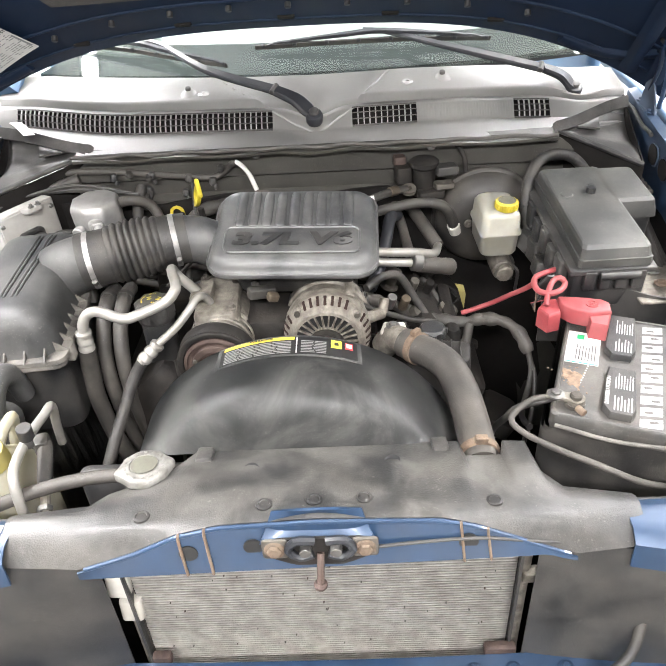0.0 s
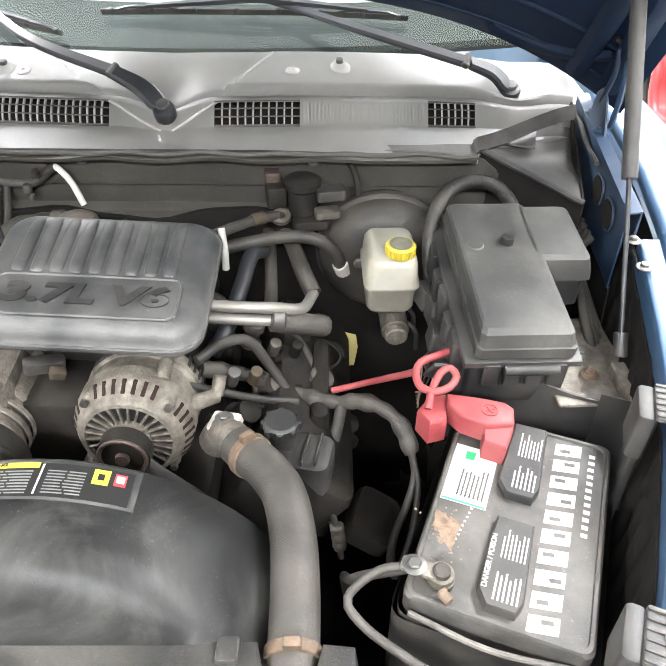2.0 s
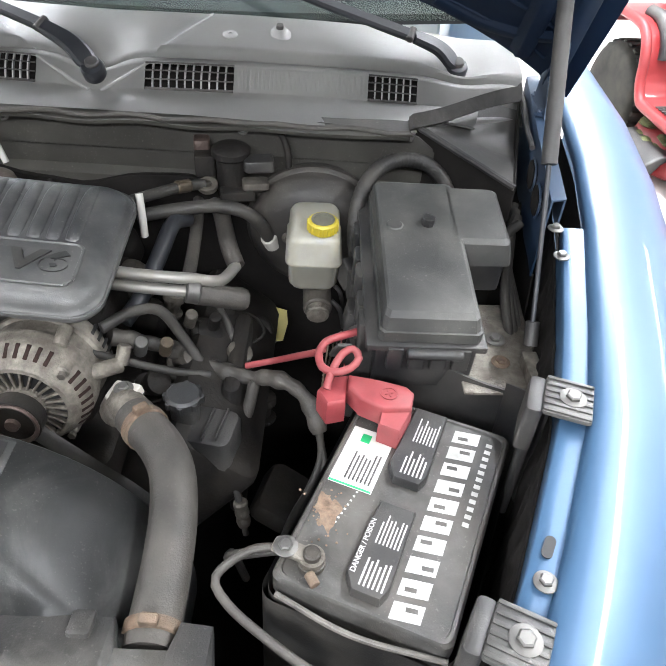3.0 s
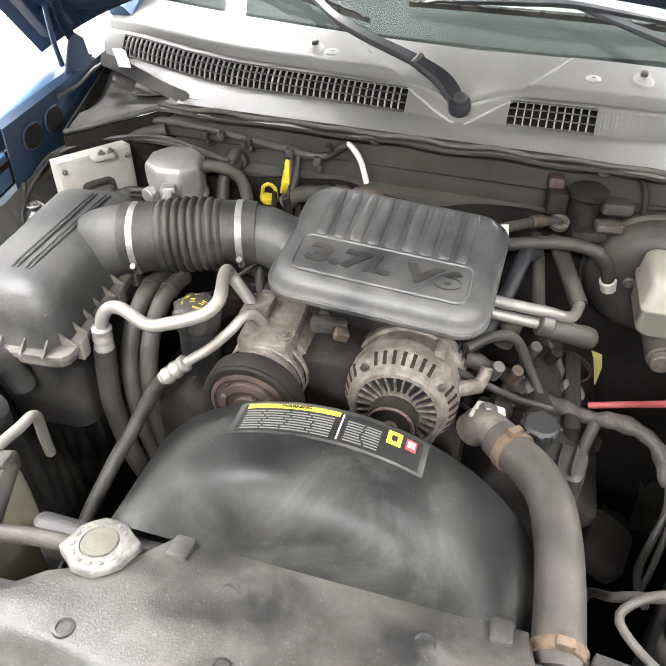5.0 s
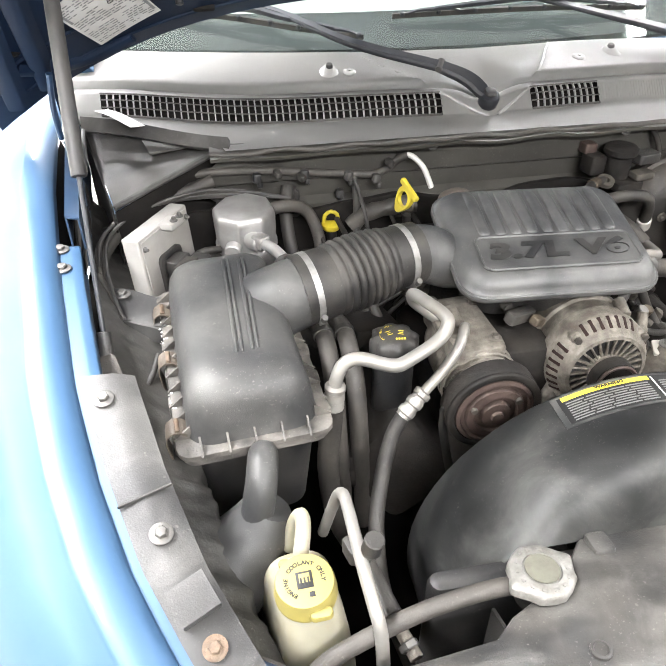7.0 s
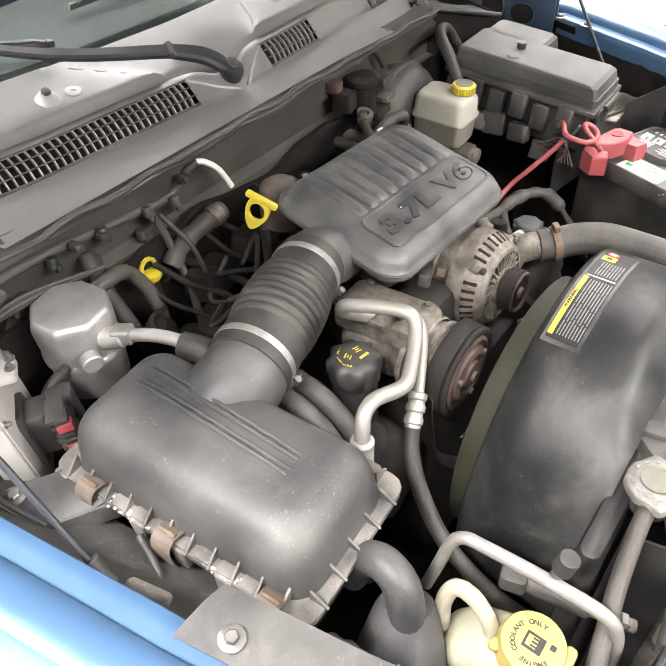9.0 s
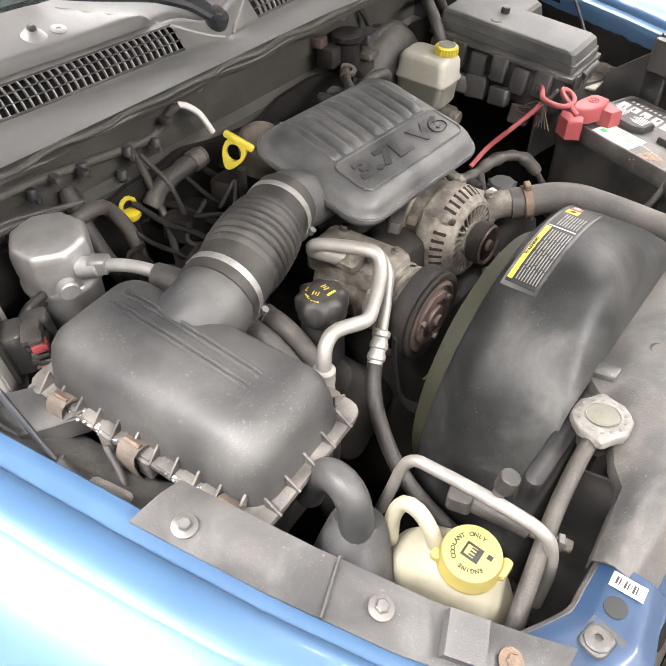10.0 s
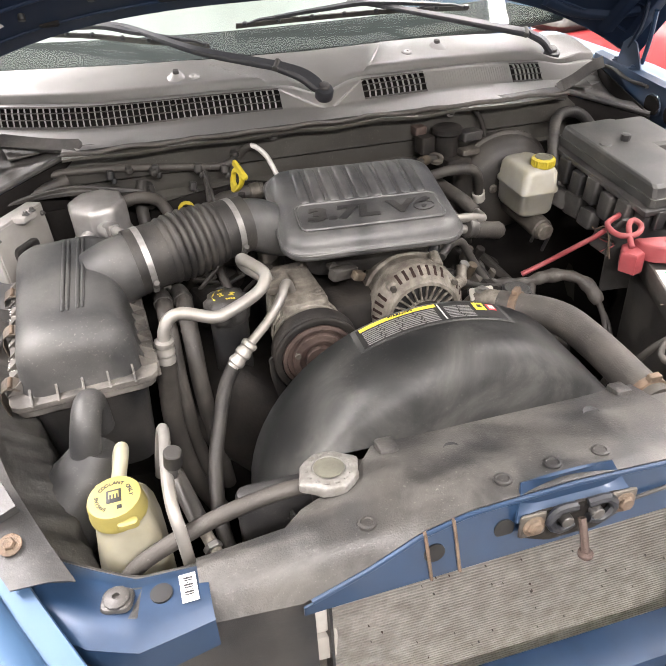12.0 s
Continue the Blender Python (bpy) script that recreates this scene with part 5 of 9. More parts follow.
# ---- fuse box ----
fb = thing("fuse_box", (0.51, 1.27, 1.0), "black plastic fuse box with a sloping lid", "fuse box")
FM = pose(0.508, 1.272, 1.108, 6, 0, 2)
bm = bmesh.new()


def lid_ring(z, side, front, back, r):
    return [FM @ Vector((x, y, z)) for x, y in [(side - r, -front), (side, -front + r), (side, back - r), (side - r, back), (-side + r, back), (-side, back - r), (-side, -front + r), (-side + r, -front)]]


loft(bm, [lid_ring(0.0, 0.069, 0.170, 0.152, 0.006), lid_ring(0.016, 0.0685, 0.1695, 0.151, 0.006), lid_ring(0.0165, 0.0655, 0.1665, 0.149, 0.006), lid_ring(0.034, 0.063, 0.160, 0.146, 0.006), lid_ring(0.0385, 0.060, 0.150, 0.143, 0.006), lid_ring(0.040, 0.056, 0.140, 0.139, 0.006)])
lid = part("lid", bm, M_LID, fb, "dusty black lid", 12)
bm = bmesh.new()
loft(bm, [rr(0.050 + d, 0.075 + d, 0.010, z, 3, cx=0.088, cy=0.068, m=FM) for z, d in ((0.0, 0.002), (0.016, 0.0), (0.034, -0.005), (0.040, -0.012))])
part("lid_wing", bm, M_LID, fb, "", 20)
bm = bmesh.new()
block(bm, FM @ pose(-0.004, -0.009, -0.012), 0.162, 0.336, 0.011, 0.002)
part("rim", bm, M_PLASTIC, fb)
bm = bmesh.new()
block(bm, FM @ pose(0.0, -0.009, -0.10), 0.14, 0.31, 0.088, 0.006)
part("body", bm, M_PLASTIC, fb)
bm = bmesh.new()
block(bm, FM @ pose(0.088, 0.068, -0.06), 0.09, 0.14, 0.06, 0.006)
part("side_body", bm, M_PLASTIC, fb)
bm = bmesh.new()
lathe(bm, [(0.010, 0.04), (0.010, 0.052), (0.007, 0.053)], FM @ pose(0.012, 0.035, 0), 8)
part("lid_bolt", bm, M_PLASTIC, fb)
bm = bmesh.new()
lathe(bm, [(0.014, 0.0395), (0.011, 0.042), (0.004, 0.042)], FM @ pose(-0.038, 0.03, 0), 16)
part("boss", bm, M_LID, fb)
bm = bmesh.new()
rod(bm, FM @ Vector((-0.03, -0.180, -0.012)), FM @ Vector((0.045, -0.180, -0.012)), 0.008)
part("front_latch", bm, M_PLASTIC, fb)
for k in range(4):
    bm = bmesh.new()
    block(bm, FM @ pose(-0.045 + 0.03 * k, -0.174, -0.045), 0.022, 0.012, 0.04, 0.002)
    part("latch_tab", bm, M_PLASTIC, fb)
for k in range(6):
    bm = bmesh.new()
    block(bm, FM @ pose(-0.082, -0.12 + 0.05 * k, -0.06 - 0.01 * (k % 2)), 0.022, 0.036, 0.055, 0.004)
    part("side_connector", bm, M_PLASTIC, fb)
bm = bmesh.new()
block(bm, pose(0.628, 1.19, 1.012, 0, 0, 3), 0.125, 0.20, 0.006, 0.002)
pl = thing("support_plate", (0.645, 1.165, 1.0), "pale dusty steel plate beside the fuse box", "steel plate")
part("plate", bm, M_ALU, pl)
bm = bmesh.new()
block(bm, pose(0.672, 1.115, 1.015, 0, 0, 3), 0.022, 0.09, 0.022, 0.002)
part("angle", bm, M_ALU, pl)
hexbolt(pl, (0.63, 1.15, 1.021), 0.008, material=M_RUST)
hexbolt(pl, (0.63, 1.20, 1.021), 0.009)
# cable arch behind the fuse box and wires beside it
line("cable_arch", [(0.425, 1.35, 1.02), (0.415, 1.385, 1.09), (0.425, 1.42, 1.14), (0.455, 1.46, 1.162), (0.495, 1.485, 1.165), (0.54, 1.495, 1.15), (0.575, 1.49, 1.11), (0.58, 1.46, 1.06)], ridged(0.0125, 0.008, 0.0007), M_RUBBER, "taped black cable loom arching behind the fuse box", "cable loom", "", 10, 0.003)
for k in range(4):
    line("side_cable", [(0.69, 1.47 - 0.02 * k, 1.10), (0.675 - 0.004 * k, 1.38, 1.06 + 0.006 * k), (0.655 + 0.008 * k, 1.28, 1.04 - 0.008 * k), (0.66 + 0.008 * k, 1.2, 1.0)], 0.008, M_RUBBER, "black taped wires along the inner fender", "cable", "fender wires")

# ---- brake master cylinder, reservoir, booster ----
mc = thing("brake_reservoir", (0.35, 1.382, 1.0), "yellowed white brake fluid reservoir with yellow cap", "fluid reservoir")
RM = pose(0.350, 1.382, 1.056, 3, 0, 2)
bm = bmesh.new()
loft(bm, [rr(0.043 + d, 0.060 + d, 0.018, z, 6, m=RM) for z, d in ((-0.060, -0.014), (-0.056, -0.007), (-0.048, -0.003), (-0.008, -0.001), (-0.004, 0.003), (0.002, 0.003), (0.006, 0.0), (0.036, -0.002), (0.044, -0.006), (0.049, -0.014))])
part("tank", bm, M_RESERVOIR, mc, "", 50)
bm = bmesh.new()
CP = RM @ pose(0.012, -0.030, 0.046)
prof = [(0.020, 0.0), (0.0235, 0.004), (0.0235, 0.018), (0.021, 0.021), (0.015, 0.0215), (0.014, 0.020), (0.004, 0.020)]
lathe(bm, prof, CP, 40)
part("cap", bm, M_YELLOW, mc, "yellow screw cap")
bm = bmesh.new()
lathe(bm, [(0.0185, 0.0205), (0.0185, 0.0222), (0.014, 0.0226), (0.0135, 0.0214), (0.002, 0.0214)], CP, 32)
part("cap_top", bm, M_CAP_MID, mc, "dirty clear cap top")
for k in range(24):
    a = 2 * math.pi * k / 24
    bm = bmesh.new()
    rod(bm, CP @ Vector((0.0237 * math.cos(a), 0.0237 * math.sin(a), 0.004)), CP @ Vector((0.0237 * math.cos(a), 0.0237 * math.sin(a), 0.018)), 0.0016, 6)
    part("grip_rib", bm, M_YELLOW, mc)
cy = thing("brake_master_cylinder", (0.357, 1.40, 0.94), "grimy brake master cylinder under its reservoir", "master cylinder")
bm = bmesh.new()
rod(bm, (0.362, 1.315, 0.968), (0.352, 1.47, 0.985), 0.024, 16)
block(bm, pose(0.353, 1.385, 0.975), 0.03, 0.05, 0.04, 0.004)
part("barrel", bm, M_GRIME, cy)
bm = bmesh.new()
rod(bm, (0.363, 1.302, 0.966), (0.362, 1.318, 0.968), 0.019, 20)
part("end_plug", bm, M_ALU, cy, "bare metal end plug")
for k in range(2):
    bm = bmesh.new()
    tube(bm, [(0.385, 1.34 + 0.05 * k, 0.97), (0.40, 1.34 + 0.05 * k, 0.95), (0.41, 1.38 + 0.05 * k, 0.88)], 0.004, 8)
    part("brake_pipe", bm, M_STEEL, cy)
bo = thing("brake_booster", (0.345, 1.5, 0.95), "large round black brake booster on the firewall", "brake booster")
bm = bmesh.new()
BX = aim((0.347, 1.445, 1.012), (0.347, 1.56, 1.022))
lathe(bm, [(0.05, 0.0), (0.085, 0.005), (0.104, 0.018), (0.110, 0.030), (0.114, 0.034), (0.116, 0.050), (0.121, 0.054), (0.121, 0.062), (0.115, 0.066), (0.105, 0.10)], BX, 56)
part("shell", bm, M_BOOSTER, bo)
bm = bmesh.new()
lathe(bm, [(0.117, 0.052), (0.1235, 0.054), (0.1235, 0.063), (0.116, 0.066)], BX, 56, False)
part("crimped_rim", bm, M_BOOSTER, bo)
for dx in (-0.045, 0.045):
    hexbolt(bo, (0.347 + dx, 1.442, 1.025), 0.006, (0, -1, 0.05), material=M_GRIME)
bm = bmesh.new()
block(bm, pose(0.424, 1.30, 1.0, 0, 0, 8), 0.03, 0.05, 0.05, 0.004)
tagged(part("wire_connector", bm, M_PLASTIC, None), "black wiring connector beside the fuse box", "connector")
for k, (x, y, z) in enumerate(((0.415, 1.24, 1.02), (0.42, 1.19, 0.99), (0.405, 1.34, 1.03))):
    bm = bmesh.new()
    block(bm, pose(x, y, z - 0.02, 8 * k, 10, 15 * k), 0.028, 0.045, 0.038, 0.004)
    tagged(part("wire_connector", bm, M_PLASTIC, None), "black wiring connector beside the fuse box", "connector")
for k in range(5):
    line("thin_wire", [(0.40, 1.20, 1.02), (0.385 + 0.004 * k, 1.17, 1.03 - 0.006 * k), (0.38 + 0.006 * k, 1.13, 1.05 - 0.01 * k), (0.375, 1.10 + 0.008 * k, 1.0)], 0.0013, [M_RUST, M_BRASS, M_RUBBER, M_GREY_CABLE, M_RED][k], "thin coloured wire at the fuse box", "wire", "thin wires")
bm = bmesh.new()
block(bm, pose(0.392, 1.13, 1.035, 30, 10, 10), 0.022, 0.006, 0.045, 0.002)
tagged(part("wire_tag", bm, M_GREY_CABLE, None), "pale grey plastic cable tag", "cable tag")

# ---- valve cluster at the firewall ----
vc = thing("vacuum_valve_cluster", (0.20, 1.5, 1.08), "grimy black vacuum valve cluster on the firewall", "valve")
bm = bmesh.new()
lathe(bm, [(0.024, -0.085), (0.026, -0.02), (0.033, -0.014), (0.033, -0.004), (0.028, 0.0), (0.018, 0.003)], pose(0.202, 1.488, 1.168), 24)
part("canister", bm, M_DARK, vc)
for x, y, z, a, b, c, m in ((0.250, 1.475, 1.135, 0.05, 0.035, 0.022, M_PLASTIC), (0.245, 1.465, 1.105, 0.045, 0.03, 0.016, M_GRIME), (0.155, 1.50, 1.11, 0.035, 0.04, 0.04, M_DARK),
                             (0.148, 1.52, 1.145, 0.028, 0.03, 0.022, M_CORRODED), (0.215, 1.46, 1.085, 0.06, 0.03, 0.02, M_DARK)):
    bm = bmesh.new()
    block(bm, pose(x, y, z, 0, 0, 10), a, b, c, 0.004)
    part("valve_body", bm, m, vc)
bm = bmesh.new()
lathe(bm, [(0.017, 0), (0.017, 0.008), (0.008, 0.008), (0.008, 0.0)], pose(0.165, 1.46, 1.105, 20, 0, 0), 20)
part("ring", bm, M_GRIME, vc)
line("vacuum_pipe", [(0.15, 1.53, 1.19), (0.22, 1.53, 1.195), (0.27, 1.525, 1.19), (0.295, 1.51, 1.16), (0.30, 1.49, 1.10)], 0.006, M_DARK, "thin dark vacuum pipe on the firewall", "pipe")
line("booster_hose", [(0.06, 1.385, 1.085), (0.12, 1.405, 1.09), (0.18, 1.415, 1.095), (0.228, 1.412, 1.091), (0.255, 1.428, 1.06), (0.270, 1.45, 1.015)], 0.0115, M_RUBBER, "black vacuum hose to the brake booster", "hose")
bm = bmesh.new()
rod(bm, (0.268, 1.447, 1.022), (0.276, 1.458, 0.998), 0.015)
rod(bm, (0.272, 1.452, 1.01), (0.30, 1.47, 1.005), 0.009)
tagged(part("check_valve", bm, M_OFFWHITE, None), "white plastic check valve on the booster hose", "check valve")
line("vapour_hose", [(0.055, 1.36, 1.125), (0.09, 1.40, 1.12), (0.13, 1.44, 1.115), (0.16, 1.46, 1.11)], 0.009, M_RUBBER, "short black vapour hose behind the cover", "hose")
bm = bmesh.new()
rod(bm, (0.118, 1.43, 1.117), (0.138, 1.446, 1.114), 0.011)
tagged(part("hose_sleeve", bm, M_BRASS, None), "tan sleeve on the vapour hose", "sleeve")
line("heater_hose", [(0.165, 1.53, 1.05), (0.185, 1.47, 1.04), (0.205, 1.40, 1.03), (0.222, 1.365, 1.012)], 0.015, M_HOSE, "dusty black heater hose to the firewall", "hose", "heater hoses")
line("heater_hose", [(0.135, 1.53, 1.05), (0.145, 1.44, 1.04), (0.152, 1.34, 1.03), (0.155, 1.28, 1.03)], 0.011, M_HOSE, "dusty black heater hose to the firewall", "hose", "heater hoses")
line("glossy_hose", [(0.135, 1.42, 1.065), (0.118, 1.385, 1.075), (0.105, 1.33, 1.05), (0.085, 1.27, 1.01), (0.065, 1.23, 0.99)], 0.0135, M_WIPER, "shiny black rubber hose beside the cover", "hose")
hp = thing("heater_pipe", (0.15, 1.28, 1.0), "dull aluminium heater pipes with a spring clamp", "pipe")
for dz, end in ((0.012, (0.222, 1.362, 1.014)), (-0.012, (0.20, 1.30, 1.012))):
    bm = bmesh.new()
    tube(bm, [(0.045, 1.262, 1.050 + dz), (0.10, 1.266, 1.043 + dz), (0.165, 1.276, 1.034 + dz), (0.205, 1.30, 1.022 + dz * 0.5), end], 0.0095, 12)
    part("tube", bm, M_ALU_PIPE, hp)
bm = bmesh.new()
rod(bm, (0.155, 1.272, 1.027), (0.176, 1.277, 1.022), 0.021, 16)
part("spring_clamp", bm, M_STEEL, hp)
line("heater_hose_end", [(0.17, 1.276, 1.018), (0.205, 1.283, 1.009), (0.232, 1.292, 1.000), (0.244, 1.298, 0.995)], lambda u, s: 0.0185 + 0.001 * math.sin(s * 600), M_HOSE, "dusty ribbed hose end on the heater pipe", "hose")

# ---- looms on the engine's right bank ----
line("engine_loom", [(0.05, 1.20, 0.985), (0.10, 1.225, 0.955), (0.155, 1.235, 0.925), (0.20, 1.218, 0.915), (0.255, 1.198, 0.918), (0.30, 1.18, 0.935), (0.335, 1.155, 0.942), (0.360, 1.130, 0.930), (0.376, 1.105, 0.900)], lambda u, s: 0.0125 + 0.0018 * math.sin(s * 70) + 0.0012 * math.sin(s * 190 + 1), M_HOSE, "dusty taped engine wiring loom", "wiring loom", "", 12, 0.003)
line("loom_tail", [(0.374, 1.108, 0.905), (0.380, 1.085, 0.87), (0.366, 1.05, 0.84), (0.345, 1.00, 0.84), (0.335, 0.95, 0.86), (0.335, 0.91, 0.88)], 0.006, M_RUBBER, "thin black cable running on from the loom", "cable")
line("loom_tail", [(0.374, 1.108, 0.90), (0.385, 1.075, 0.86), (0.375, 1.03, 0.80), (0.35, 0.98, 0.76)], 0.005, M_RUBBER, "thin black cable running on from the loom", "cable")
line("engine_wire", [(0.055, 1.165, 1.03), (0.09, 1.20, 1.035), (0.125, 1.225, 1.02), (0.155, 1.225, 0.97), (0.18, 1.215, 0.93)], 0.0085, M_RUBBER, "black taped wire rising from the loom", "wire")
line("engine_wire", [(0.03, 1.13, 1.02), (0.08, 1.15, 0.985), (0.14, 1.17, 0.95), (0.20, 1.19, 0.925)], 0.006, M_RUBBER, "thin black wire beside the alternator", "wire")
line("loom_branch", [(0.27, 1.19, 0.92), (0.262, 1.17, 0.88), (0.25, 1.13, 0.85)], 0.010, M_HOSE, "short dusty branch of the wiring loom", "wiring loom")
for x, y, z, m in ((0.13, 1.205, 0.955, M_BRASS), (0.10, 1.18, 0.975, M_STEEL), (0.155, 1.275, 0.955, M_GRIME), (0.19, 1.29, 0.94, M_DARK)):
    bm = bmesh.new()
    rod(bm, (x, y, z), (x + 0.008, y - 0.01, z + 0.03), 0.010)
    tagged(part("sensor", bm, m, None), "small grimy engine sensor", "sensor", "engine sensors")
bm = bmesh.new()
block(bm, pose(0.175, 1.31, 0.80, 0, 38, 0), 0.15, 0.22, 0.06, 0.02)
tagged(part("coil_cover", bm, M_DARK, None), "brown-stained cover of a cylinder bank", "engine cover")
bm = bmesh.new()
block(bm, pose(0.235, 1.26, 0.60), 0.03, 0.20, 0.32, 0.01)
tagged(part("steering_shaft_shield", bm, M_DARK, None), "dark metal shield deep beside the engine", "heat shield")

# ---- upper radiator hose and thermostat housing ----
th = thing("thermostat_housing", (0.10, 1.08, 0.93), "cast aluminium thermostat housing with a pale top", "thermostat housing")
bm = bmesh.new()
tube(bm, [(0.085, 1.09, 0.94), (0.098, 1.082, 0.965), (0.115, 1.062, 0.975), (0.135, 1.04, 0.975)], 0.026, 16)
part("elbow", bm, M_ALU, th)
bm = bmesh.new()
block(bm, pose(0.104, 1.084, 0.975, 8, -10, -20), 0.044, 0.034, 0.016, 0.003)
part("top_plate", bm, M_OFFWHITE, th, "bright bare metal top")
hexbolt(th, (0.102, 1.084, 0.993), 0.008)
rh = thing("radiator_hose", (0.19, 0.92, 0.93), "thick dusty black upper radiator hose", "hose")
bm = bmesh.new()
tube(bm, [(0.122, 1.052, 0.975), (0.143, 1.028, 0.978), (0.17, 0.995, 0.985), (0.193, 0.955, 0.986), (0.206, 0.90, 0.98), (0.211, 0.84, 0.975), (0.212, 0.79, 0.972), (0.212, 0.735, 0.97)], 0.0285, 22)
part("hose", bm, M_HOSE, rh)
for p, q in (((0.138, 1.034, 0.977), (0.15, 1.02, 0.98)), ((0.212, 0.765, 0.972), (0.212, 0.75, 0.971))):
    bm = bmesh.new()
    lathe(bm, [(0.0285, 0), (0.0315, 0.001), (0.0315, 0.014), (0.0285, 0.015)], aim(p, q), 28, False)
    c = part("spring_clamp", bm, M_RUST, rh, "rusty spring clamp")
    bm = bmesh.new()
    block(bm, aim(p, q) @ pose(0, 0, 0.003) @ pose(0.0, 0.034, 0), 0.02, 0.012, 0.012, 0.002)
    part("clamp_tang", bm, M_RUST, c)

# ---- power steering reservoir ----
ps = thing("power_steering_reservoir", (0.20, 1.09, 0.85), "black power steering reservoir with a lobed cap", "fluid reservoir")
bm = bmesh.new()
lathe(bm, [(0.024, 0), (0.026, 0.002)] + [(0.026, 0.012), (0.022, 0.016), (0.012, 0.0165)], pose(0.180, 1.097, 0.962), 24)
cap = part("cap", bm, M_PLASTIC, ps)
for k in range(8):
    a = 2 * math.pi * k / 8
    bm = bmesh.new()
    rod(bm, (0.180 + 0.025 * math.cos(a), 1.097 + 0.025 * math.sin(a), 0.962), (0.180 + 0.025 * math.cos(a), 1.097 + 0.025 * math.sin(a), 0.974), 0.005, 8)
    part("lobe", bm, M_PLASTIC, cap)
bm = bmesh.new()
block(bm, pose(0.208, 1.085, 0.80, 0, 0, -10), 0.095, 0.075, 0.13, 0.01)
lathe(bm, [(0.021, 0.92), (0.021, 0.965)], pose(0.180, 1.097, 0), 20)
part("tank", bm, M_PLASTIC, ps)
for x in (0.215, 0.235):
    bm = bmesh.new()
    block(bm, pose(x, 1.082, 0.925, 0, 0, -10), 0.003, 0.06, 0.012, 0.001)
    part("fin", bm, M_PLASTIC, ps)
sp = line("small_line", [(0.205, 1.10, 0.80), (0.225, 1.075, 0.845), (0.25, 1.05, 0.84), (0.262, 1.04, 0.80), (0.27, 1.03, 0.74)], 0.005, M_GREY_CABLE, "thin grey metal line with a fitting", "pipe")
ft = thing("line_fitting", (0.264, 1.038, 0.79), "dull metal pipe fitting", "pipe fitting")
ferrule(ft, (0.262, 1.04, 0.81), (0.268, 1.033, 0.76), 0.010, M_GRIME, 3)

# grimy small castings and wires between the engine and the battery
rng = random.Random(23)
for x, y, z, r, h, mm in ((0.10, 1.18, 0.90, 0.022, 0.05, M_DARK), (0.135, 1.24, 0.90, 0.018, 0.06, M_GRIME), (0.16, 1.30, 0.90, 0.026, 0.05, M_DARK), (0.19, 1.21, 0.87, 0.02, 0.06, M_DARK),
                          (0.22, 1.27, 0.87, 0.024, 0.05, M_GRIME), (0.11, 1.33, 0.93, 0.02, 0.05, M_GRIME), (0.24, 1.16, 0.82, 0.025, 0.05, M_DARK), (0.20, 1.36, 0.90, 0.022, 0.06, M_DARK), (0.27, 1.22, 0.80, 0.03, 0.05, M_DARK)):
    bm = bmesh.new()
    a = rng.uniform(-25, 25)
    lathe(bm, [(r, 0), (r * 1.05, 0.006), (r * 0.7, 0.010), (r * 0.7, h * 0.6), (r * 0.95, h * 0.65), (r * 0.9, h * 0.9), (r * 0.4, h)], pose(x, y, z, a, 20 + a, 0), 14)
    tagged(part("engine_fitting", bm, mm, None), "grimy dark fitting beside the engine", "engine part", "engine fittings")
for k in range(11):
    x, y, z = rng.uniform(0.06, 0.22), rng.uniform(1.12, 1.36), rng.uniform(0.84, 0.94)
    line("engine_wire", [(x, y, z), (x + rng.uniform(-0.04, 0.05), y + rng.uniform(-0.05, 0.05), z + rng.uniform(0.0, 0.03)), (x + rng.uniform(-0.06, 0.08), y + rng.uniform(-0.08, 0.08), z - rng.uniform(0.0, 0.03)), (x + rng.uniform(-0.08, 0.08), y - rng.uniform(0.0, 0.1), z - 0.06)],
         rng.choice((0.003, 0.005, 0.007)), rng.choice((M_RUBBER, M_HOSE, M_DARK, M_DARK)), "grimy wire between engine and battery", "wire", "engine wires")
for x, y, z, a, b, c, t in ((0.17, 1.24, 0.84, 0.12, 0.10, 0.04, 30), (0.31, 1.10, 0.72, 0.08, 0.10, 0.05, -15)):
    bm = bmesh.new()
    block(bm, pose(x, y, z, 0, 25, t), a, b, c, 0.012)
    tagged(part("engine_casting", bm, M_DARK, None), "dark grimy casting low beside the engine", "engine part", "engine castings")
line("hooked_line", [(0.197, 1.16, 0.70), (0.205, 1.140, 0.745), (0.222, 1.132, 0.760), (0.244, 1.108, 0.756), (0.257, 1.085, 0.745)], 0.005, M_TAN, "tan hooked line running into the coupling", "pipe")
# pale yellow plate low down beside the engine
bm = bmesh.new()
prism(bm, [(-0.05, -0.010), (-0.02, -0.016), (0.008, -0.012), (0.020, -0.040), (0.036, -0.036), (0.040, 0.0), (0.034, 0.024), (-0.01, 0.030), (-0.046, 0.022)], pose(0.266, 1.44, 0.838, 38, 4, -4), 0.003)
tagged(part("shaft_guard", bm, M_PALE_YELLOW, None), "faded yellow plate deep beside the engine", "guard plate")
bm = bmesh.new()
rod(bm, (0.252, 1.375, 0.862), (0.262, 1.50, 0.76), 0.030, 20)
tagged(part("steering_shaft", bm, M_DARK, None), "dark steering shaft under the yellow plate", "shaft")

# ---- alternator ----
al = thing("alternator", (-0.025, 1.11, 0.90), "grimy cast aluminium alternator with slotted front", "alternator")
AX = aim((-0.025, 1.040, 0.985), (-0.022, 1.20, 0.978))
AL = Matrix.Translation(-Vector(al.location)) @ AX
bm = bmesh.new()
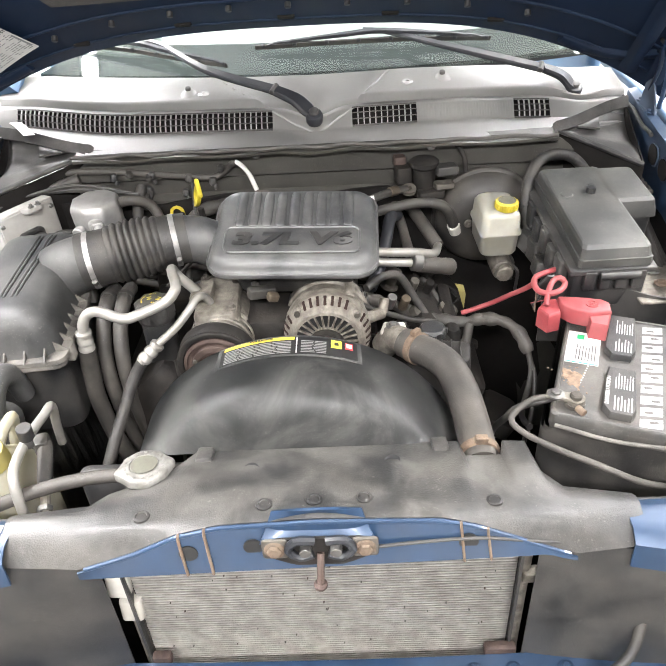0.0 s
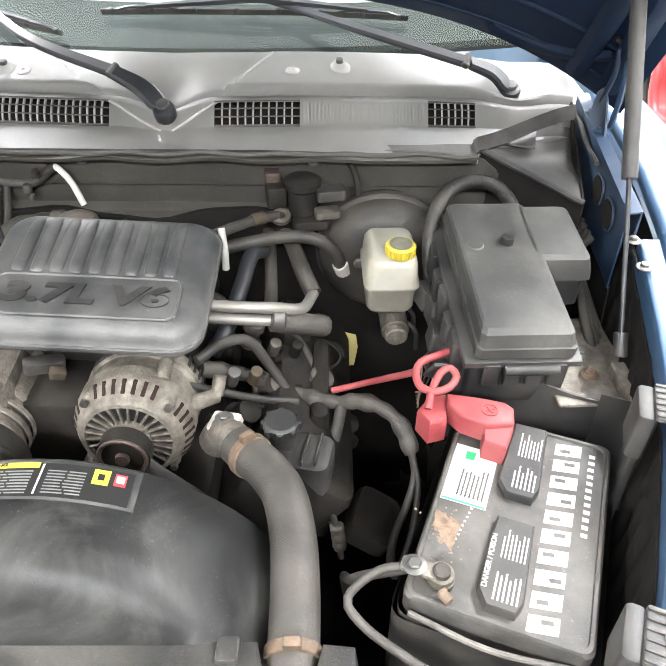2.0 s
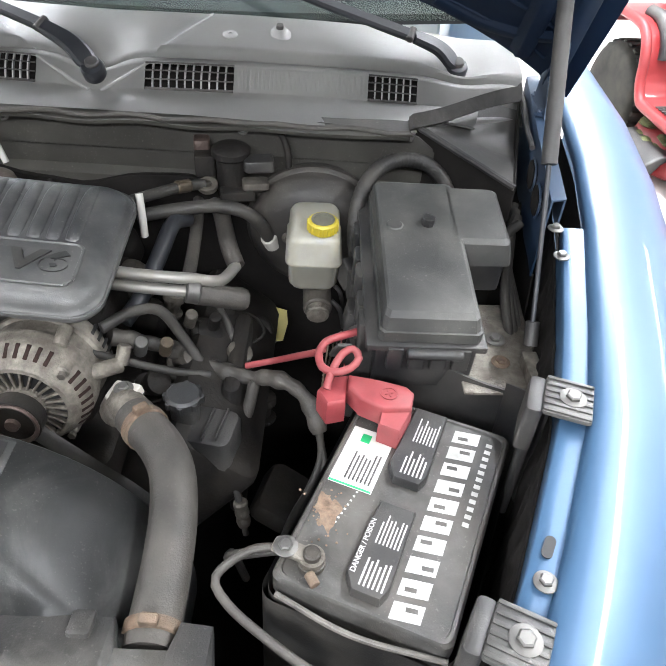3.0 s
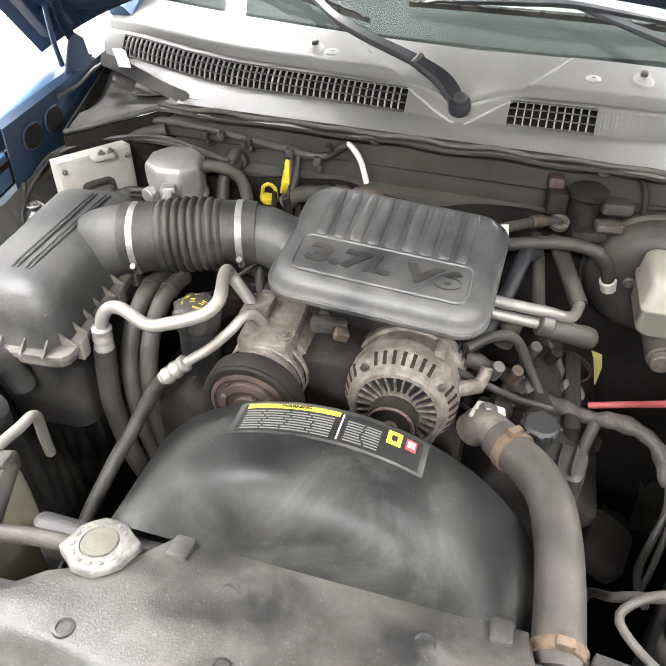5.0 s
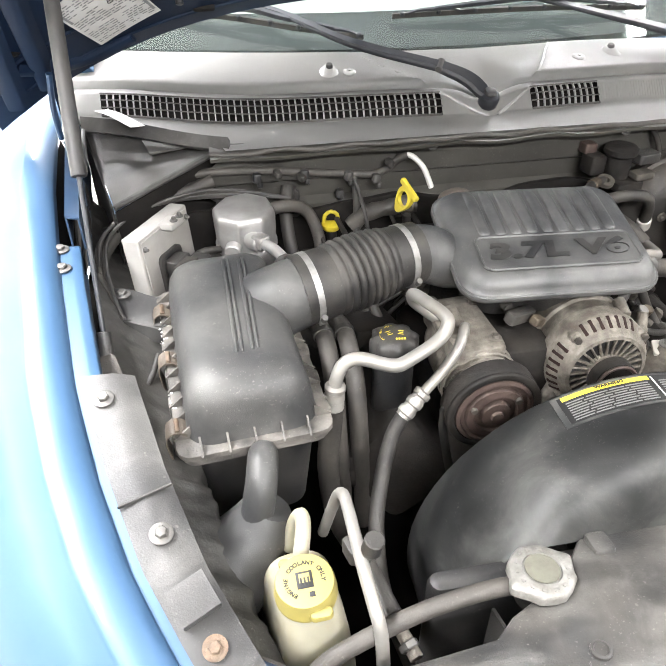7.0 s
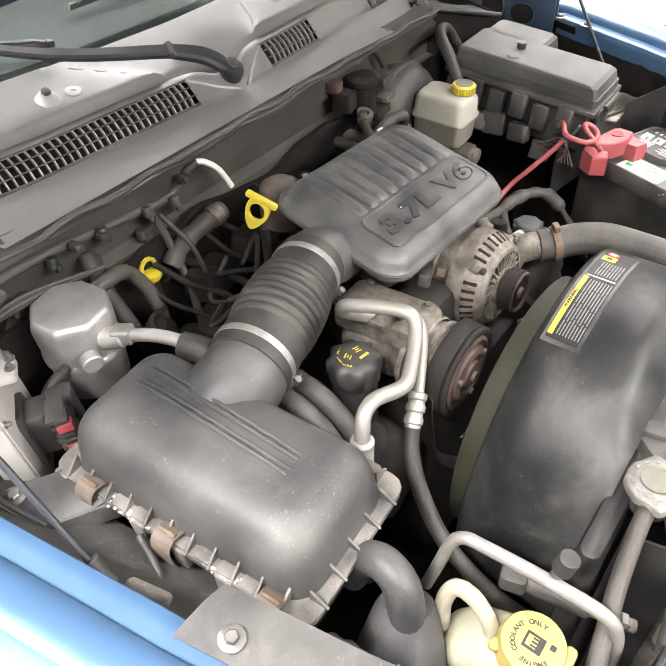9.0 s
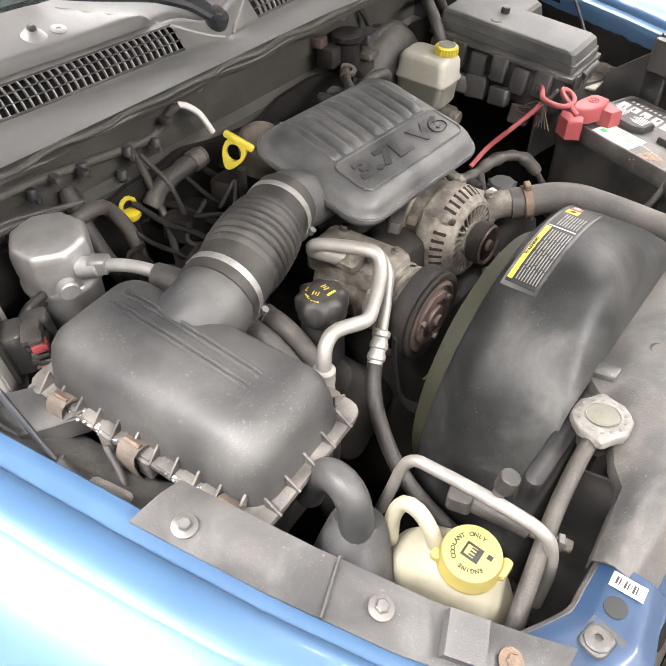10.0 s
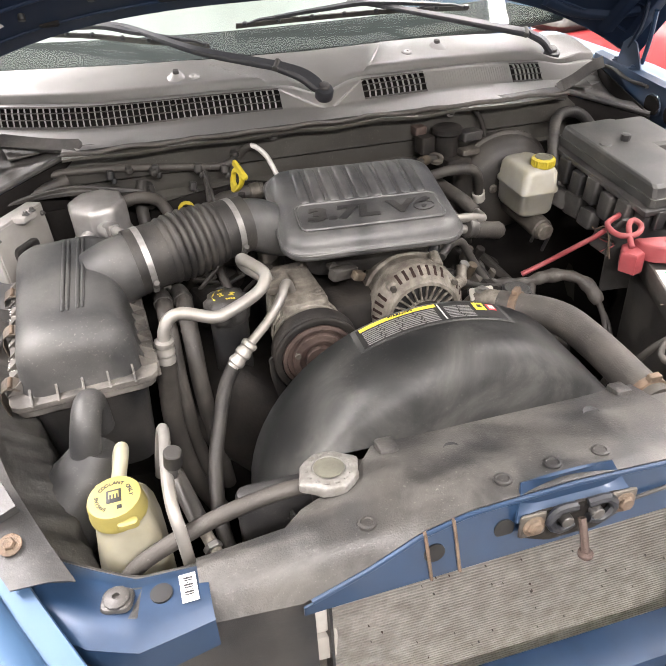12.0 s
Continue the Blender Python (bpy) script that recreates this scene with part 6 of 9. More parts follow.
lathe(bm, [(0.020, 0.016), (0.058, 0.016), (0.060, 0.008), (0.066, 0.009), (0.074, 0.020), (0.082, 0.034), (0.084, 0.042), (0.084, 0.070), (0.079, 0.073), (0.079, 0.098), (0.084, 0.101), (0.084, 0.125), (0.078, 0.135), (0.066, 0.146), (0.05, 0.148)], AX, 48)
part("housing", bm, M_ALU, al, "", 35)
# flat black disc paints the shade between the front fins
bm = bmesh.new()
lathe(bm, [(0.029, 0.0150), (0.0585, 0.0152), (0.0585, 0.0165)], AX, 40)
part("front_recess", bm, M_BLACK, al, "black disc for the shaded recess between the fins")
bm = bmesh.new()
lathe(bm, [(0.018, 0.002), (0.030, 0.004), (0.032, 0.016)], AX, 32)
part("bearing_boss", bm, M_ALU, al)
bm = bmesh.new()
block(bm, pose(0.045, 0, 0.009), 0.032, 0.0034, 0.008, 0.0008)
fin = part("fin", bm, M_ALU)
bm = bmesh.new()
block(bm, pose(0.0785, 0, 0.031, 0, -62, 0) @ pose(0, 0, -0.002), 0.022, 0.0058, 0.004, 0.0008)
slot = part("slot", bm, M_COPPER)
bm = bmesh.new()
block(bm, pose(0.0832, 0, 0.112), 0.003, 0.0062, 0.022, 0.0008)
rear_slot = part("slot", bm, M_BLACK)
for src, angles in ((fin, [360 * k / 26 for k in range(26)]), (slot, [a for c in (90, 0, 180, 270) for a in (c - 30, c - 20, c - 10, c, c + 10, c + 20, c + 30)]), (rear_slot, [9 * k for k in range(40) if k % 10 not in (4, 5)])):
    for k, a in enumerate(angles):
        o2 = src if k == 0 else new(src.name.split(".")[0], src.data)
        o2.parent = al
        o2.matrix_local = AL @ pose(0, 0, 0, 0, 0, a)
for a in (48, 138, 228, 318):
    bm = bmesh.new()
    block(bm, AX @ pose(0, 0, 0.022, 0, 0, a) @ pose(0.077, 0, 0), 0.014, 0.018, 0.052, 0.004)
    part("lug_boss", bm, M_ALU, al)
    bm = bmesh.new()
    rod(bm, AX @ pose(0, 0, 0, 0, 0, a) @ Vector((0.079, 0, 0.014)), AX @ pose(0, 0, 0, 0, 0, a) @ Vector((0.079, 0, 0.021)), 0.006, 6)
    part("bolt", bm, M_GRIME, al)
bm = bmesh.new()
lathe(bm, [(0.030, -0.002), (0.036, -0.001), (0.0365, -0.023), (0.030, -0.024)], AX, 36)
part("belt", bm, M_DARK, al, "black rubber belt")
bm = bmesh.new()
lathe(bm, [(0.034, -0.022), (0.035, -0.026), (0.033, -0.028), (0.029, -0.026), (0.026, -0.016), (0.016, -0.015), (0.015, -0.022), (0.010, -0.024), (0.009, -0.030), (0.003, -0.030)], AX, 32)
part("pulley", bm, M_CORRODED, al, "rusty brown belt pulley")
for p, q, r in (((0.045, 1.10, 1.0), (0.085, 1.135, 0.99), 0.012), ((0.085, 1.135, 0.99), (0.09, 1.15, 1.015), 0.010), ((-0.08, 1.09, 0.94), (-0.10, 1.08, 0.90), 0.014), ((0.02, 1.10, 1.05), (0.022, 1.13, 1.06), 0.010)):
    bm = bmesh.new()
    rod(bm, p, q, r)
    part("lug", bm, M_ALU, al)
# ---- air-conditioning compressor ----
co = thing("ac_compressor", (-0.23, 1.12, 0.9), "grimy aluminium air-conditioning compressor with rusty clutch", "compressor")
CX = aim((-0.228, 1.002, 0.980), (-0.228, 1.2, 0.985))
bm = bmesh.new()
lathe(bm, [(0.048, 0.03), (0.056, 0.036), (0.056, 0.06), (0.052, 0.064), (0.052, 0.10), (0.057, 0.104), (0.057, 0.15), (0.050, 0.19), (0.03, 0.20)], CX, 32)
part("body", bm, M_ALU, co)
bm = bmesh.new()
block(bm, pose(-0.235, 1.135, 1.005, 0, 0, 4), 0.085, 0.15, 0.045, 0.010)
block(bm, pose(-0.262, 1.135, 1.045, 0, -10, 0), 0.045, 0.06, 0.018, 0.005)
part("manifold", bm, M_ALU, co, "square cast manifold")
for k in range(3):
    bm = bmesh.new()
    lathe(bm, [(0.060, 0.040 + 0.018 * k), (0.062, 0.042 + 0.018 * k), (0.062, 0.048 + 0.018 * k), (0.060, 0.050 + 0.018 * k)], CX, 32, False)
    part("casting_ring", bm, M_ALU, co)
for x, y in ((-0.203, 1.085), (-0.203, 1.185), (-0.268, 1.20)):
    hexbolt(co, (x, y, 1.049), 0.006, material=M_GRIME)
bm = bmesh.new()
lathe(bm, [(0.060, 0.032), (0.070, 0.032), (0.0735, 0.030), (0.0735, 0.006), (0.071, 0.004), (0.073, 0.002), (0.073, -0.003), (0.070, -0.005), (0.062, -0.004), (0.060, 0.004)], CX, 56)
part("belt_pulley", bm, M_DARK, co, "black rubber belt round the pulley", 60)
bm = bmesh.new()
lathe(bm, [(0.061, 0.004), (0.060, -0.004), (0.054, -0.006), (0.052, -0.001), (0.046, -0.001), (0.044, -0.008), (0.034, -0.010), (0.032, -0.004), (0.024, -0.004), (0.022, -0.012), (0.010, -0.013), (0.009, -0.018), (0.003, -0.018)], CX, 40)
part("clutch_plate", bm, M_CORRODED, co, "rusty brown clutch plate", 40)
for k in range(3):
    a = 2 * math.pi * k / 3 + 0.4
    bm = bmesh.new()
    rod(bm, CX @ Vector((0.039 * math.cos(a), 0.039 * math.sin(a), -0.014)), CX @ Vector((0.039 * math.cos(a), 0.039 * math.sin(a), -0.006)), 0.005)
    part("rivet", bm, M_GRIME, co)
bm = bmesh.new()
block(bm, pose(-0.150, 1.125, 1.045, 6, 10, 25), 0.055, 0.022, 0.022, 0.004)
part("clutch_connector", bm, M_RUBBER, co, "grimy wiring connector")
bm = bmesh.new()
block(bm, pose(-0.128, 1.110, 1.046, 10, 20, 25), 0.022, 0.018, 0.016, 0.003)
part("clip", bm, M_BRASS, co)
bm = bmesh.new()
tube(bm, [(-0.160, 1.14, 1.06), (-0.17, 1.19, 1.06), (-0.20, 1.24, 1.03)], 0.009, 8)
part("loom", bm, M_RUBBER, co)
# serpentine belt
bm = bmesh.new()
tube(bm, [(-0.301, 1.018, 0.985), (-0.296, 1.018, 0.93), (-0.26, 1.018, 0.80), (-0.17, 1.018, 0.68)], 0.012, 8, squash=0.25)
tagged(part("drive_belt", bm, M_RUBBER, None), "black ribbed drive belt below the compressor", "belt")
bm = bmesh.new()
tube(bm, [(0.0, 1.022, 0.965), (0.06, 1.022, 0.90), (0.13, 1.022, 0.82), (0.17, 1.022, 0.72)], 0.011, 8, squash=0.25)
tagged(part("drive_belt", bm, M_RUBBER, None), "black ribbed drive belt below the alternator", "belt")

# ---- AC lines ----
la = thing("ac_suction_line", (-0.40, 1.05, 1.0), "bent aluminium air-conditioning pipe ending in rubber hose", "pipe")
bm = bmesh.new()
tube(bm, [(-0.268, 1.135, 1.052), (-0.29, 1.148, 1.065), (-0.312, 1.158, 1.082), (-0.318, 1.152, 1.100), (-0.312, 1.125, 1.109), (-0.295, 1.075, 1.113), (-0.294, 1.055, 1.108), (-0.312, 1.040, 1.094), (-0.360, 1.018, 1.083), (-0.385, 1.012, 1.082), (-0.428, 1.024, 1.091), (-0.450, 1.024, 1.086), (-0.461, 1.020, 1.068), (-0.465, 1.018, 1.040)], 0.0098, 14, 0.005)
part("pipe", bm, M_ALU_PIPE, la)
ferrule(la, (-0.464, 1.018, 1.055), (-0.467, 1.018, 1.008), 0.0135)
bm = bmesh.new()
tube(bm, [(-0.467, 1.018, 1.015), (-0.472, 1.018, 0.96), (-0.475, 1.02, 0.88), (-0.46, 1.03, 0.75), (-0.42, 1.05, 0.62)], 0.0165, 14)
part("rubber_hose", bm, M_HOSE, la, "dusty black rubber hose")
lb = thing("ac_discharge_line", (-0.36, 1.0, 0.9), "thin aluminium air-conditioning pipe into a long black hose", "pipe")
bm = bmesh.new()
tube(bm, [(-0.245, 1.105, 1.05), (-0.252, 1.092, 1.072), (-0.262, 1.072, 1.080), (-0.274, 1.052, 1.068), (-0.300, 1.036, 1.042), (-0.335, 1.018, 1.018)], 0.0078, 12, 0.005)
part("pipe", bm, M_ALU_PIPE, lb)
ferrule(lb, (-0.332, 1.020, 1.020), (-0.368, 1.006, 0.988), 0.012)
bm = bmesh.new()
tube(bm, [(-0.364, 1.008, 0.992), (-0.385, 0.995, 0.96), (-0.405, 0.965, 0.915), (-0.425, 0.91, 0.865), (-0.43, 0.83, 0.82), (-0.41, 0.76, 0.77), (-0.39, 0.73, 0.7)], 0.0115, 12)
part("rubber_hose", bm, M_RUBBER, lb, "long black rubber hose")

for x in (-0.457, -0.424):
    h = thing("heater_hose", (x, 1.1, 0.9), "dusty brown-black heater hose dropping beside the engine", "hose", "heater hoses")
    bm = bmesh.new()
    tube(bm, [(x - 0.005, 1.21, 1.028), (x, 1.165, 1.040), (x + 0.001, 1.12, 1.035), (x + 0.002, 1.075, 1.00), (x + 0.003, 1.05, 0.93), (x + 0.01, 1.05, 0.82), (x + 0.02, 1.07, 0.68)], 0.0145, 14)
    part("hose", bm, M_HOSE, h)
    bm = bmesh.new()
    lathe(bm, [(0.0145, 0), (0.0165, 0.001), (0.0165, 0.010), (0.0145, 0.011)], aim((x, 1.16, 1.041), (x, 1.14, 1.039)), 20, False)
    part("sleeve", bm, M_RUBBER, h)

# ---- oil filler ----
oc = thing("oil_filler", (-0.355, 1.11, 0.86), "black oil filler neck with a lobed cap", "oil filler")
bm = bmesh.new()


def lobed(r, z, d=0.0032, n=8, seg=48):
    return [Vector((-0.355 + (r + d * math.cos(n * 2 * math.pi * k / seg)) * math.cos(2 * math.pi * k / seg), 1.110 + (r + d * math.cos(n * 2 * math.pi * k / seg)) * math.sin(2 * math.pi * k / seg), z)) for k in range(seg)]


loft(bm, [lobed(0.034, 1.018, 0), lobed(0.036, 1.02, 0), lobed(0.036, 1.028, 0), lobed(0.036, 1.032), lobed(0.036, 1.052), lobed(0.030, 1.058, 0.002), lobed(0.020, 1.060, 0.001)])
part("cap", bm, M_PLASTIC, oc, "", 50)
for k, ch in enumerate("ENGINE OIL"):
    if ch != " ":
        a = 205 - 13 * k
        text_on(oc, ch, pose(-0.355 + 0.021 * math.cos(radians(a)), 1.110 + 0.021 * math.sin(radians(a)), 1.0594, 0, 0, a - 90), 0.0062, M_LABEL_Y, "letter", 0.0004, 0.0001)
for dx, dy, a in ((-0.008, 0.004, 15), (0.010, 0.002, -20)):
    m = pose(-0.355 + dx, 1.110 + dy, 1.0602, 0, 0, a)
    for k in range(3):
        bm = bmesh.new()
        block(bm, m @ pose(0, -0.004 + 0.004 * k, 0), 0.009 - 0.003 * (k % 2), 0.0014, 0.0005, 0.0002)
        part("symbol", bm, M_LABEL_Y, oc, "yellow printed symbol")
for k in range(4):
    bm = bmesh.new()
    block(bm, pose(-0.355 + 0.004 * k, 1.098 - 0.0006 * k, 1.0602), 0.0028, 0.0045, 0.0004, 0.0001)
    part("print_bar", bm, M_LABEL_Y, oc)
bm = bmesh.new()
rod(bm, (-0.355, 1.11, 0.86), (-0.355, 1.11, 1.02), 0.032, 20)
rod(bm, (-0.355, 1.11, 0.86), (-0.31, 1.16, 0.76), 0.03, 20)
part("neck", bm, M_PLASTIC, oc)

# ---- accumulator can, module and looms in the rear corner ----
dr = thing("ac_accumulator", (-0.552, 1.445, 1.0), "bare aluminium air-conditioning accumulator can with fittings", "accumulator")
bm = bmesh.new()
DM = pose(-0.552, 1.447, 1.127, 3, -2, 10)


def can_ring(r, z, eight):
    """Round below, eight-sided with soft corners above."""
    pts = []
    for k in range(64):
        a = 2 * math.pi * k / 64
        flat = math.cos(math.pi / 8) / math.cos((a + math.pi / 8) % (math.pi / 4) - math.pi / 8)
        q = r * (1 + (max(flat, 0.935) * 1.035 - 1) * eight)
        pts.append(DM @ Vector((q * math.cos(a), q * math.sin(a), z)))
    return pts


loft(bm, [can_ring(r, z, e) for r, z, e in ((0.052, -0.14, 0), (0.054, -0.082, 0), (0.0575, -0.079, 0), (0.0575, -0.071, 0), (0.0545, -0.068, 0), (0.0550, -0.055, 0.3), (0.0555, -0.040, 0.8), (0.0555, -0.014, 1), (0.0540, -0.006, 1), (0.0505, -0.001, 1), (0.046, 0.0005, 1))])
part("can", bm, M_CAN, dr, "bare aluminium can", 45)
bm = bmesh.new()
rod(bm, (-0.545, 1.40, 1.085), (-0.528, 1.372, 1.09), 0.016, 16)
rod(bm, (-0.575, 1.395, 1.075), (-0.580, 1.378, 1.073), 0.015, 16)
part("port", bm, M_CAN, dr)
bm = bmesh.new()
block(bm, aim((-0.535, 1.385, 1.092), (-0.51, 1.335, 1.1)), 0.024, 0.024, 0.030, 0.003)
part("coupling", bm, M_CHROME, dr)
bm = bmesh.new()
tube(bm, [(-0.525, 1.365, 1.094), (-0.51, 1.33, 1.100), (-0.497, 1.29, 1.100), (-0.485, 1.25, 1.085), (-0.47, 1.20, 1.04)], 0.0095, 12)
part("pipe", bm, M_CAN, dr)
line("foam_hose", [(-0.50, 1.285, 1.098), (-0.487, 1.25, 1.092), (-0.475, 1.215, 1.06)], 0.019, M_RUBBER, "black foam sleeve behind the filter box", "hose")

pc = thing("control_module", (-0.71, 1.43, 1.0), "grey engine control module with finned case", "control module")
PM = pose(-0.700, 1.404, 1.028, -4, 0, 58)
bm = bmesh.new()
block(bm, PM @ pose(0, 0, -0.075), 0.150, 0.034, 0.180, 0.0025)
part("case", bm, M_MODULE, pc)
bm = bmesh.new()
block(bm, PM @ pose(0, -0.0175, -0.070), 0.138, 0.003, 0.170, 0.002)
part("face_plate", bm, M_MODULE, pc)
for dx in (-0.064, 0.064):
    hexbolt(pc, PM @ Vector((dx, -0.0192, 0.086)), 0.003, tuple((PM.to_3x3() @ Vector((0, -1, 0)))))
bm = bmesh.new()
loft(bm, [rr(0.030 + d, 0.044 + d, 0.012, z, 5, m=PM @ pose(-0.006, -0.019, 0.010, 90, 0, 0)) for z, d in ((-0.001, 0.002), (0.006, 0.002), (0.007, 0.0), (0.007, -0.006), (0.002, -0.007))])
part("connector_frame", bm, M_PLASTIC, pc, "black connector frame")
bm = bmesh.new()
block(bm, PM @ pose(0.010, -0.026, 0.094), 0.040, 0.030, 0.013, 0.003)
part("mount_tab", bm, M_MODULE, pc)
for dx in (0.0, 0.018):
    hexbolt(pc, PM @ Vector((dx + 0.006, -0.036, 0.1075)), 0.004)
cn = thing("module_connector", tuple(PM @ Vector((-0.006, -0.05, -0.03))), "dusty black module connector with a red locking tab", "connector")
bm = bmesh.new()
block(bm, PM @ pose(-0.006, -0.036, -0.026), 0.044, 0.030, 0.070, 0.004)
part("shell", bm, M_PLASTIC, cn)
bm = bmesh.new()
block(bm, PM @ pose(0.016, -0.066, -0.022), 0.030, 0.034, 0.060, 0.004)
part("hood_cover", bm, M_BAND, cn, "dusty grey cable hood")
for k in range(8):
    bm = bmesh.new()
    block(bm, PM @ pose(-0.020 + 0.002 * (k % 2), -0.062 - 0.002 * (k % 3), 0.036 - 0.0125 * k), 0.044, 0.024, 0.0085, 0.0015)
    block(bm, PM @ pose(-0.034, -0.068, 0.037 - 0.0125 * k), 0.024, 0.018, 0.0065, 0.001)
    part("terminal_row", bm, M_BAND if k % 2 else M_HOSE, cn, "dusty terminal row")
for k in (1, 4, 6):
    bm = bmesh.new()
    block(bm, PM @ pose(-0.040, -0.070, 0.036 - 0.0125 * k), 0.016, 0.020, 0.012, 0.001)
    part("lock_tab", bm, M_RED, cn, "red locking tab")
for k in range(4):
    line("module_wire", [(-0.668 + 0.006 * k, 1.392, 1.045 - 0.008 * k), (-0.635 + 0.006 * k, 1.405, 1.065 - 0.01 * k), (-0.60, 1.42 + 0.01 * k, 1.06 - 0.02 * k)], 0.007, M_RUBBER, "black taped wire from the module connector", "wire", "module wires")
line("fender_loom", [(-0.60, 1.518, 1.150), (-0.70, 1.492, 1.125), (-0.782, 1.43, 1.095), (-0.812, 1.34, 1.065), (-0.81, 1.22, 1.03), (-0.785, 1.10, 1.03), (-0.75, 1.0, 1.02)], ridged(0.012, 0.008, 0.0008), M_RUBBER, "black loom along the inner fender", "wiring loom", "", 10, 0.004)
for k in range(3):
    line("fender_wire", [(-0.80, 1.36 - 0.02 * k, 1.09), (-0.79 + 0.01 * k, 1.25, 1.05), (-0.775, 1.12, 1.04 + 0.01 * k), (-0.755, 1.03, 1.06), (-0.74, 0.97, 1.05 - 0.02 * k)], 0.005, M_RUBBER, "loose black wire beside the fender", "wire", "fender wires")
bm = bmesh.new()
block(bm, pose(-0.765, 1.065, 1.075, 20, 0, 20), 0.03, 0.05, 0.025, 0.005)
tagged(part("wire_clip", bm, M_HOSE, None), "dusty brown wire clip on the inner fender", "clip")
bb = thing("filter_box_bracket", (-0.74, 1.26, 1.04), "dusty grey bracket between filter box and fender", "bracket")
bm = bmesh.new()
sheet(bm, lambda u, v: (-0.80 + 0.105 * u, 1.315 - 0.03 * u - (0.05 + 0.03 * u) * v, 1.058 + 0.008 * math.sin(u * 5 + v * 2) - 0.012 * v), steps(0, 1, 10), steps(0, 1, 5), 0.004)
part("arm", bm, M_BAND, bb, "", 50)
bm = bmesh.new()
sheet(bm, lambda u, v: (-0.80 + 0.105 * u, 1.265 - 0.06 * u, 1.048 - 0.028 * v), steps(0, 1, 6), steps(0, 1, 3), 0.004)
part("front_fold", bm, M_BAND, bb)
hexbolt(bb, (-0.765, 1.290, 1.066), 0.008)
# firewall looms and small parts
line("firewall_loom", [(-0.78, 1.50, 1.10), (-0.66, 1.525, 1.155), (-0.555, 1.53, 1.16), (-0.43, 1.53, 1.148), (-0.35, 1.53, 1.138), (-0.29, 1.53, 1.133), (-0.262, 1.528, 1.145), (-0.24, 1.522, 1.165), (-0.227, 1.516, 1.171)], 0.008, M_HOSE, "dusty black loom clipped along the firewall", "wiring loom")
line("white_strap", [(-0.232, 1.519, 1.172), (-0.22, 1.510, 1.170), (-0.200, 1.500, 1.150), (-0.184, 1.491, 1.112)], lambda u, s: 0.0055, M_PAPER, "loose white plastic strap on the firewall", "strap")
line("white_strap", [(0.076, 1.362, 1.140), (0.080, 1.350, 1.110), (0.079, 1.352, 1.070)], 0.006, M_PAPER, "white plastic strap behind the engine cover", "strap")
for x, y, z in ((-0.43, 1.525, 1.15), (-0.345, 1.525, 1.14), (-0.29, 1.525, 1.13), (-0.52, 1.525, 1.15), (-0.60, 1.53, 1.12), (-0.36, 1.535, 1.10)):
    bm = bmesh.new()
    block(bm, pose(x, y - 0.008, z - 0.012, 0, 8, 12), 0.016, 0.016, 0.020, 0.004)
    block(bm, pose(x + 0.006, y - 0.010, z - 0.022, 0, 8, 30), 0.010, 0.010, 0.014, 0.003)
    tagged(part("loom_clip", bm, M_PLASTIC, None), "black plastic loom clip on the firewall", "clip", "loom clips")
for x in (-0.57, -0.455):
    bm = bmesh.new()
    rod(bm, (x, 1.545, 1.10), (x, 1.525, 1.10), 0.018, 16)
    rod(bm, (x, 1.53, 1.10), (x + 0.005, 1.49, 1.08), 0.009)
    tagged(part("grommet", bm, M_RUBBER, None), "black rubber grommet in the firewall", "grommet", "grommets")
line("firewall_hose", [(-0.46, 1.53, 1.12), (-0.47, 1.49, 1.08), (-0.465, 1.46, 1.02), (-0.45, 1.43, 0.95)], 0.013, M_RUBBER, "black hose dropping from the firewall", "hose")
line("firewall_wire", [(-0.33, 1.53, 1.13), (-0.33, 1.50, 1.08), (-0.34, 1.46, 1.02), (-0.36, 1.42, 0.96)], 0.007, M_RUBBER, "black wire dropping from the firewall", "wire")
for k in range(7):
    x = -0.42 + 0.05 * k
    line("rear_wire", [(x, 1.50, 1.08 - 0.02 * (k % 3)), (x + 0.02, 1.44, 1.03), (x + 0.05, 1.40, 1.0 + 0.01 * (k % 2)), (x + 0.07, 1.34, 0.97)], 0.004 + 0.0015 * (k % 3), M_DARK, "grimy wire behind the engine", "wire", "rear wires")
for x, y, z, a, b, c in ((-0.30, 1.45, 0.98, 0.10, 0.06, 0.05), (-0.20, 1.44, 1.0, 0.08, 0.06, 0.05), (-0.40, 1.40, 0.92, 0.07, 0.08, 0.05), (-0.08, 1.45, 1.02, 0.12, 0.05, 0.06), (-0.36, 1.30, 0.90, 0.10, 0.09, 0.06)):
    bm = bmesh.new()
    block(bm, pose(x, y, z, 0, 10, 15), a, b, c, 0.008)
    tagged(part("rear_engine_part", bm, M_DARK, None), "dark grimy casting behind the engine", "engine part", "rear engine parts")
rng = random.Random(11)
for k in range(14):
    x, y, z = rng.uniform(-0.46, -0.05), rng.uniform(1.36, 1.50), rng.uniform(0.93, 1.04)
    line("rear_wire", [(x, y, z), (x + rng.uniform(-0.06, 0.06), y + rng.uniform(-0.05, 0.03), z + rng.uniform(-0.02, 0.03)), (x + rng.uniform(-0.10, 0.10), y + rng.uniform(-0.08, 0.02), z - rng.uniform(0, 0.05)), (x + rng.uniform(-0.14, 0.14), y - 0.08, z - 0.08)], rng.choice((0.004, 0.006, 0.009)), rng.choice((M_RUBBER, M_DARK, M_DARK, M_HOSE)), "grimy wire behind the engine", "wire", "rear wires")
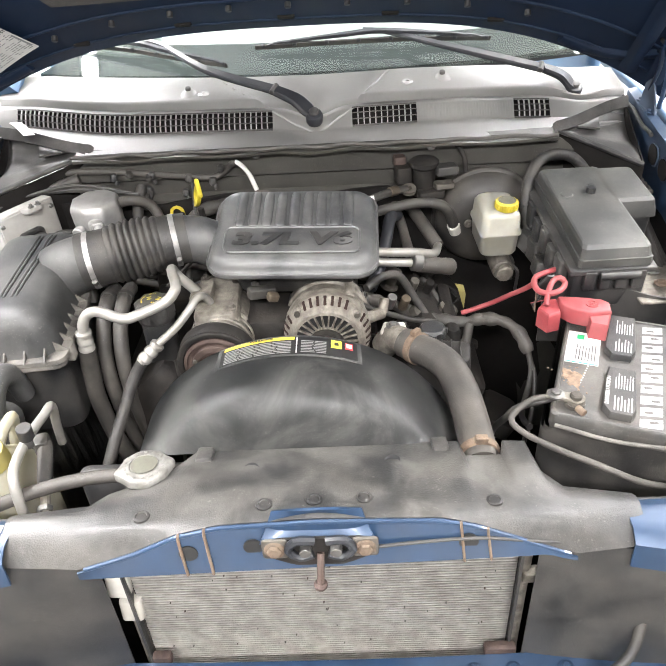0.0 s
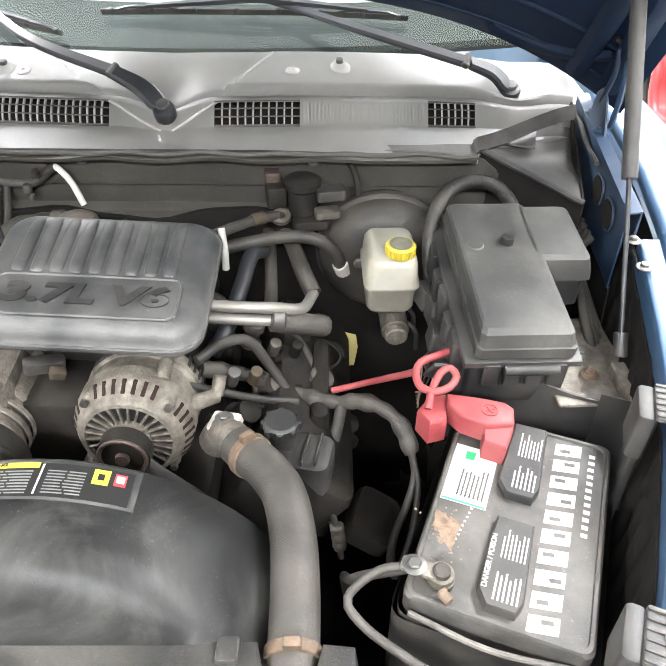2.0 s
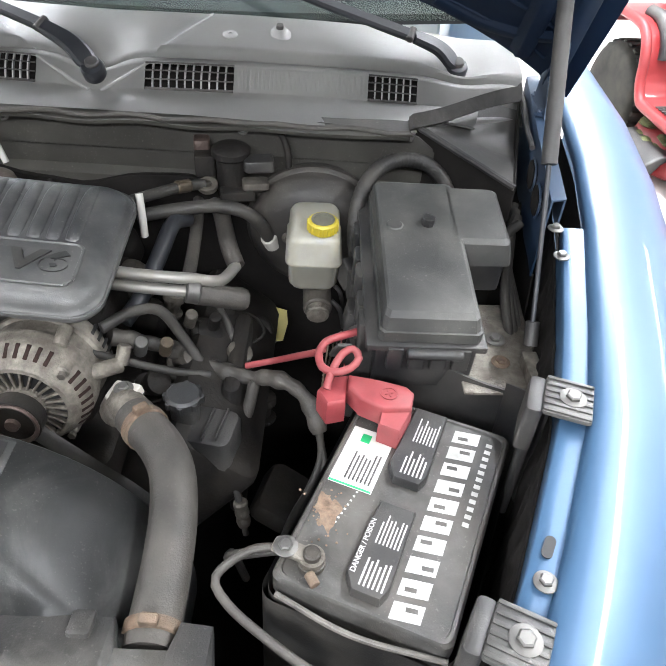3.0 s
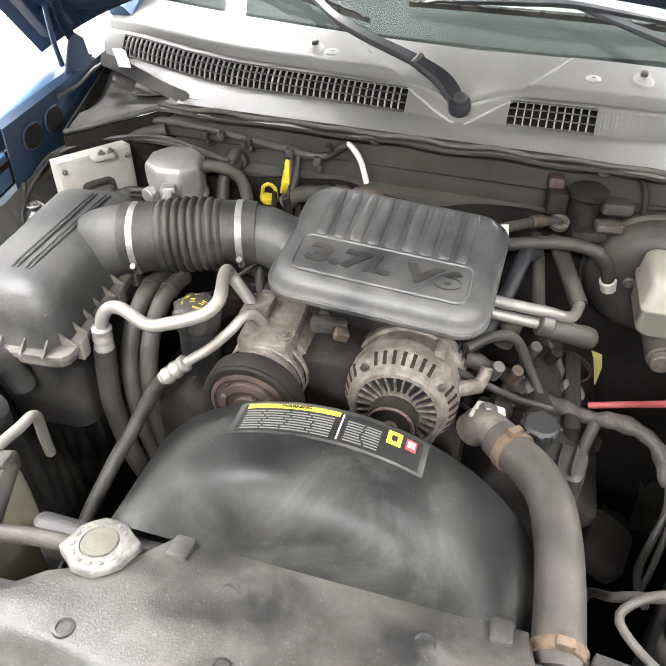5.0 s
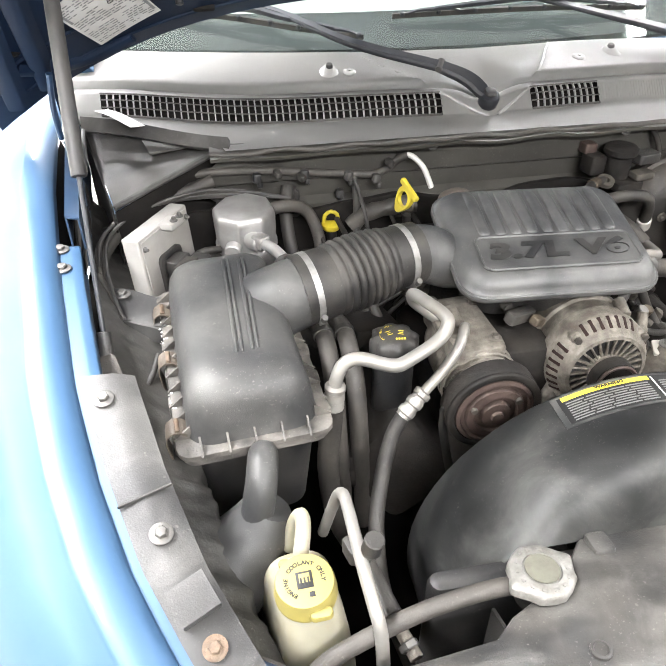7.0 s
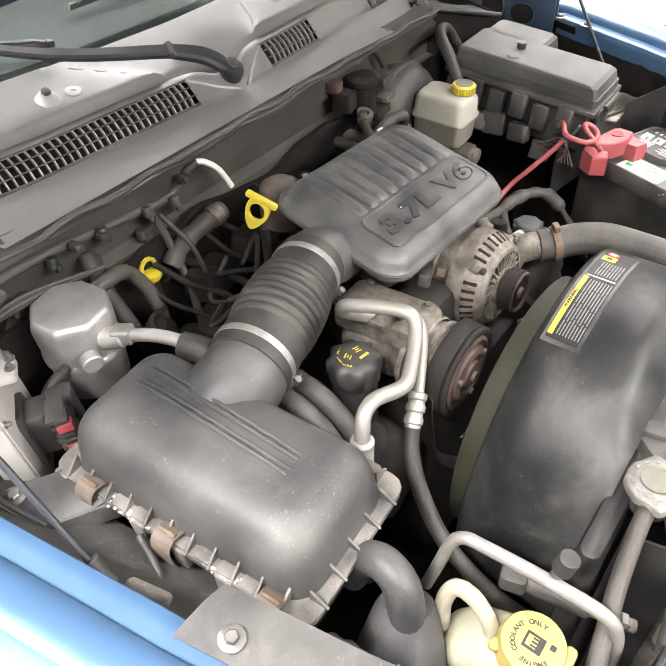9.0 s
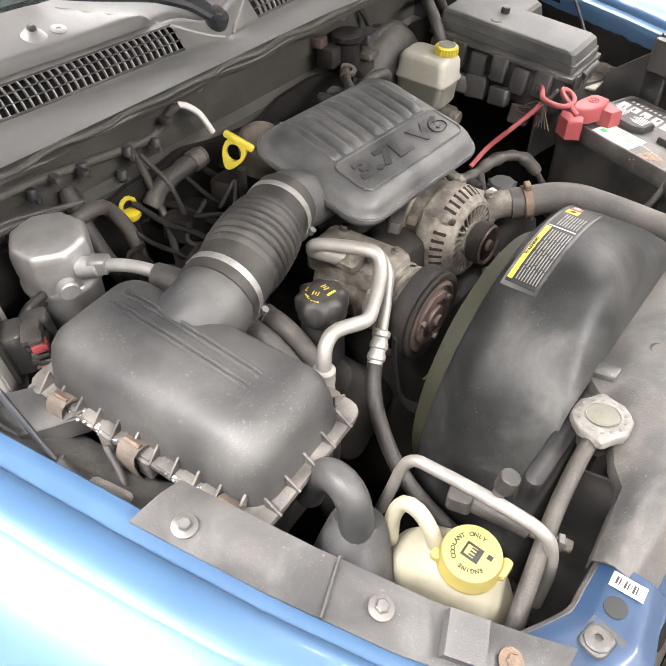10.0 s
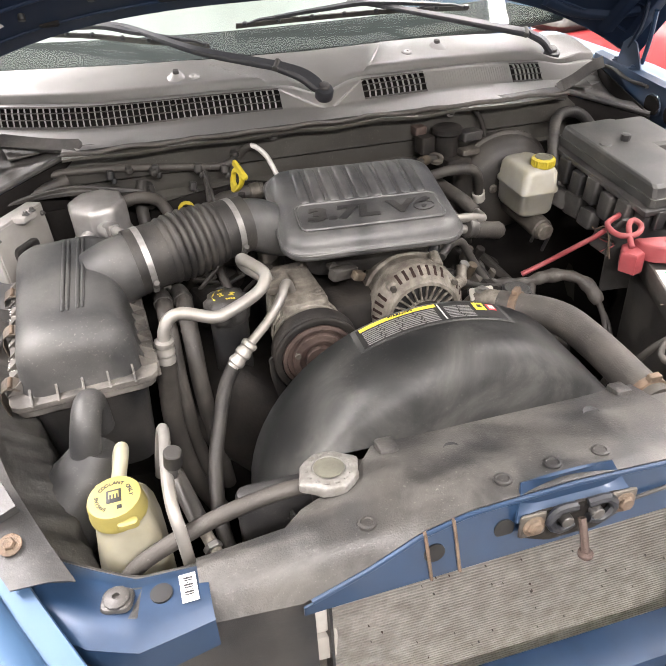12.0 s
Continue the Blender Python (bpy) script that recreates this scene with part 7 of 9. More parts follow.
for x, y, z, r, h, mm in ((-0.33, 1.40, 0.93, 0.045, 0.06, M_DARK), (-0.24, 1.37, 0.96, 0.03, 0.05, M_GRIME), (-0.43, 1.44, 0.95, 0.03, 0.07, M_DARK), (0.02, 1.42, 0.98, 0.035, 0.06, M_DARK), (0.06, 1.36, 0.95, 0.025, 0.07, M_GRIME)):
    bm = bmesh.new()
    lathe(bm, [(r * 0.9, 0), (r, 0.006), (r, h * 0.7), (r * 0.8, h * 0.85), (r * 0.5, h)], pose(x, y, z, 12, -10, 0), 18)
    tagged(part("rear_engine_part", bm, mm, None), "grimy round casting behind the engine", "engine part", "rear engine parts")
# throttle body cap behind the cover
tbody = thing("throttle_body", (-0.16, 1.40, 1.05), "tan dusty throttle housing behind the engine cover", "throttle body")
bm = bmesh.new()
lathe(bm, [(0.034, -0.06), (0.040, -0.01), (0.037, 0.006), (0.028, 0.014), (0.012, 0.016)], pose(-0.165, 1.392, 1.125, 8, 0, 0), 24)
part("cap", bm, M_TAN, tbody)
bm = bmesh.new()
lathe(bm, [(0.036, 0), (0.039, 0.001), (0.039, 0.011), (0.036, 0.012)], aim((-0.13, 1.375, 1.10), (-0.11, 1.36, 1.10)), 28, False)
part("clamp", bm, M_CHROME, tbody, "shiny hose clamp")

# ---- dipsticks ----
d1 = thing("oil_dipstick", (-0.287, 1.33, 1.10), "yellow ring handle of the oil dipstick", "dipstick", "dipsticks")
bm = bmesh.new()
DM = Matrix.Translation((-0.287, 1.330, 1.172)) @ pose(0, 0, 0, 0, 0, -68) @ pose(0, 0, 0, 80, 0, 0) @ pose(0, 0, 0, 0, 0, -24)
ring = [(math.cos(2 * math.pi * k / 28), math.sin(2 * math.pi * k / 28)) for k in range(28)]


def plate(z, f):
    """A tapered plate, wide at the top, round an oval hole."""
    outer = [Vector((c * (0.011 + 0.013 * (s1 + 1) / 2), -0.002 + 0.027 * s1, z)) for c, s1 in ring]
    inner = [Vector((c * 0.0125, 0.002 + 0.0135 * s1, z)) for c, s1 in ring]
    return [DM @ o.lerp(i, f) for o, i in zip(outer, inner)]


loft(bm, [plate(-0.004, 1), plate(-0.004, 0.1), plate(0, 0), plate(0.004, 0.1), plate(0.004, 1), plate(-0.004, 1)], False)
block(bm, DM @ pose(0, 0.022, -0.0045), 0.050, 0.010, 0.009, 0.002)
part("handle", bm, M_YELLOW, d1, "bright yellow plastic ring")
bm = bmesh.new()
rod(bm, (-0.283, 1.322, 1.148), (-0.27, 1.34, 1.0), 0.007)
part("tube", bm, M_DARK, d1)
d2 = thing("transmission_dipstick", (-0.378, 1.52, 0.98), "yellow handle of the transmission dipstick", "dipstick", "dipsticks")
bm = bmesh.new()
lathe(bm, [(0.016, -0.012), (0.019, -0.008), (0.019, 0.0), (0.014, 0.003)], pose(-0.381, 1.500, 1.050), 20)
tube(bm, [(-0.396, 1.500, 1.050), (-0.393, 1.500, 1.068), (-0.381, 1.500, 1.075), (-0.369, 1.500, 1.068), (-0.366, 1.500, 1.050)], 0.004, 8)
part("handle", bm, M_YELLOW, d2, "yellow plastic loop")
bm = bmesh.new()
rod(bm, (-0.381, 1.500, 1.04), (-0.37, 1.48, 0.80), 0.010)
part("tube", bm, M_DARK, d2)

# ---- filter box snorkel ----
sn = thing("intake_snorkel", (-0.60, 0.89, 0.92), "black plastic intake snorkel bent over like a hook", "snorkel")
bm = bmesh.new()
tube(bm, [(-0.575, 0.955, 0.965), (-0.575, 0.945, 1.0), (-0.575, 0.932, 1.028), (-0.577, 0.908, 1.042), (-0.582, 0.884, 1.03), (-0.590, 0.872, 0.995), (-0.598, 0.868, 0.95)], lambda u, s: 0.0185 + 0.003 * u, 18)
part("elbow", bm, M_AIRBOX, sn)
bm = bmesh.new()
tube(bm, [(-0.575, 0.880, 0.990), (-0.594, 0.872, 0.955), (-0.625, 0.858, 0.920), (-0.660, 0.842, 0.892)], lambda u, s: 0.030 + 0.040 * u ** 0.8, 24)
part("plenum", bm, M_AIRBOX, sn, "wide funnel mouth")
bm = bmesh.new()
lathe(bm, [(0.068, 0.0), (0.084, 0.004), (0.086, 0.012), (0.070, 0.014)], aim((-0.652, 0.846, 0.898), (-0.69, 0.828, 0.868)), 36, False)
part("mouth_ring", bm, M_CORRODED, sn, "brown rubber ring round the mouth")
line("wheel_well_trim", [(-0.70, 0.98, 1.0), (-0.695, 0.90, 0.955), (-0.66, 0.81, 0.92), (-0.60, 0.74, 0.90)], 0.012, M_RUBBER, "black trim edge along the wheel well", "trim edge")
# grimy pipe across the back of the engine, below the firewall fold
gp = thing("crossover_pipe", (-0.30, 1.47, 1.08), "grimy metal crossover pipe behind the engine", "pipe")
bm = bmesh.new()
tube(bm, [(-0.345, 1.488, 1.045), (-0.315, 1.490, 1.068), (-0.27, 1.490, 1.078), (-0.215, 1.490, 1.082)], lambda u, s: 0.016 + 0.001 * math.sin(s * 150), 16, 0.006)
part("tube", bm, M_HOSE, gp)
bm = bmesh.new()
rod(bm, (-0.245, 1.490, 1.080), (-0.222, 1.490, 1.082), 0.019, 18, 0.002)
part("collar", bm, M_GRIME, gp)
for x in (-0.31, -0.25):
    bm = bmesh.new()
    block(bm, pose(x, 1.505, 1.056), 0.02, 0.04, 0.014, 0.002)
    part("bracket", bm, M_DARK, gp)
line("firewall_wire", [(-0.52, 1.47, 1.10), (-0.47, 1.46, 1.115), (-0.43, 1.475, 1.09), (-0.41, 1.46, 1.03), (-0.415, 1.44, 0.95)], 0.012, M_HOSE, "dusty black hose dropping behind the engine", "hose")
line("firewall_wire", [(-0.335, 1.50, 1.135), (-0.33, 1.488, 1.12), (-0.325, 1.45, 1.09), (-0.315, 1.44, 1.03)], 0.004, M_RUBBER, "thin black wire hanging over the pipe", "wire")
for x, z in ((-0.48, 1.145), (-0.435, 1.135), (-0.265, 1.150)):
    bm = bmesh.new()
    block(bm, pose(x, 1.512, z + 0.004, 10, 0, 15), 0.014, 0.022, 0.014, 0.004)
    tagged(part("wire_clip", bm, M_RUBBER, None), "grimy clip on the firewall", "clip", "firewall clips")

# ---- coolant reservoir ----
ct = thing("coolant_reservoir", (-0.545, 0.77, 0.7), "yellowed white coolant reservoir with faded yellow cap", "fluid reservoir")
bm = bmesh.new()
TM = pose(-0.547, 0.768, 0.0, 0, 0, 6)
loft(bm, [rr(hx, hy, r, z, 6, cx=cx, cy=cy, m=TM) for z, hx, hy, r, cx, cy in ((0.66, 0.040, 0.080, 0.02, 0, 0), (0.67, 0.045, 0.088, 0.024, 0, 0), (0.86, 0.045, 0.086, 0.026, 0, 0.0), (0.90, 0.044, 0.082, 0.03, 0, 0.004), (0.935, 0.041, 0.072, 0.03, 0, 0.004),
      (0.965, 0.037, 0.056, 0.03, 0, 0.0), (0.985, 0.032, 0.040, 0.03, 0, -0.010), (0.992, 0.028, 0.030, 0.028, 0, -0.016))])
part("tank", bm, M_TANK, ct, "", 60)
bm = bmesh.new()
tube(bm, [(-0.552, 0.785, 0.975), (-0.546, 0.80, 1.000), (-0.540, 0.822, 1.013), (-0.540, 0.842, 1.010), (-0.548, 0.850, 0.985), (-0.556, 0.846, 0.945)], 0.0095, 14)
part("horn", bm, M_TANK, ct)
bm = bmesh.new()
KM = pose(-0.548, 0.751, 0.990, 4, -3, 0)
lathe(bm, [(0.029, 0.0), (0.0355, 0.002), (0.0355, 0.008), (0.034, 0.010), (0.034, 0.022), (0.032, 0.027), (0.026, 0.028)], KM, 44)
cap = part("cap", bm, M_PALE_YELLOW, ct, "faded yellow snap cap with black symbol")
bm = bmesh.new()
block(bm, KM @ pose(0.012, -0.034, 0.006), 0.026, 0.014, 0.012, 0.004)
part("tab", bm, M_PALE_YELLOW, cap)
bm = bmesh.new()
block(bm, KM @ pose(-0.019, 0.031, 0.008), 0.014, 0.012, 0.010, 0.003)
part("hinge_tab", bm, M_PALE_YELLOW, cap)
bm = bmesh.new()
block(bm, KM @ pose(0, 0.0, 0.0281), 0.018, 0.020, 0.0006, 0.0002)
part("symbol", bm, M_BLACK, cap, "black printed symbol")
bm = bmesh.new()
block(bm, KM @ pose(0.0, 0.002, 0.0284), 0.012, 0.011, 0.0006, 0.0002)
part("symbol_window", bm, M_PALE_YELLOW, cap)
for k in range(3):
    bm = bmesh.new()
    block(bm, KM @ pose(-0.004 + 0.004 * k, -0.002, 0.0287), 0.002, 0.009, 0.0006, 0.0001)
    part("symbol_wave", bm, M_BLACK, cap)
bm = bmesh.new()
block(bm, KM @ pose(0.006, -0.018, 0.0281), 0.006, 0.006, 0.0006, 0.0002)
part("symbol", bm, M_BLACK, cap)


def ring_text(parent, body, m, radius, start, step, size, material):
    for k, ch in enumerate(body):
        if ch != " ":
            a = start - step * k
            text_on(parent, ch, m @ pose(radius * math.cos(radians(a)), radius * math.sin(radians(a)), 0, 0, 0, a - 90), size, material, "letter", 0.0002, 0.0002)


ring_text(cap, "COOLANT ONLY", KM @ pose(0, 0, 0.0283), 0.0205, 140, 13.5, 0.0068, M_BLACK)
ring_text(cap, "ENGINE", KM @ pose(0, 0, 0.0283), 0.0205, 236, 13.0, 0.0062, M_BLACK)

al2 = thing("ac_liquid_line", (-0.485, 0.80, 0.95), "bare aluminium air-conditioning line with service port", "pipe")
bm = bmesh.new()
tube(bm, [(-0.505, 0.895, 0.90), (-0.497, 0.885, 0.95), (-0.488, 0.876, 0.995), (-0.484, 0.862, 1.012), (-0.483, 0.84, 1.015), (-0.484, 0.79, 1.022), (-0.484, 0.74, 1.024), (-0.482, 0.705, 1.018), (-0.478, 0.688, 0.995), (-0.475, 0.68, 0.94), (-0.47, 0.68, 0.85)], 0.0078, 12, 0.006)
part("pipe", bm, M_ALU_PIPE, al2)
bm = bmesh.new()
rod(bm, (-0.478, 0.762, 1.018), (-0.474, 0.757, 1.045), 0.007, 14)
part("port", bm, M_STEEL, al2)
bm = bmesh.new()
rod(bm, (-0.474, 0.757, 1.040), (-0.471, 0.753, 1.064), 0.0115, 18)
part("port_cap", bm, M_RUBBER, al2, "black dust cap")
sw = thing("pressure_switch", (-0.465, 0.735, 0.96), "grimy pressure switch with connector on the line", "pressure switch")
bm = bmesh.new()
rod(bm, (-0.478, 0.80, 0.985), (-0.455, 0.72, 0.965), 0.012, 14)
block(bm, pose(-0.482, 0.80, 0.972, 0, 0, 15), 0.024, 0.03, 0.026, 0.004)
part("body", bm, M_RUBBER, sw)
bm = bmesh.new()
rod(bm, (-0.455, 0.72, 0.965), (-0.440, 0.672, 0.955), 0.008, 14)
part("pipe", bm, M_ALU, sw)
bm = bmesh.new()
rod(bm, (-0.447, 0.69, 0.96), (-0.444, 0.682, 0.958), 0.012, 6)
part("nut", bm, M_STEEL, sw)

# ---- radiator cap and overflow hose ----
rcap = thing("radiator_filler", (-0.29, 0.712, 0.985), "radiator filler neck under a worn silver cap", "radiator filler")
bm = bmesh.new()
rod(bm, (-0.29, 0.712, 0.965), (-0.29, 0.712, 1.008), 0.024, 24)
part("neck", bm, M_RUBBER, rcap)
bm = bmesh.new()
KM = pose(-0.29, 0.712, 1.004, -4, 3, 20)


def eared(r, z, d):
    pts = []
    for k in range(64):
        a = 2 * math.pi * k / 64
        e = d * (max(0, math.cos(2 * a)) ** 6 + 0.25 * max(0, math.cos(8 * a)) ** 2)
        pts.append(KM @ Vector(((r + e) * math.cos(a), (r + e) * math.sin(a), z)))
    return pts


loft(bm, [eared(0.035, 0.0, 0.005), eared(0.0365, 0.0, 0.006), eared(0.0365, 0.010, 0.006), eared(0.034, 0.013, 0.005), eared(0.022, 0.0145, 0), eared(0.021, 0.013, 0), eared(0.013, 0.013, 0), eared(0.0125, 0.015, 0), eared(0.003, 0.0155, 0)])
part("cap", bm, M_CAP, rcap, "", 45)
bm = bmesh.new()
lathe(bm, [(0.0195, 0.0145), (0.0195, 0.0156), (0.0005, 0.0160)], KM, 24)
part("centre_label", bm, M_CAP_MID, rcap, "pale greenish round plate")
for k in range(14):
    a = 2 * math.pi * k / 14
    bm = bmesh.new()
    block(bm, KM @ pose(0.0285 * math.cos(a), 0.0285 * math.sin(a), 0.0138, 0, 0, math.degrees(a)), 0.004, 0.006, 0.0012, 0.0004)
    part("embossed_mark", bm, M_CAP, rcap)
line("overflow_hose", [(-0.312, 0.711, 0.998), (-0.335, 0.711, 1.000), (-0.375, 0.709, 0.998), (-0.43, 0.704, 0.990), (-0.49, 0.694, 0.976), (-0.535, 0.686, 0.958), (-0.562, 0.680, 0.925), (-0.57, 0.678, 0.87)], 0.0105, M_HOSE, "grey-black overflow hose from radiator cap to reservoir", "hose")

# ---- left fender strip and support end ----
fs = thing("fender_seal_strip", (-0.70, 0.80, 1.08), "grey-black plastic strip bolted along the fender", "seal strip")
bm = bmesh.new()


def strip(u, v):
    x, z = curve_at(EDGE_L, u)
    return (x + 0.010 + 0.062 * v, u, z + 0.003 - 0.022 * max(0, v - 0.55) ** 1.2)


sheet(bm, strip, steps(0.62, 0.985, 22), [0, 0.2, 0.4, 0.6, 0.8, 1.0], -0.003)
part("strip", bm, M_BAND, fs)
for x, y, m in ((-0.752, 0.945, M_STEEL), (-0.690, 0.772, M_STEEL), (-0.645, 0.663, M_RUST)):
    ex, ez = curve_at(EDGE_L, y)
    v = (x - ex - 0.010) / 0.062
    p, q, w = Vector(strip(y, v)), Vector(strip(y + 0.01, v)), Vector(strip(y, v + 0.1))
    n = (w - p).cross(q - p).normalized()
    hexbolt(fs, p + n * 0.002, 0.0068, n, material=m, washer=1.8)
    if m is M_RUST:
        bm = bmesh.new()
        along = (q - p).normalized()
        seat = Matrix((along.cross(n), along, n)).transposed().to_4x4()
        prism(bm, [(-0.020, -0.019), (0.020, -0.019), (0.020, 0.019), (-0.020, 0.019)], Matrix.Translation(Vector(strip(0.705, 0.5)) + n * 0.001) @ seat, 0.014)
        part("stop_block", bm, M_BAND, fs, "flat square rubber stop")
for y in (0.815,):
    bm = bmesh.new()
    x, z = curve_at(EDGE_L, y)
    block(bm, pose(x + 0.04, y, z + 0.002, 0, 0, 22), 0.06, 0.003, 0.004, 0.001)
    part("crease", bm, M_STRIP, fs)
for x, y, z in ((-0.851, 1.30, 1.152), (-0.842, 1.245, 1.150)):
    hexbolt(fender_left, (x + 0.008, y, z), 0.008)


def support_end(side):
    se = thing("radiator_support_end", (XC + side * 0.49, 0.60, 0.95), "blue steel end of the radiator support", "support end", "support ends")
    x0, x1 = (-0.455, -0.650) if side < 0 else (0.38, 0.56)
    bm = bmesh.new()

    def at(u, v):
        back, front = curve_at([(0, 0.636, 0.572), (0.4, 0.638, 0.556), (0.65, 0.664, 0.572), (1, 0.700, 0.625)], u)
        k, z = curve_at([(0, 0.0, 0.968), (1, 0.02, 0.990), (2, 0.25, 0.997), (3, 0.75, 0.996), (4, 1.0, 0.985), (5, 1.03, 0.945)], v)
        return (x0 + (x1 - x0) * u, back + (front - back) * k, z + (0.022 if side < 0 else 0.0) * u ** 3)
    sheet(bm, at, steps(0, 1, 20), steps(0, 5, 15), 0.004 * side)
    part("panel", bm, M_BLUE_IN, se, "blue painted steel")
    bm = bmesh.new()
    xh = -0.505 if side < 0 else 0.455
    lathe(bm, [(0.012, 0), (0.012, 0.0025), (0.001, 0.0025)], pose(xh, 0.606, 1.0005 if side < 0 else 0.9955), 20)
    part("hole", bm, M_BLACK, se, "dark round hole")
    if side < 0:
        bm = bmesh.new()
        block(bm, pose(-0.476, 0.604, 1.0020, 0, 0, 2), 0.018, 0.036, 0.0012, 0.0003)
        lab = part("barcode_label", bm, M_PAPER, se, "white barcode label")
        for k in range(9):
            bm = bmesh.new()
            block(bm, pose(-0.476, 0.592 + 0.003 * k, 1.0033), 0.010, 0.0008 + 0.0008 * (k % 3), 0.0003, 0.0001)
            part("barcode_bar", bm, M_BLACK, lab)
        bm = bmesh.new()
        block(bm, pose(-0.550, 0.606, 0.997, 0, 0, -12), 0.048, 0.040, 0.005, 0.002)
        block(bm, pose(-0.550, 0.608, 1.000, 0, 0, -12), 0.034, 0.030, 0.010, 0.006)
        st = part("rubber_stop", bm, M_COVER, se, "grey rubber stop")
        bm = bmesh.new()
        lathe(bm, [(0.014, 0.006), (0.014, 0.012), (0.011, 0.014), (0.004, 0.014), (0.004, 0.008)], pose(-0.550, 0.608, 1.000), 12)
        part("adjuster", bm, M_COVER, st)
    bm = bmesh.new()
    tube(bm, [Vector(at(u, 1)) + Vector((0, 0.004, -0.002)) for u in steps(0, 1, 8)], 0.005, 8)
    part("edge_seal", bm, M_RUBBER, se)
    return se


support_end(-1), support_end(1)

# ---- hood latch on the tie bar ----
hl = thing("hood_latch", (-0.03, 0.57, 1.0), "blackened hood latch with a rusty hanging lever", "hood latch")
bm = bmesh.new()
sheet(bm, lambda u, v: (-0.095 + 0.135 * u, 0.578 - 0.004 * math.sin(u * 3.14), 1.018 - 0.052 * v - 0.010 * abs(u - 0.5)), steps(0, 1, 10), steps(0, 1, 5), 0.004)
part("plate", bm, M_DARK, hl)
for x in (-0.088, 0.030):
    bm = bmesh.new()
    block(bm, pose(x, 0.572, 0.992, 90, 0, 0) @ pose(0, 0.010, 0), 0.034, 0.036, 0.006, 0.003)
    part("bolt_plate", bm, M_GRIME, hl)
    hexbolt(hl, (x, 0.566, 1.003), 0.010, (0, -1, 0.1), M_RUST, 1.4)
for x, s in ((-0.048, -1), (-0.008, 1)):
    bm = bmesh.new()
    tube(bm, [(x - s * 0.012, 0.566, 1.018), (x + s * 0.012, 0.563, 1.022), (x + s * 0.022, 0.563, 1.005), (x + s * 0.008, 0.563, 0.990), (x - s * 0.010, 0.564, 0.995)], 0.006, 8)
    part("claw", bm, M_WIPER, hl)
    bm = bmesh.new()
    rod(bm, (x, 0.57, 1.002), (x, 0.558, 1.002), 0.008)
    part("rivet", bm, M_STEEL, hl)
bm = bmesh.new()
tube(bm, [(-0.028, 0.562, 1.0), (-0.029, 0.552, 0.985), (-0.030, 0.542, 0.965)], 0.005, 8)
lathe(bm, [(0.004, 0), (0.009, 0.002), (0.009, 0.006), (0.003, 0.008)], pose(-0.030, 0.541, 0.958), 14)
part("lever", bm, M_CORRODED, hl, "rusty release lever")
bm = bmesh.new()
sheet(bm, lambda u, v: (-0.108 + 0.152 * u + (0.5 - u) * 0.034 * (1 - v), 0.600 - 0.026 * v + 0.012 * math.sin(v * 3.14) * math.sin(u * 3.14), 1.040 - 0.034 * v + 0.003 * math.sin(u * 3.14)), steps(0, 1, 14), steps(0, 1, 8), 0.004)
part("hood_striker_pan", bm, M_BLUE_IN, hl, "blue pressed striker pan")
line("latch_cable", [(0.035, 0.572, 0.994), (0.10, 0.574, 0.999), (0.18, 0.576, 1.001), (0.26, 0.580, 0.985), (0.32, 0.585, 0.972)], 0.0025, M_GREY_CABLE, "thin latch cable along the tie bar", "cable")

# ---- panels beside and below the condenser ----
for s, x0, x1 in ((-1, -0.345, -0.66), (1, 0.268, 0.58)):
    ad = thing("air_deflector", ((x0 + x1) / 2, 0.6, 0.6), "dark grey plastic air deflector beside the condenser", "air deflector", "air deflectors")
    bm = bmesh.new()
    sheet(bm, lambda u, v: (x0 + (x1 - x0) * u, 0.585 + 0.012 * (1 - u) ** 3 - 0.02 * u, 0.968 - 0.45 * v), steps(0, 1, 8), steps(0, 1, 8), 0.004 * s)
    part("panel", bm, M_PLASTIC, ad)
    bm = bmesh.new()
    sheet(bm, lambda u, v: (x0 - s * 0.02 * (1 - u), 0.605 + 0.10 * u - 0.0, 0.97 - 0.45 * v), steps(0, 1, 4), steps(0, 1, 4), 0.004)
    part("return", bm, M_PLASTIC, ad)
for z, dx in ((0.93, 0.0), (0.86, 0.012), (0.80, 0.02)):
    bm = bmesh.new()
    block(bm, pose(CX0 - 0.028 + dx, CY + 0.012, z - 0.02, 0, 4, 0), 0.034, 0.03, 0.05, 0.004)
    part("side_bracket", bm, M_OFFWHITE, cd, "pale plastic side bracket")
bm = bmesh.new()
block(bm, pose(CX1 + 0.02, CY + 0.012, 0.84), 0.03, 0.02, 0.02, 0.003)
part("side_bracket", bm, M_ALU, cd)
lbeam = thing("bumper_beam", (XC, 0.56, 0.66), "blue painted lower beam with rusty bolts", "bumper beam")
bm = bmesh.new()
BEAM = ((0.592, 0.684), (0.588, 0.700), (0.533, 0.700), (0.526, 0.697), (0.515, 0.660), (0.522, 0.652))
sheet(bm, lambda x, v: (x, BEAM[int(v)][0] - 0.02 * (1 - ((x - XC) / 0.7) ** 2) + 0.02, BEAM[int(v)][1]), steps(-0.62, 0.56, 20), range(6), -0.003)
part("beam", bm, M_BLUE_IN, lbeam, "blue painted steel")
for x in (-0.46, -0.30, -0.14, 0.02, 0.18, 0.34):
    bm = bmesh.new()
    loft(bm, [rr(0.042, 0.011, 0.0105, z, 5, m=pose(x, 0.5425 - 0.02 * (1 - ((x - XC) / 0.7) ** 2), 0.678, 107, 0, 0)) for z in (-0.004, 0.0045)])
    part("slot", bm, M_VOID, lbeam, "dark slot through the beam")
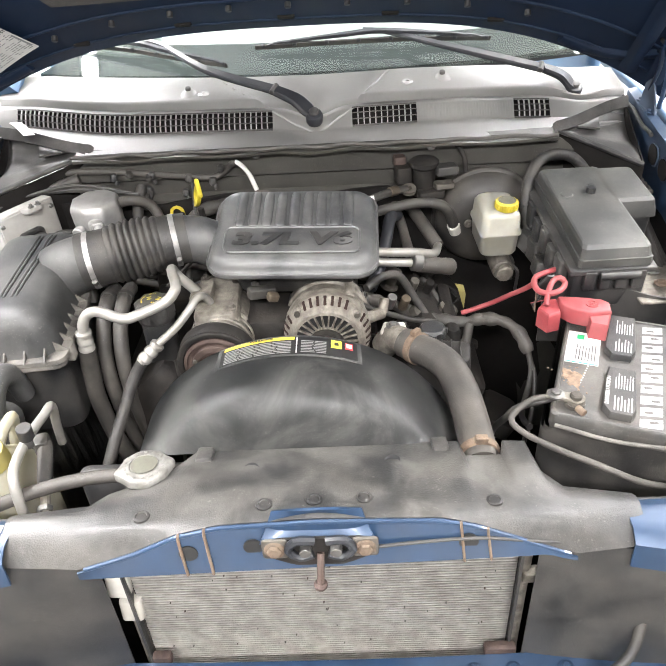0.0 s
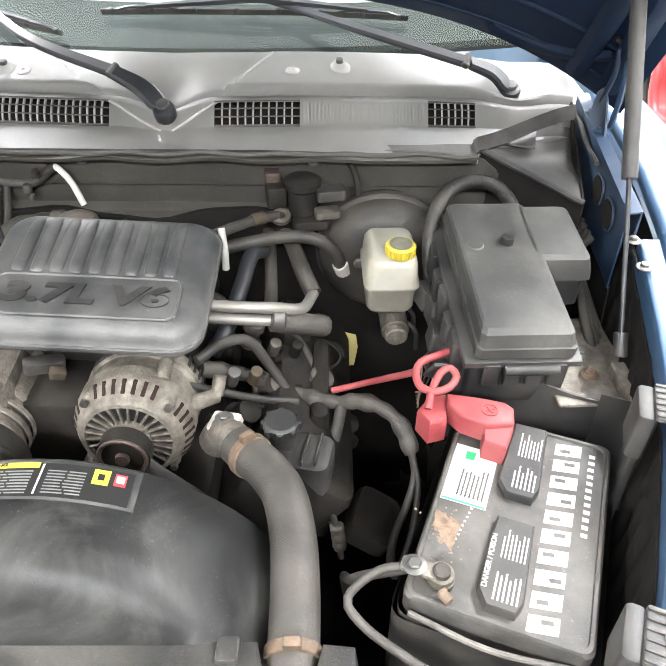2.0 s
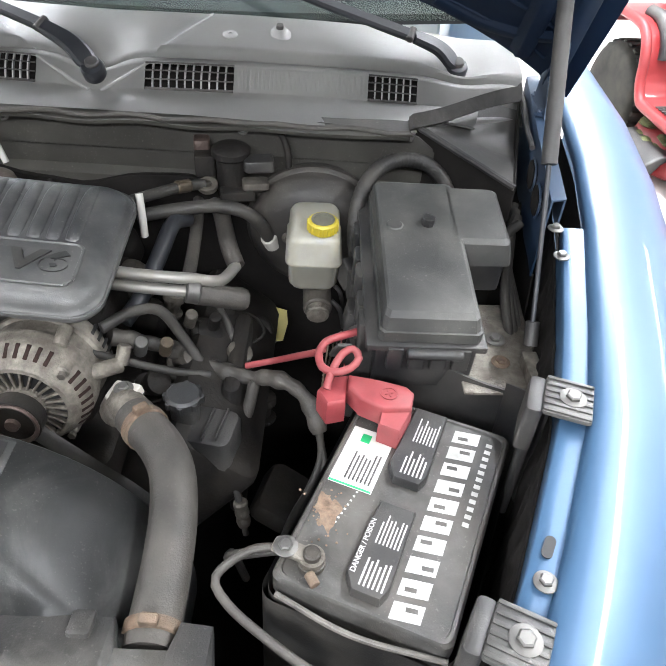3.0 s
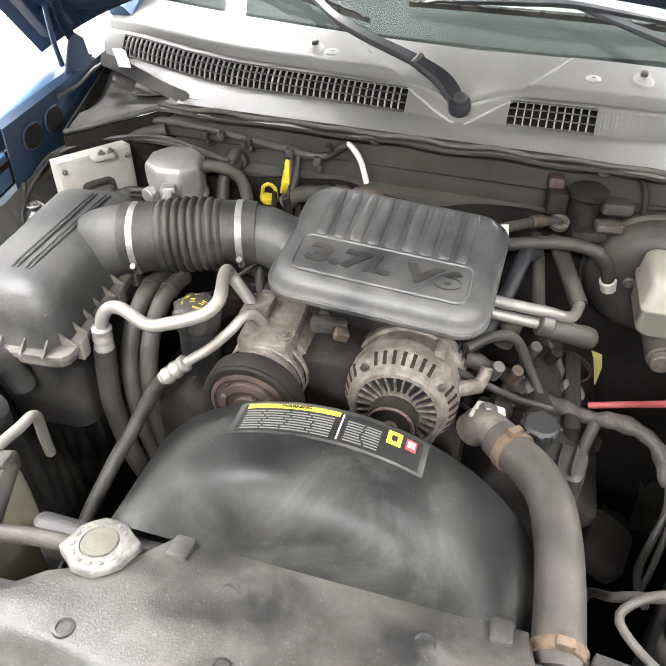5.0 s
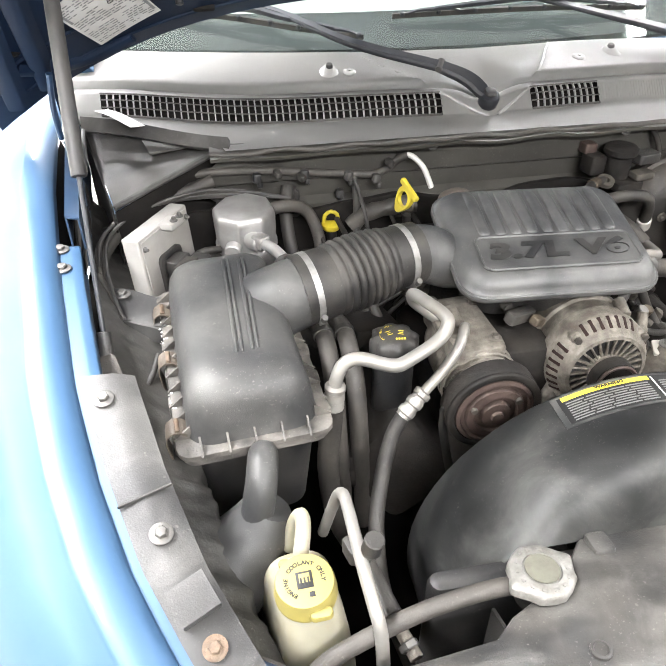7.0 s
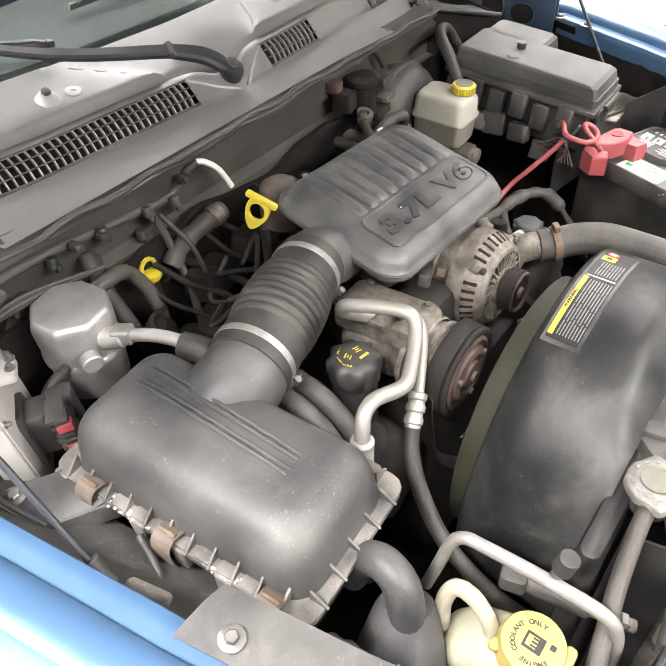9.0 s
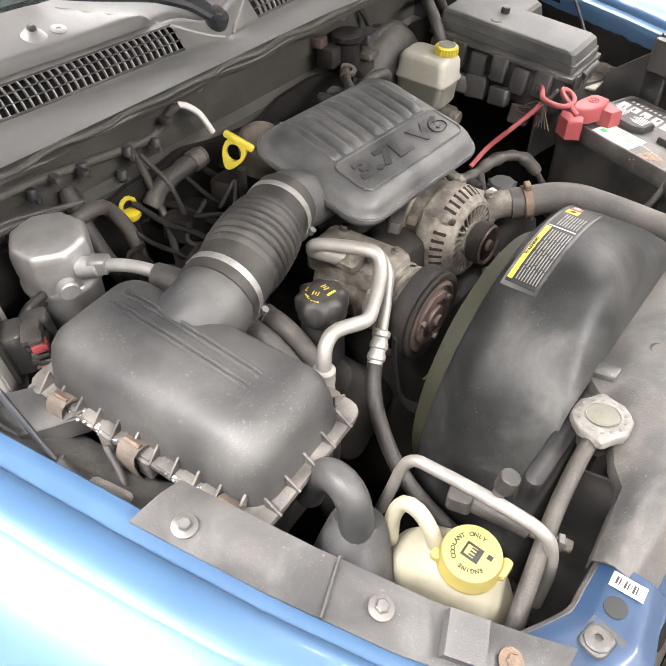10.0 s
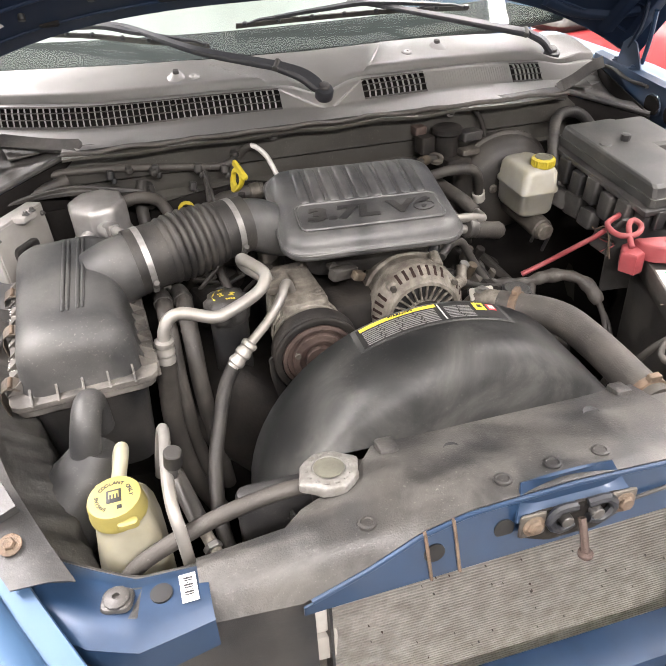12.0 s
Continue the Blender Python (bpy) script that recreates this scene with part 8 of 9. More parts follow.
for x in (0.19, 0.25, 0.33):
    hexbolt(lbeam, (x, 0.565, 0.701), 0.008, material=M_BLUE_IN, washer=1.6)
for x, w in ((-0.30, 0.03), (0.235, 0.05)):
    bm = bmesh.new()
    block(bm, pose(x, 0.600, 0.690), w, 0.016, 0.02, 0.003)
    part("condenser_foot", bm, M_CORRODED, lbeam, "rusty condenser foot")
# black panels added to darken the area ahead of the bumper beam
va = thing("front_dark_panel", (XC, 0.34, 0.55), "added black panels for the dark area ahead of the bumper", "valance")
bm = bmesh.new()
sheet(bm, lambda x, v: (x, 0.50 - 0.40 * v - 0.10 * (1 - ((x - XC) / 0.8) ** 2) * v, 0.61 - 0.10 * v), steps(-0.85, 0.80, 16), steps(0, 1, 6), -0.006)
part("panel", bm, M_VOID, va)
bm = bmesh.new()
sheet(bm, lambda x, v: (x, 0.10 - 0.10 * (1 - ((x - XC) / 0.8) ** 2) , 0.53 - 0.30 * v), steps(-0.85, 0.80, 16), steps(0, 1, 3), -0.006)
part("skirt", bm, M_PLASTIC, va)
line("front_cable", [(0.30, 0.54, 0.715), (0.36, 0.53, 0.73), (0.41, 0.55, 0.76), (0.43, 0.58, 0.80)], 0.008, M_RUBBER, "black cable beside the bumper beam", "cable")

# ---- fan behind the shroud ----
ringfan = thing("fan_ring", (SX, 0.95, 0.75), "greenish grimy ring behind the fan shroud", "fan ring")
bm = bmesh.new()
lathe(bm, [(0.222, 0.0), (0.230, 0.002), (0.230, 0.04), (0.222, 0.043), (0.218, 0.02)], aim((SX, 0.928, SZ), (SX, 1.0, SZ)), 60, False)
part("ring", bm, M_GREENISH, ringfan)
fan = thing("cooling_fan", (SX, 0.955, 0.75), "dusty greenish plastic cooling fan behind the shroud", "fan")
bm = bmesh.new()
rod(bm, (SX, 0.93, SZ), (SX, 1.0, SZ), 0.06, 24)
part("hub", bm, M_GRIME, fan)
for k in range(7):
    a = 2 * math.pi * k / 7 + 0.3
    bm = bmesh.new()
    m = Matrix.Translation((SX, 0.955, SZ)) @ Matrix.Rotation(a, 4, "Y")
    sheet(bm, lambda u, v: m @ Vector((0.05 + 0.165 * u, -0.018 + 0.036 * v, -0.045 + 0.09 * v + 0.02 * u)), steps(0, 1, 6), steps(0, 1, 4), 0.003)
    part("blade", bm, M_GREENISH, fan)

# ---- shroud label ----
lab = thing("warning_label", (-0.03, 0.90, 1.09), "black warning label with yellow band on the shroud", "label")


def on_shroud(a, y, lift=0.0012):
    return (SX + (SR + lift) * math.cos(radians(a)), y, SZ + (SR + lift) * math.sin(radians(a)))


def label_patch(a0, a1, y0, y1, lift, material, name, parent, text=""):
    bm = bmesh.new()
    sheet(bm, lambda a, y: on_shroud(a, y, lift), steps(a0, a1, 10), [y0, y1], 0.0006)
    return part(name, bm, material, parent, text, 60)


label_patch(114, 67, 0.862, 0.915, 0.0014, M_SHROUD, "backing", lab, "embossed dark frame")
label_patch(112.5, 68.5, 0.866, 0.911, 0.0022, M_BLACK, "print_field", lab, "black print field")
label_patch(111.5, 88.5, 0.9035, 0.9105, 0.0030, M_LABEL_Y, "yellow_band", lab, "yellow warning band")
label_patch(77.0, 73.6, 0.888, 0.908, 0.0030, M_LABEL_Y, "yellow_sign", lab, "yellow warning sign")
label_patch(72.5, 70.0, 0.890, 0.906, 0.0030, M_LABEL_R, "red_sign", lab, "red and white prohibition sign")
rnd = random.Random(9)
for k in range(8):
    for a0, a1, lo, n in ((111.3, 89.2, 0.8685, 4), (86.6, 78.2, 0.8700, 2)):
        edges = sorted(a0 + (a1 - a0) * (j + rnd.uniform(-0.2, 0.2) * (0 < j < n)) / n for j in range(n + 1))
        for b0, b1 in zip(edges, edges[1:]):
            label_patch(b1 - 0.25, b0 + 0.25, lo + 0.0042 * k, lo + 0.0014 + 0.0042 * k, 0.0030, M_GREYPRINT, "print_line", lab)
label_patch(76.0, 74.6, 0.894, 0.902, 0.0036, M_BLACK, "sign_symbol", lab)
label_patch(72.1, 70.4, 0.894, 0.903, 0.0036, M_PAPER, "sign_bar", lab)
text_on(lab, "WARNING", Matrix.Translation(on_shroud(99.0, 0.907, 0.0038)) @ pose(0, 0, 0, 0, -9.0, 0), 0.0062, M_BLACK, "lettering", 0.0002, 0.0002, 1.3)
label_patch(87.9, 87.5, 0.868, 0.909, 0.0030, M_PRINT, "divider", lab)

# ---- wipers ----
def ribbon(bm, pts, widths, heights, step=0.012):
    """A bar of flat section with chamfered edges, swept along pts over the glass."""
    path, face = spline(pts, step), Vector((0, -0.5, 0.87)).normalized()
    rings, n = [], len(path) - 1
    for i, c in enumerate(path):
        d = (path[min(i + 1, n)] - path[max(i - 1, 0)]).normalized()
        side = d.cross(face).normalized()
        up = side.cross(d).normalized()
        w, h = (float(np.interp(i / n, np.linspace(0, 1, len(k)), k)) for k in (widths, heights))
        rings.append([c + side * (a * w / 2) + up * (b * h) for a, b in ((-1, 0), (-1, 0.6), (-0.72, 1), (0.72, 1), (1, 0.6), (1, 0))])
    loft(bm, rings)


def wiper(pivot, elbow, arm, blade, label):
    w = thing("windscreen_wiper", pivot, label, "wiper", "wipers")
    P, E = Vector(pivot), Vector(elbow)
    bm = bmesh.new()
    ribbon(bm, [P + (P - E).normalized() * 0.004 + Vector((0, 0, 0.002)), P.lerp(E, 0.12) + Vector((0, 0, 0.005)), P.lerp(E, 0.45) + Vector((0, 0.004, 0.010)), E], [0.022, 0.036, 0.034, 0.030, 0.026], [0.010, 0.013, 0.013, 0.012], 0.006)
    part("arm_head", bm, M_WIPER, w, "", 30)
    bm = bmesh.new()
    lathe(bm, [(0.017, -0.012), (0.020, -0.008), (0.0205, 0.010), (0.018, 0.0145), (0.012, 0.0155)], Matrix.Translation(P + Vector((0, -0.002, 0.0))) @ pose(0, 0, 0, 28, 0, 0), 24)
    part("pivot_boss", bm, M_WIPER, w, "", 40)
    bm = bmesh.new()
    lathe(bm, [(0.0125, 0), (0.0125, 0.005), (0.010, 0.008), (0.004, 0.009)], Matrix.Translation(P + Vector((0, -0.005, 0.014))) @ pose(0, 0, 0, 28, 0, 0), 20)
    part("pivot_cap", bm, M_GREY_CABLE, w, "dark pivot cap")
    bm = bmesh.new()
    ribbon(bm, [E, *arm], [0.023, 0.020, 0.015, 0.010], [0.012, 0.011, 0.008, 0.006])
    part("arm", bm, M_WIPER, w, "", 30)
    d = (Vector(arm[0]) - E).normalized()
    side = d.cross(Vector((0, -0.5, 0.87))).normalized() * 0.0145
    bm = bmesh.new()
    rod(bm, E - side + d * 0.002 + Vector((0, -0.003, 0.006)), E + side + d * 0.002 + Vector((0, -0.003, 0.006)), 0.0075, 10, 0.002)
    part("hinge_pin", bm, M_GREY_CABLE, w)
    b = [Vector(p) for p in blade]
    bm = bmesh.new()
    ribbon(bm, b, [0.004, 0.005, 0.004], [0.012, 0.012, 0.012], 0.02)
    bl = part("blade", bm, M_RUBBER, w, "black rubber blade", 30)
    lift = Vector((0, -0.008, 0.014))
    path = spline(b, 0.01)
    at = lambda u: path[min(len(path) - 1, int(u * (len(path) - 1)))]
    bm = bmesh.new()
    ribbon(bm, [at(0.14) + lift, at(0.35) + lift * 1.5, at(0.5) + lift * 1.9, at(0.65) + lift * 1.5, at(0.86) + lift], [0.006, 0.010, 0.013, 0.010, 0.006], [0.006, 0.008, 0.009, 0.008, 0.006])
    part("bow", bm, M_WIPER, bl, "", 30)
    for u0 in (0.14, 0.86):
        for du in (-0.12, 0.12):
            bm = bmesh.new()
            ribbon(bm, [at(u0) + lift * 0.95, at(u0 + du * 0.6) + lift * 0.9, at(u0 + du) + lift * 0.2], [0.008, 0.006, 0.004], [0.005, 0.004, 0.003])
            part("yoke", bm, M_WIPER, bl, "", 30)
    for k in range(8):
        bm = bmesh.new()
        p = at(0.03 + 0.94 * k / 7)
        block(bm, Matrix.Translation(p + Vector((0, -0.004, 0.004))) @ pose(0, 0, 0, 30, 0, 0), 0.010, 0.008, 0.010, 0.002)
        part("claw", bm, M_WIPER, bl)
    return w


def glass(x, v):
    return Vector((x, 1.775 + bow(x) + 0.95 * v - 0.03, 1.318 + 0.62 * v - 0.02 + 0.010))


wiper((-0.044, 1.60, 1.238), (-0.134, 1.642, 1.292), [(-0.30, 1.715, 1.328), tuple(glass(-0.44, 0.070) + Vector((0, -0.006, 0.018))), tuple(glass(-0.53, 0.078) + Vector((0, -0.006, 0.020)))],
      [tuple(glass(-0.26, 0.020)), tuple(glass(-0.40, 0.045)), tuple(glass(-0.53, 0.070)), tuple(glass(-0.70, 0.085))], "black wiper resting at the foot of the windscreen")
wiper((0.602, 1.755, 1.226), (0.506, 1.722, 1.290), [(0.30, 1.765, 1.338), tuple(glass(0.14, 0.075) + Vector((0, -0.006, 0.018))), tuple(glass(0.08, 0.085) + Vector((0, -0.006, 0.020)))],
      [tuple(glass(0.40, 0.050)), tuple(glass(0.2, 0.068)), tuple(glass(0.0, 0.072)), tuple(glass(-0.19, 0.068))], "black wiper resting at the foot of the windscreen")


# ---- gas struts and hinges ----
def strut(ball, joint, top, label):
    s = thing("gas_strut", ball, label, "gas strut", "gas struts")
    bm = bmesh.new()
    rod(bm, ball, joint, 0.0036, 12)
    part("rod", bm, M_WIPER, s, "thin glossy black rod")
    bm = bmesh.new()
    rod(bm, joint, top, 0.0110, 16)
    part("cylinder", bm, M_GREY_CABLE, s, "dark grey cylinder")
    bm = bmesh.new()
    v = (Vector(joint) - Vector(ball)).normalized()
    rod(bm, Vector(ball) - v * 0.015, Vector(ball) + v * 0.02, 0.010, 12)
    part("ball_socket", bm, M_PLASTIC, s)
    return s


strut((0.664, 1.155, 1.07), (0.665, 1.28, 1.268), tuple(Vector((0.664, 1.155, 1.07)).lerp(Vector((0.665, 1.28, 1.268)), 2.6)), "grey gas strut holding the hood up")
strut((-0.772, 1.112, 1.097), (-0.78, 1.25, 1.289), tuple(Vector((-0.772, 1.112, 1.097)).lerp(Vector((-0.78, 1.25, 1.289)), 2.6)), "grey gas strut holding the hood up")
for s, x in ((-1, -0.806), (1, 0.694)):
    hg = thing("apron_plate", (x, 1.55, 1.15), "dull blue apron rail with oval holes beside the cowl", "apron plate", "apron plates")

    def rail(u, v):
        """v: 0 the foot of the inner face, 1 its top, 2 the outer edge of the top, 3 the drop beyond it."""
        k = min(1.0, v)
        out = 0.021 * max(0.0, min(1.0, v - 1))
        return (x + s * (0.050 * u + out), 1.31 + 0.46 * u, 1.064 + 0.014 * u + (0.134 + 0.006 * u) * k + 0.004 * max(0.0, min(1.0, v - 1)) - 0.05 * max(0.0, v - 2) + 0.003 * math.sin(u * 19) * (v < 1))
    bm = bmesh.new()
    sheet(bm, rail, steps(0, 1, 24), [0, 0.3, 0.6, 0.93, 1, 1.08, 1.5, 1.92, 2, 2.1, 3], -0.003 * s)
    part("rail", bm, M_APRON, hg, "", 40)
    # black panel added below the rail so no bright floor shows through
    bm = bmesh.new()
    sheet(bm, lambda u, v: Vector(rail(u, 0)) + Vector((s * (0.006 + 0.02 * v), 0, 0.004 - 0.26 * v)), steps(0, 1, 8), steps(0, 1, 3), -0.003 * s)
    part("rail_gap_blocker", bm, M_VOID, hg, "added black panel closing the gap under the rail")
    # black plugs carry the darkness of the oval holes as colour
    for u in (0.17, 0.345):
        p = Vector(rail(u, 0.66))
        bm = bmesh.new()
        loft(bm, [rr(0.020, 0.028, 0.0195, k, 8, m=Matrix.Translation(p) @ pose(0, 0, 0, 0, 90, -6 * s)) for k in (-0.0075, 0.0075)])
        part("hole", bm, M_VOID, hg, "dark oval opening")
        bm = bmesh.new()
        ring = rr(0.0225, 0.0305, 0.022, 0.0, 8, m=Matrix.Translation(p - Vector((s * 0.004, 0, 0))) @ pose(0, 0, 0, 0, 90, -6 * s))
        for a, b in zip(ring, ring[1:] + ring[:1]):
            rod(bm, a, b, 0.0022, 6)
        part("hole_rim", bm, M_APRON, hg)
    for u, r in ((0.62, 0.010), (0.80, 0.008)):
        hexbolt(hg, Vector(rail(u, 1.5)) + Vector((0, 0, 0.001)), r * 0.8, (0, 0, 1), M_APRON)
    # hinge: a standing ear, an inner arm and a thin outer link up to the hood
    ear = Vector(rail(0.66, 1.4))
    bm = bmesh.new()
    prism(bm, [(-0.045, 0.0), (0.050, 0.0), (0.036, 0.052), (0.012, 0.068), (-0.014, 0.056)], Matrix.Translation(ear) @ pose(0, 0, 0, 90, 0, 90), 0.004)
    part("hinge_ear", bm, M_APRON, hg)
    bm = bmesh.new()
    tube(bm, [ear + Vector((0.006 * s, 0.02, 0.045)), ear + Vector((0.0, -0.02, 0.10)), ear + Vector((-s * 0.012, -0.045, 0.155))], 0.010, 10, squash=0.45)
    part("hinge_arm", bm, M_NAVY, hg)
    bm = bmesh.new()
    tube(bm, [ear + Vector((s * 0.012, -0.03, 0.012)), ear + Vector((s * 0.010, -0.045, 0.07)), ear + Vector((0.0, -0.062, 0.135))], 0.0055, 8)
    part("hinge_link", bm, M_BLUE_IN, hg, "thin blue-grey link")
    bm = bmesh.new()
    tube(bm, [Vector(rail(u, 0.97)) + Vector((-s * 0.010, 0, -0.010)) for u in steps(0.4, 1, 10)], 0.0045, 8, 0.03)
    part("edge_seal", bm, M_STRIP_DARK, hg, "black rubber edge seal")
# paper label under the hood
pl = thing("hood_label", tuple(hood_at(-0.80, 0.06)), "white printed paper label under the hood", "label")


def on_label(u, v, lift=0.0):
    return Vector(hood_at(-0.762 + 0.124 * u - 0.076 * v, 0.075 + 0.03 * u + 0.15 * v)) + Vector((0, -0.010 - lift, -0.012 - lift))


def label_bar(name, u0, u1, v0, v1, material):
    bm = bmesh.new()
    sheet(bm, lambda u, v: on_label(u0 + (u1 - u0) * u, v0 + (v1 - v0) * v, 0.0010), steps(0, 1, 2), [0, 1], 0.0003)
    part(name, bm, material, pl)


bm = bmesh.new()
sheet(bm, on_label, steps(0, 1, 6), steps(0, 1, 4), 0.0008)
part("sheet", bm, M_PAPER, pl)
rng = random.Random(4)
for row in range(22):
    v0 = 0.07 + 0.040 * row
    u0 = 0.05
    while u0 < 0.93:
        w = rng.uniform(0.03, 0.11)
        if not (row in (7, 15) or (0.44 < u0 < 0.52) or (13 <= row <= 15 and u0 > 0.62) or (row > 15 and u0 > 0.55 and row % 2)) and rng.random() < 0.82:
            label_bar("print_line", u0, min(0.95, u0 + w), v0, v0 + 0.014, M_GREYPRINT)
        u0 += w + 0.022
for u0, u1, v0, v1 in ((0.945, 0.985, 0.10, 0.46), (0.04, 0.075, 0.62, 0.92)):
    label_bar("print_block", u0, u1, v0, v1, M_GREYPRINT)
a, b, c = on_label(0.68, 0.60, 0.0015), on_label(0.93, 0.60, 0.0015), on_label(0.68, 0.75, 0.0015)
ex = (b - a).normalized()
ez = ex.cross(c - a).normalized()
ey = ez.cross(ex)
text_on(pl, "CATALYST", Matrix.Translation((a + b) / 2) @ Matrix((ex, ey, ez)).transposed().to_4x4(), 0.011, M_BLACK)

# ---- thin wires along the left inner fender ----
for k in range(6):
    j = 0.004 * k
    line("fender_wire", [(-0.752 + j, 1.12 + 0.015 * k, 0.97), (-0.765 + j, 1.18 + 0.01 * k, 1.005), (-0.790 + j, 1.26, 1.045 + 0.003 * k), (-0.808 + j, 1.34, 1.080 + 0.003 * k), (-0.800 + j, 1.41, 1.108 + 0.004 * (k % 3)), (-0.74 + j, 1.465, 1.128 + 0.004 * (k % 2)), (-0.62 + j, 1.50, 1.125 + 0.003 * k), (-0.46, 1.49, 1.116)], 0.0018 + 0.0008 * (k % 3), (M_RUBBER, M_HOSE, M_GREY_CABLE)[k % 3], "thin dusty wire along the inner fender", "wire", "left fender wires")
line("strut_cable", [(-0.812, 1.085, 1.055), (-0.79, 1.065, 1.035), (-0.755, 1.07, 1.022), (-0.725, 1.10, 1.028), (-0.708, 1.15, 1.042)], 0.0045, M_RUBBER, "thin black cable sagging beside the filter box", "cable")
line("fender_loom", [(-0.745, 0.98, 0.96), (-0.768, 1.08, 0.99), (-0.775, 1.20, 1.01), (-0.770, 1.33, 1.04)], ridged(0.007, 0.007, 0.001), M_HOSE, "dusty corrugated loom along the inner fender", "wiring loom", "", 10, 0.003)
for k in range(5):
    u = -0.55 + 0.27 * k
    bm = bmesh.new()
    mm = Matrix.Translation(Vector(hood_at(u, 0.045)) + Vector((0, -0.002, 0.0)))
    loft(bm, [rr(0.020, 0.006, 0.0058, z, 5, m=mm @ pose(0, 0, 0, 45, 0, 0)) for z in (-0.003, 0.004)])
    part("slot", bm, M_VOID, hood, "dark slot in the frame")

# ---- riding mower beside the truck ----
mw = thing("riding_mower", (2.575, 4.20, 0.0), "red riding lawn mower parked on the concrete", "lawn mower")
MM = pose(2.575, 4.20, 0.0, 0, 0, 10)


def mpart(name, bm, m, label="", smooth=45):
    bmesh.ops.transform(bm, matrix=MM, verts=bm.verts)
    return part(name, bm, m, mw, label, smooth)


for x, y, r, w in ((-0.42, 0.35, 0.27, 0.26), (0.42, 0.35, 0.27, 0.26), (-0.36, -0.75, 0.17, 0.14), (0.36, -0.75, 0.17, 0.14)):
    bm = bmesh.new()
    lathe(bm, [(r * 0.5, -w / 2), (r * 0.85, -w / 2), (r * 0.97, -w * 0.4), (r, -w * 0.2), (r, w * 0.2), (r * 0.97, w * 0.4), (r * 0.85, w / 2), (r * 0.5, w / 2)], pose(x, y, r, 0, 90, 0), 36)
    t = mpart("tyre", bm, M_TYRE, "dusty black tyre")
    for k in range(28):
        for s in (-1, 1):
            a = 2 * math.pi * (k + 0.25 * s) / 28
            bm = bmesh.new()
            block(bm, pose(x + s * w * 0.2, y, r, 0, 90, 0) @ pose(0, 0, 0, 0, 0, math.degrees(a)) @ pose(r * 0.985, 0, -w * 0.16), 0.02, 0.03, w * 0.32, 0.003)
            mpart("tread_block", bm, M_TYRE)
    bm = bmesh.new()
    lathe(bm, [(0.03, -w * 0.3), (r * 0.5, -w * 0.25), (r * 0.55, -w * 0.48), (r * 0.55, w * 0.48), (r * 0.5, w * 0.25), (0.03, w * 0.3)], pose(x, y, r, 0, 90, 0), 28)
    mpart("rim", bm, M_OFFWHITE, "pale wheel rim")
bm = bmesh.new()
loft(bm, [rr(0.25, 0.40, 0.1, 0.38, 6, cy=-0.76), rr(0.27, 0.43, 0.12, 0.58, 6, cy=-0.76), rr(0.25, 0.40, 0.12, 0.78, 6, cy=-0.74), rr(0.20, 0.34, 0.12, 0.86, 6, cy=-0.70), rr(0.13, 0.26, 0.1, 0.885, 6, cy=-0.68)])
mpart("bonnet", bm, M_MOWER, "glossy red bonnet", 60)
bm = bmesh.new()
block(bm, pose(0, -1.165, 0.45), 0.34, 0.05, 0.12, 0.02)
mpart("grille", bm, M_BLACK)
for s in (-1, 1):
    bm = bmesh.new()
    block(bm, pose(s * 0.15, -1.155, 0.65, -14, 0, s * 12), 0.17, 0.06, 0.085, 0.015)
    mpart("headlight", bm, M_CHROME, "clear headlight")
# one moulded red body: fenders over the rear wheels, footwell and footrests
BODY = [(0.72, 0.56), (0.66, 0.66), (0.52, 0.70), (0.22, 0.70), (0.12, 0.66), (0.06, 0.56), (0.03, 0.44), (-0.02, 0.365), (-0.10, 0.345), (-0.40, 0.335), (-0.47, 0.33)]
bm = bmesh.new()
sheet(bm, lambda x, k: (x, *curve_at([(i, *p) for i, p in enumerate(BODY)], k)), steps(-0.56, 0.56, 12), steps(0, 10, 30), -0.012)
mpart("moulded_body", bm, M_MOWER, "glossy red moulded body", 60)
for s in (-1, 1):
    bm = bmesh.new()
    tube(bm, [(s * 0.56, y, z - 0.012) for y, z in BODY], 0.028, 10)
    mpart("body_edge", bm, M_MOWER)
    for k in range(11):
        bm = bmesh.new()
        block(bm, pose(s * 0.40, -0.42 + 0.03 * k, 0.347, -2, 0, 0), 0.24, 0.020, 0.006, 0.002)
        mpart("footrest_rib", bm, M_RUBBER, "dusty black tread strip")
bm = bmesh.new()
tube(bm, [(-0.46, 0.30, 0.72), (-0.46, 0.16, 0.71), (-0.46, 0.06, 0.62), (-0.46, 0.04, 0.54)], 0.035, 10, squash=0.8)
mpart("lever_bracket", bm, M_PLASTIC, "black slotted lever bracket")
bm = bmesh.new()
tube(bm, [(-0.415, 0.30, 0.73), (-0.415, 0.15, 0.72), (-0.415, 0.055, 0.62)], 0.008, 8)
mpart("lever_rail", bm, M_CHROME)
bm = bmesh.new()
block(bm, pose(0, -0.15, 0.30), 0.42, 1.1, 0.14, 0.03)
mpart("chassis", bm, M_BLACK)
bm = bmesh.new()
block(bm, pose(0, 0.45, 0.70), 0.46, 0.42, 0.10, 0.05)
block(bm, pose(0, 0.66, 0.75, -12, 0, 0), 0.44, 0.10, 0.36, 0.05)
mpart("seat", bm, M_RUBBER, "black vinyl seat")
bm = bmesh.new()
loft(bm, [rr(0.56, 0.30, 0.25, 0.06, 6, cy=-0.18), rr(0.58, 0.32, 0.25, 0.10, 6, cy=-0.18), rr(0.54, 0.28, 0.22, 0.22, 6, cy=-0.18), rr(0.40, 0.2, 0.18, 0.25, 6, cy=-0.18)])
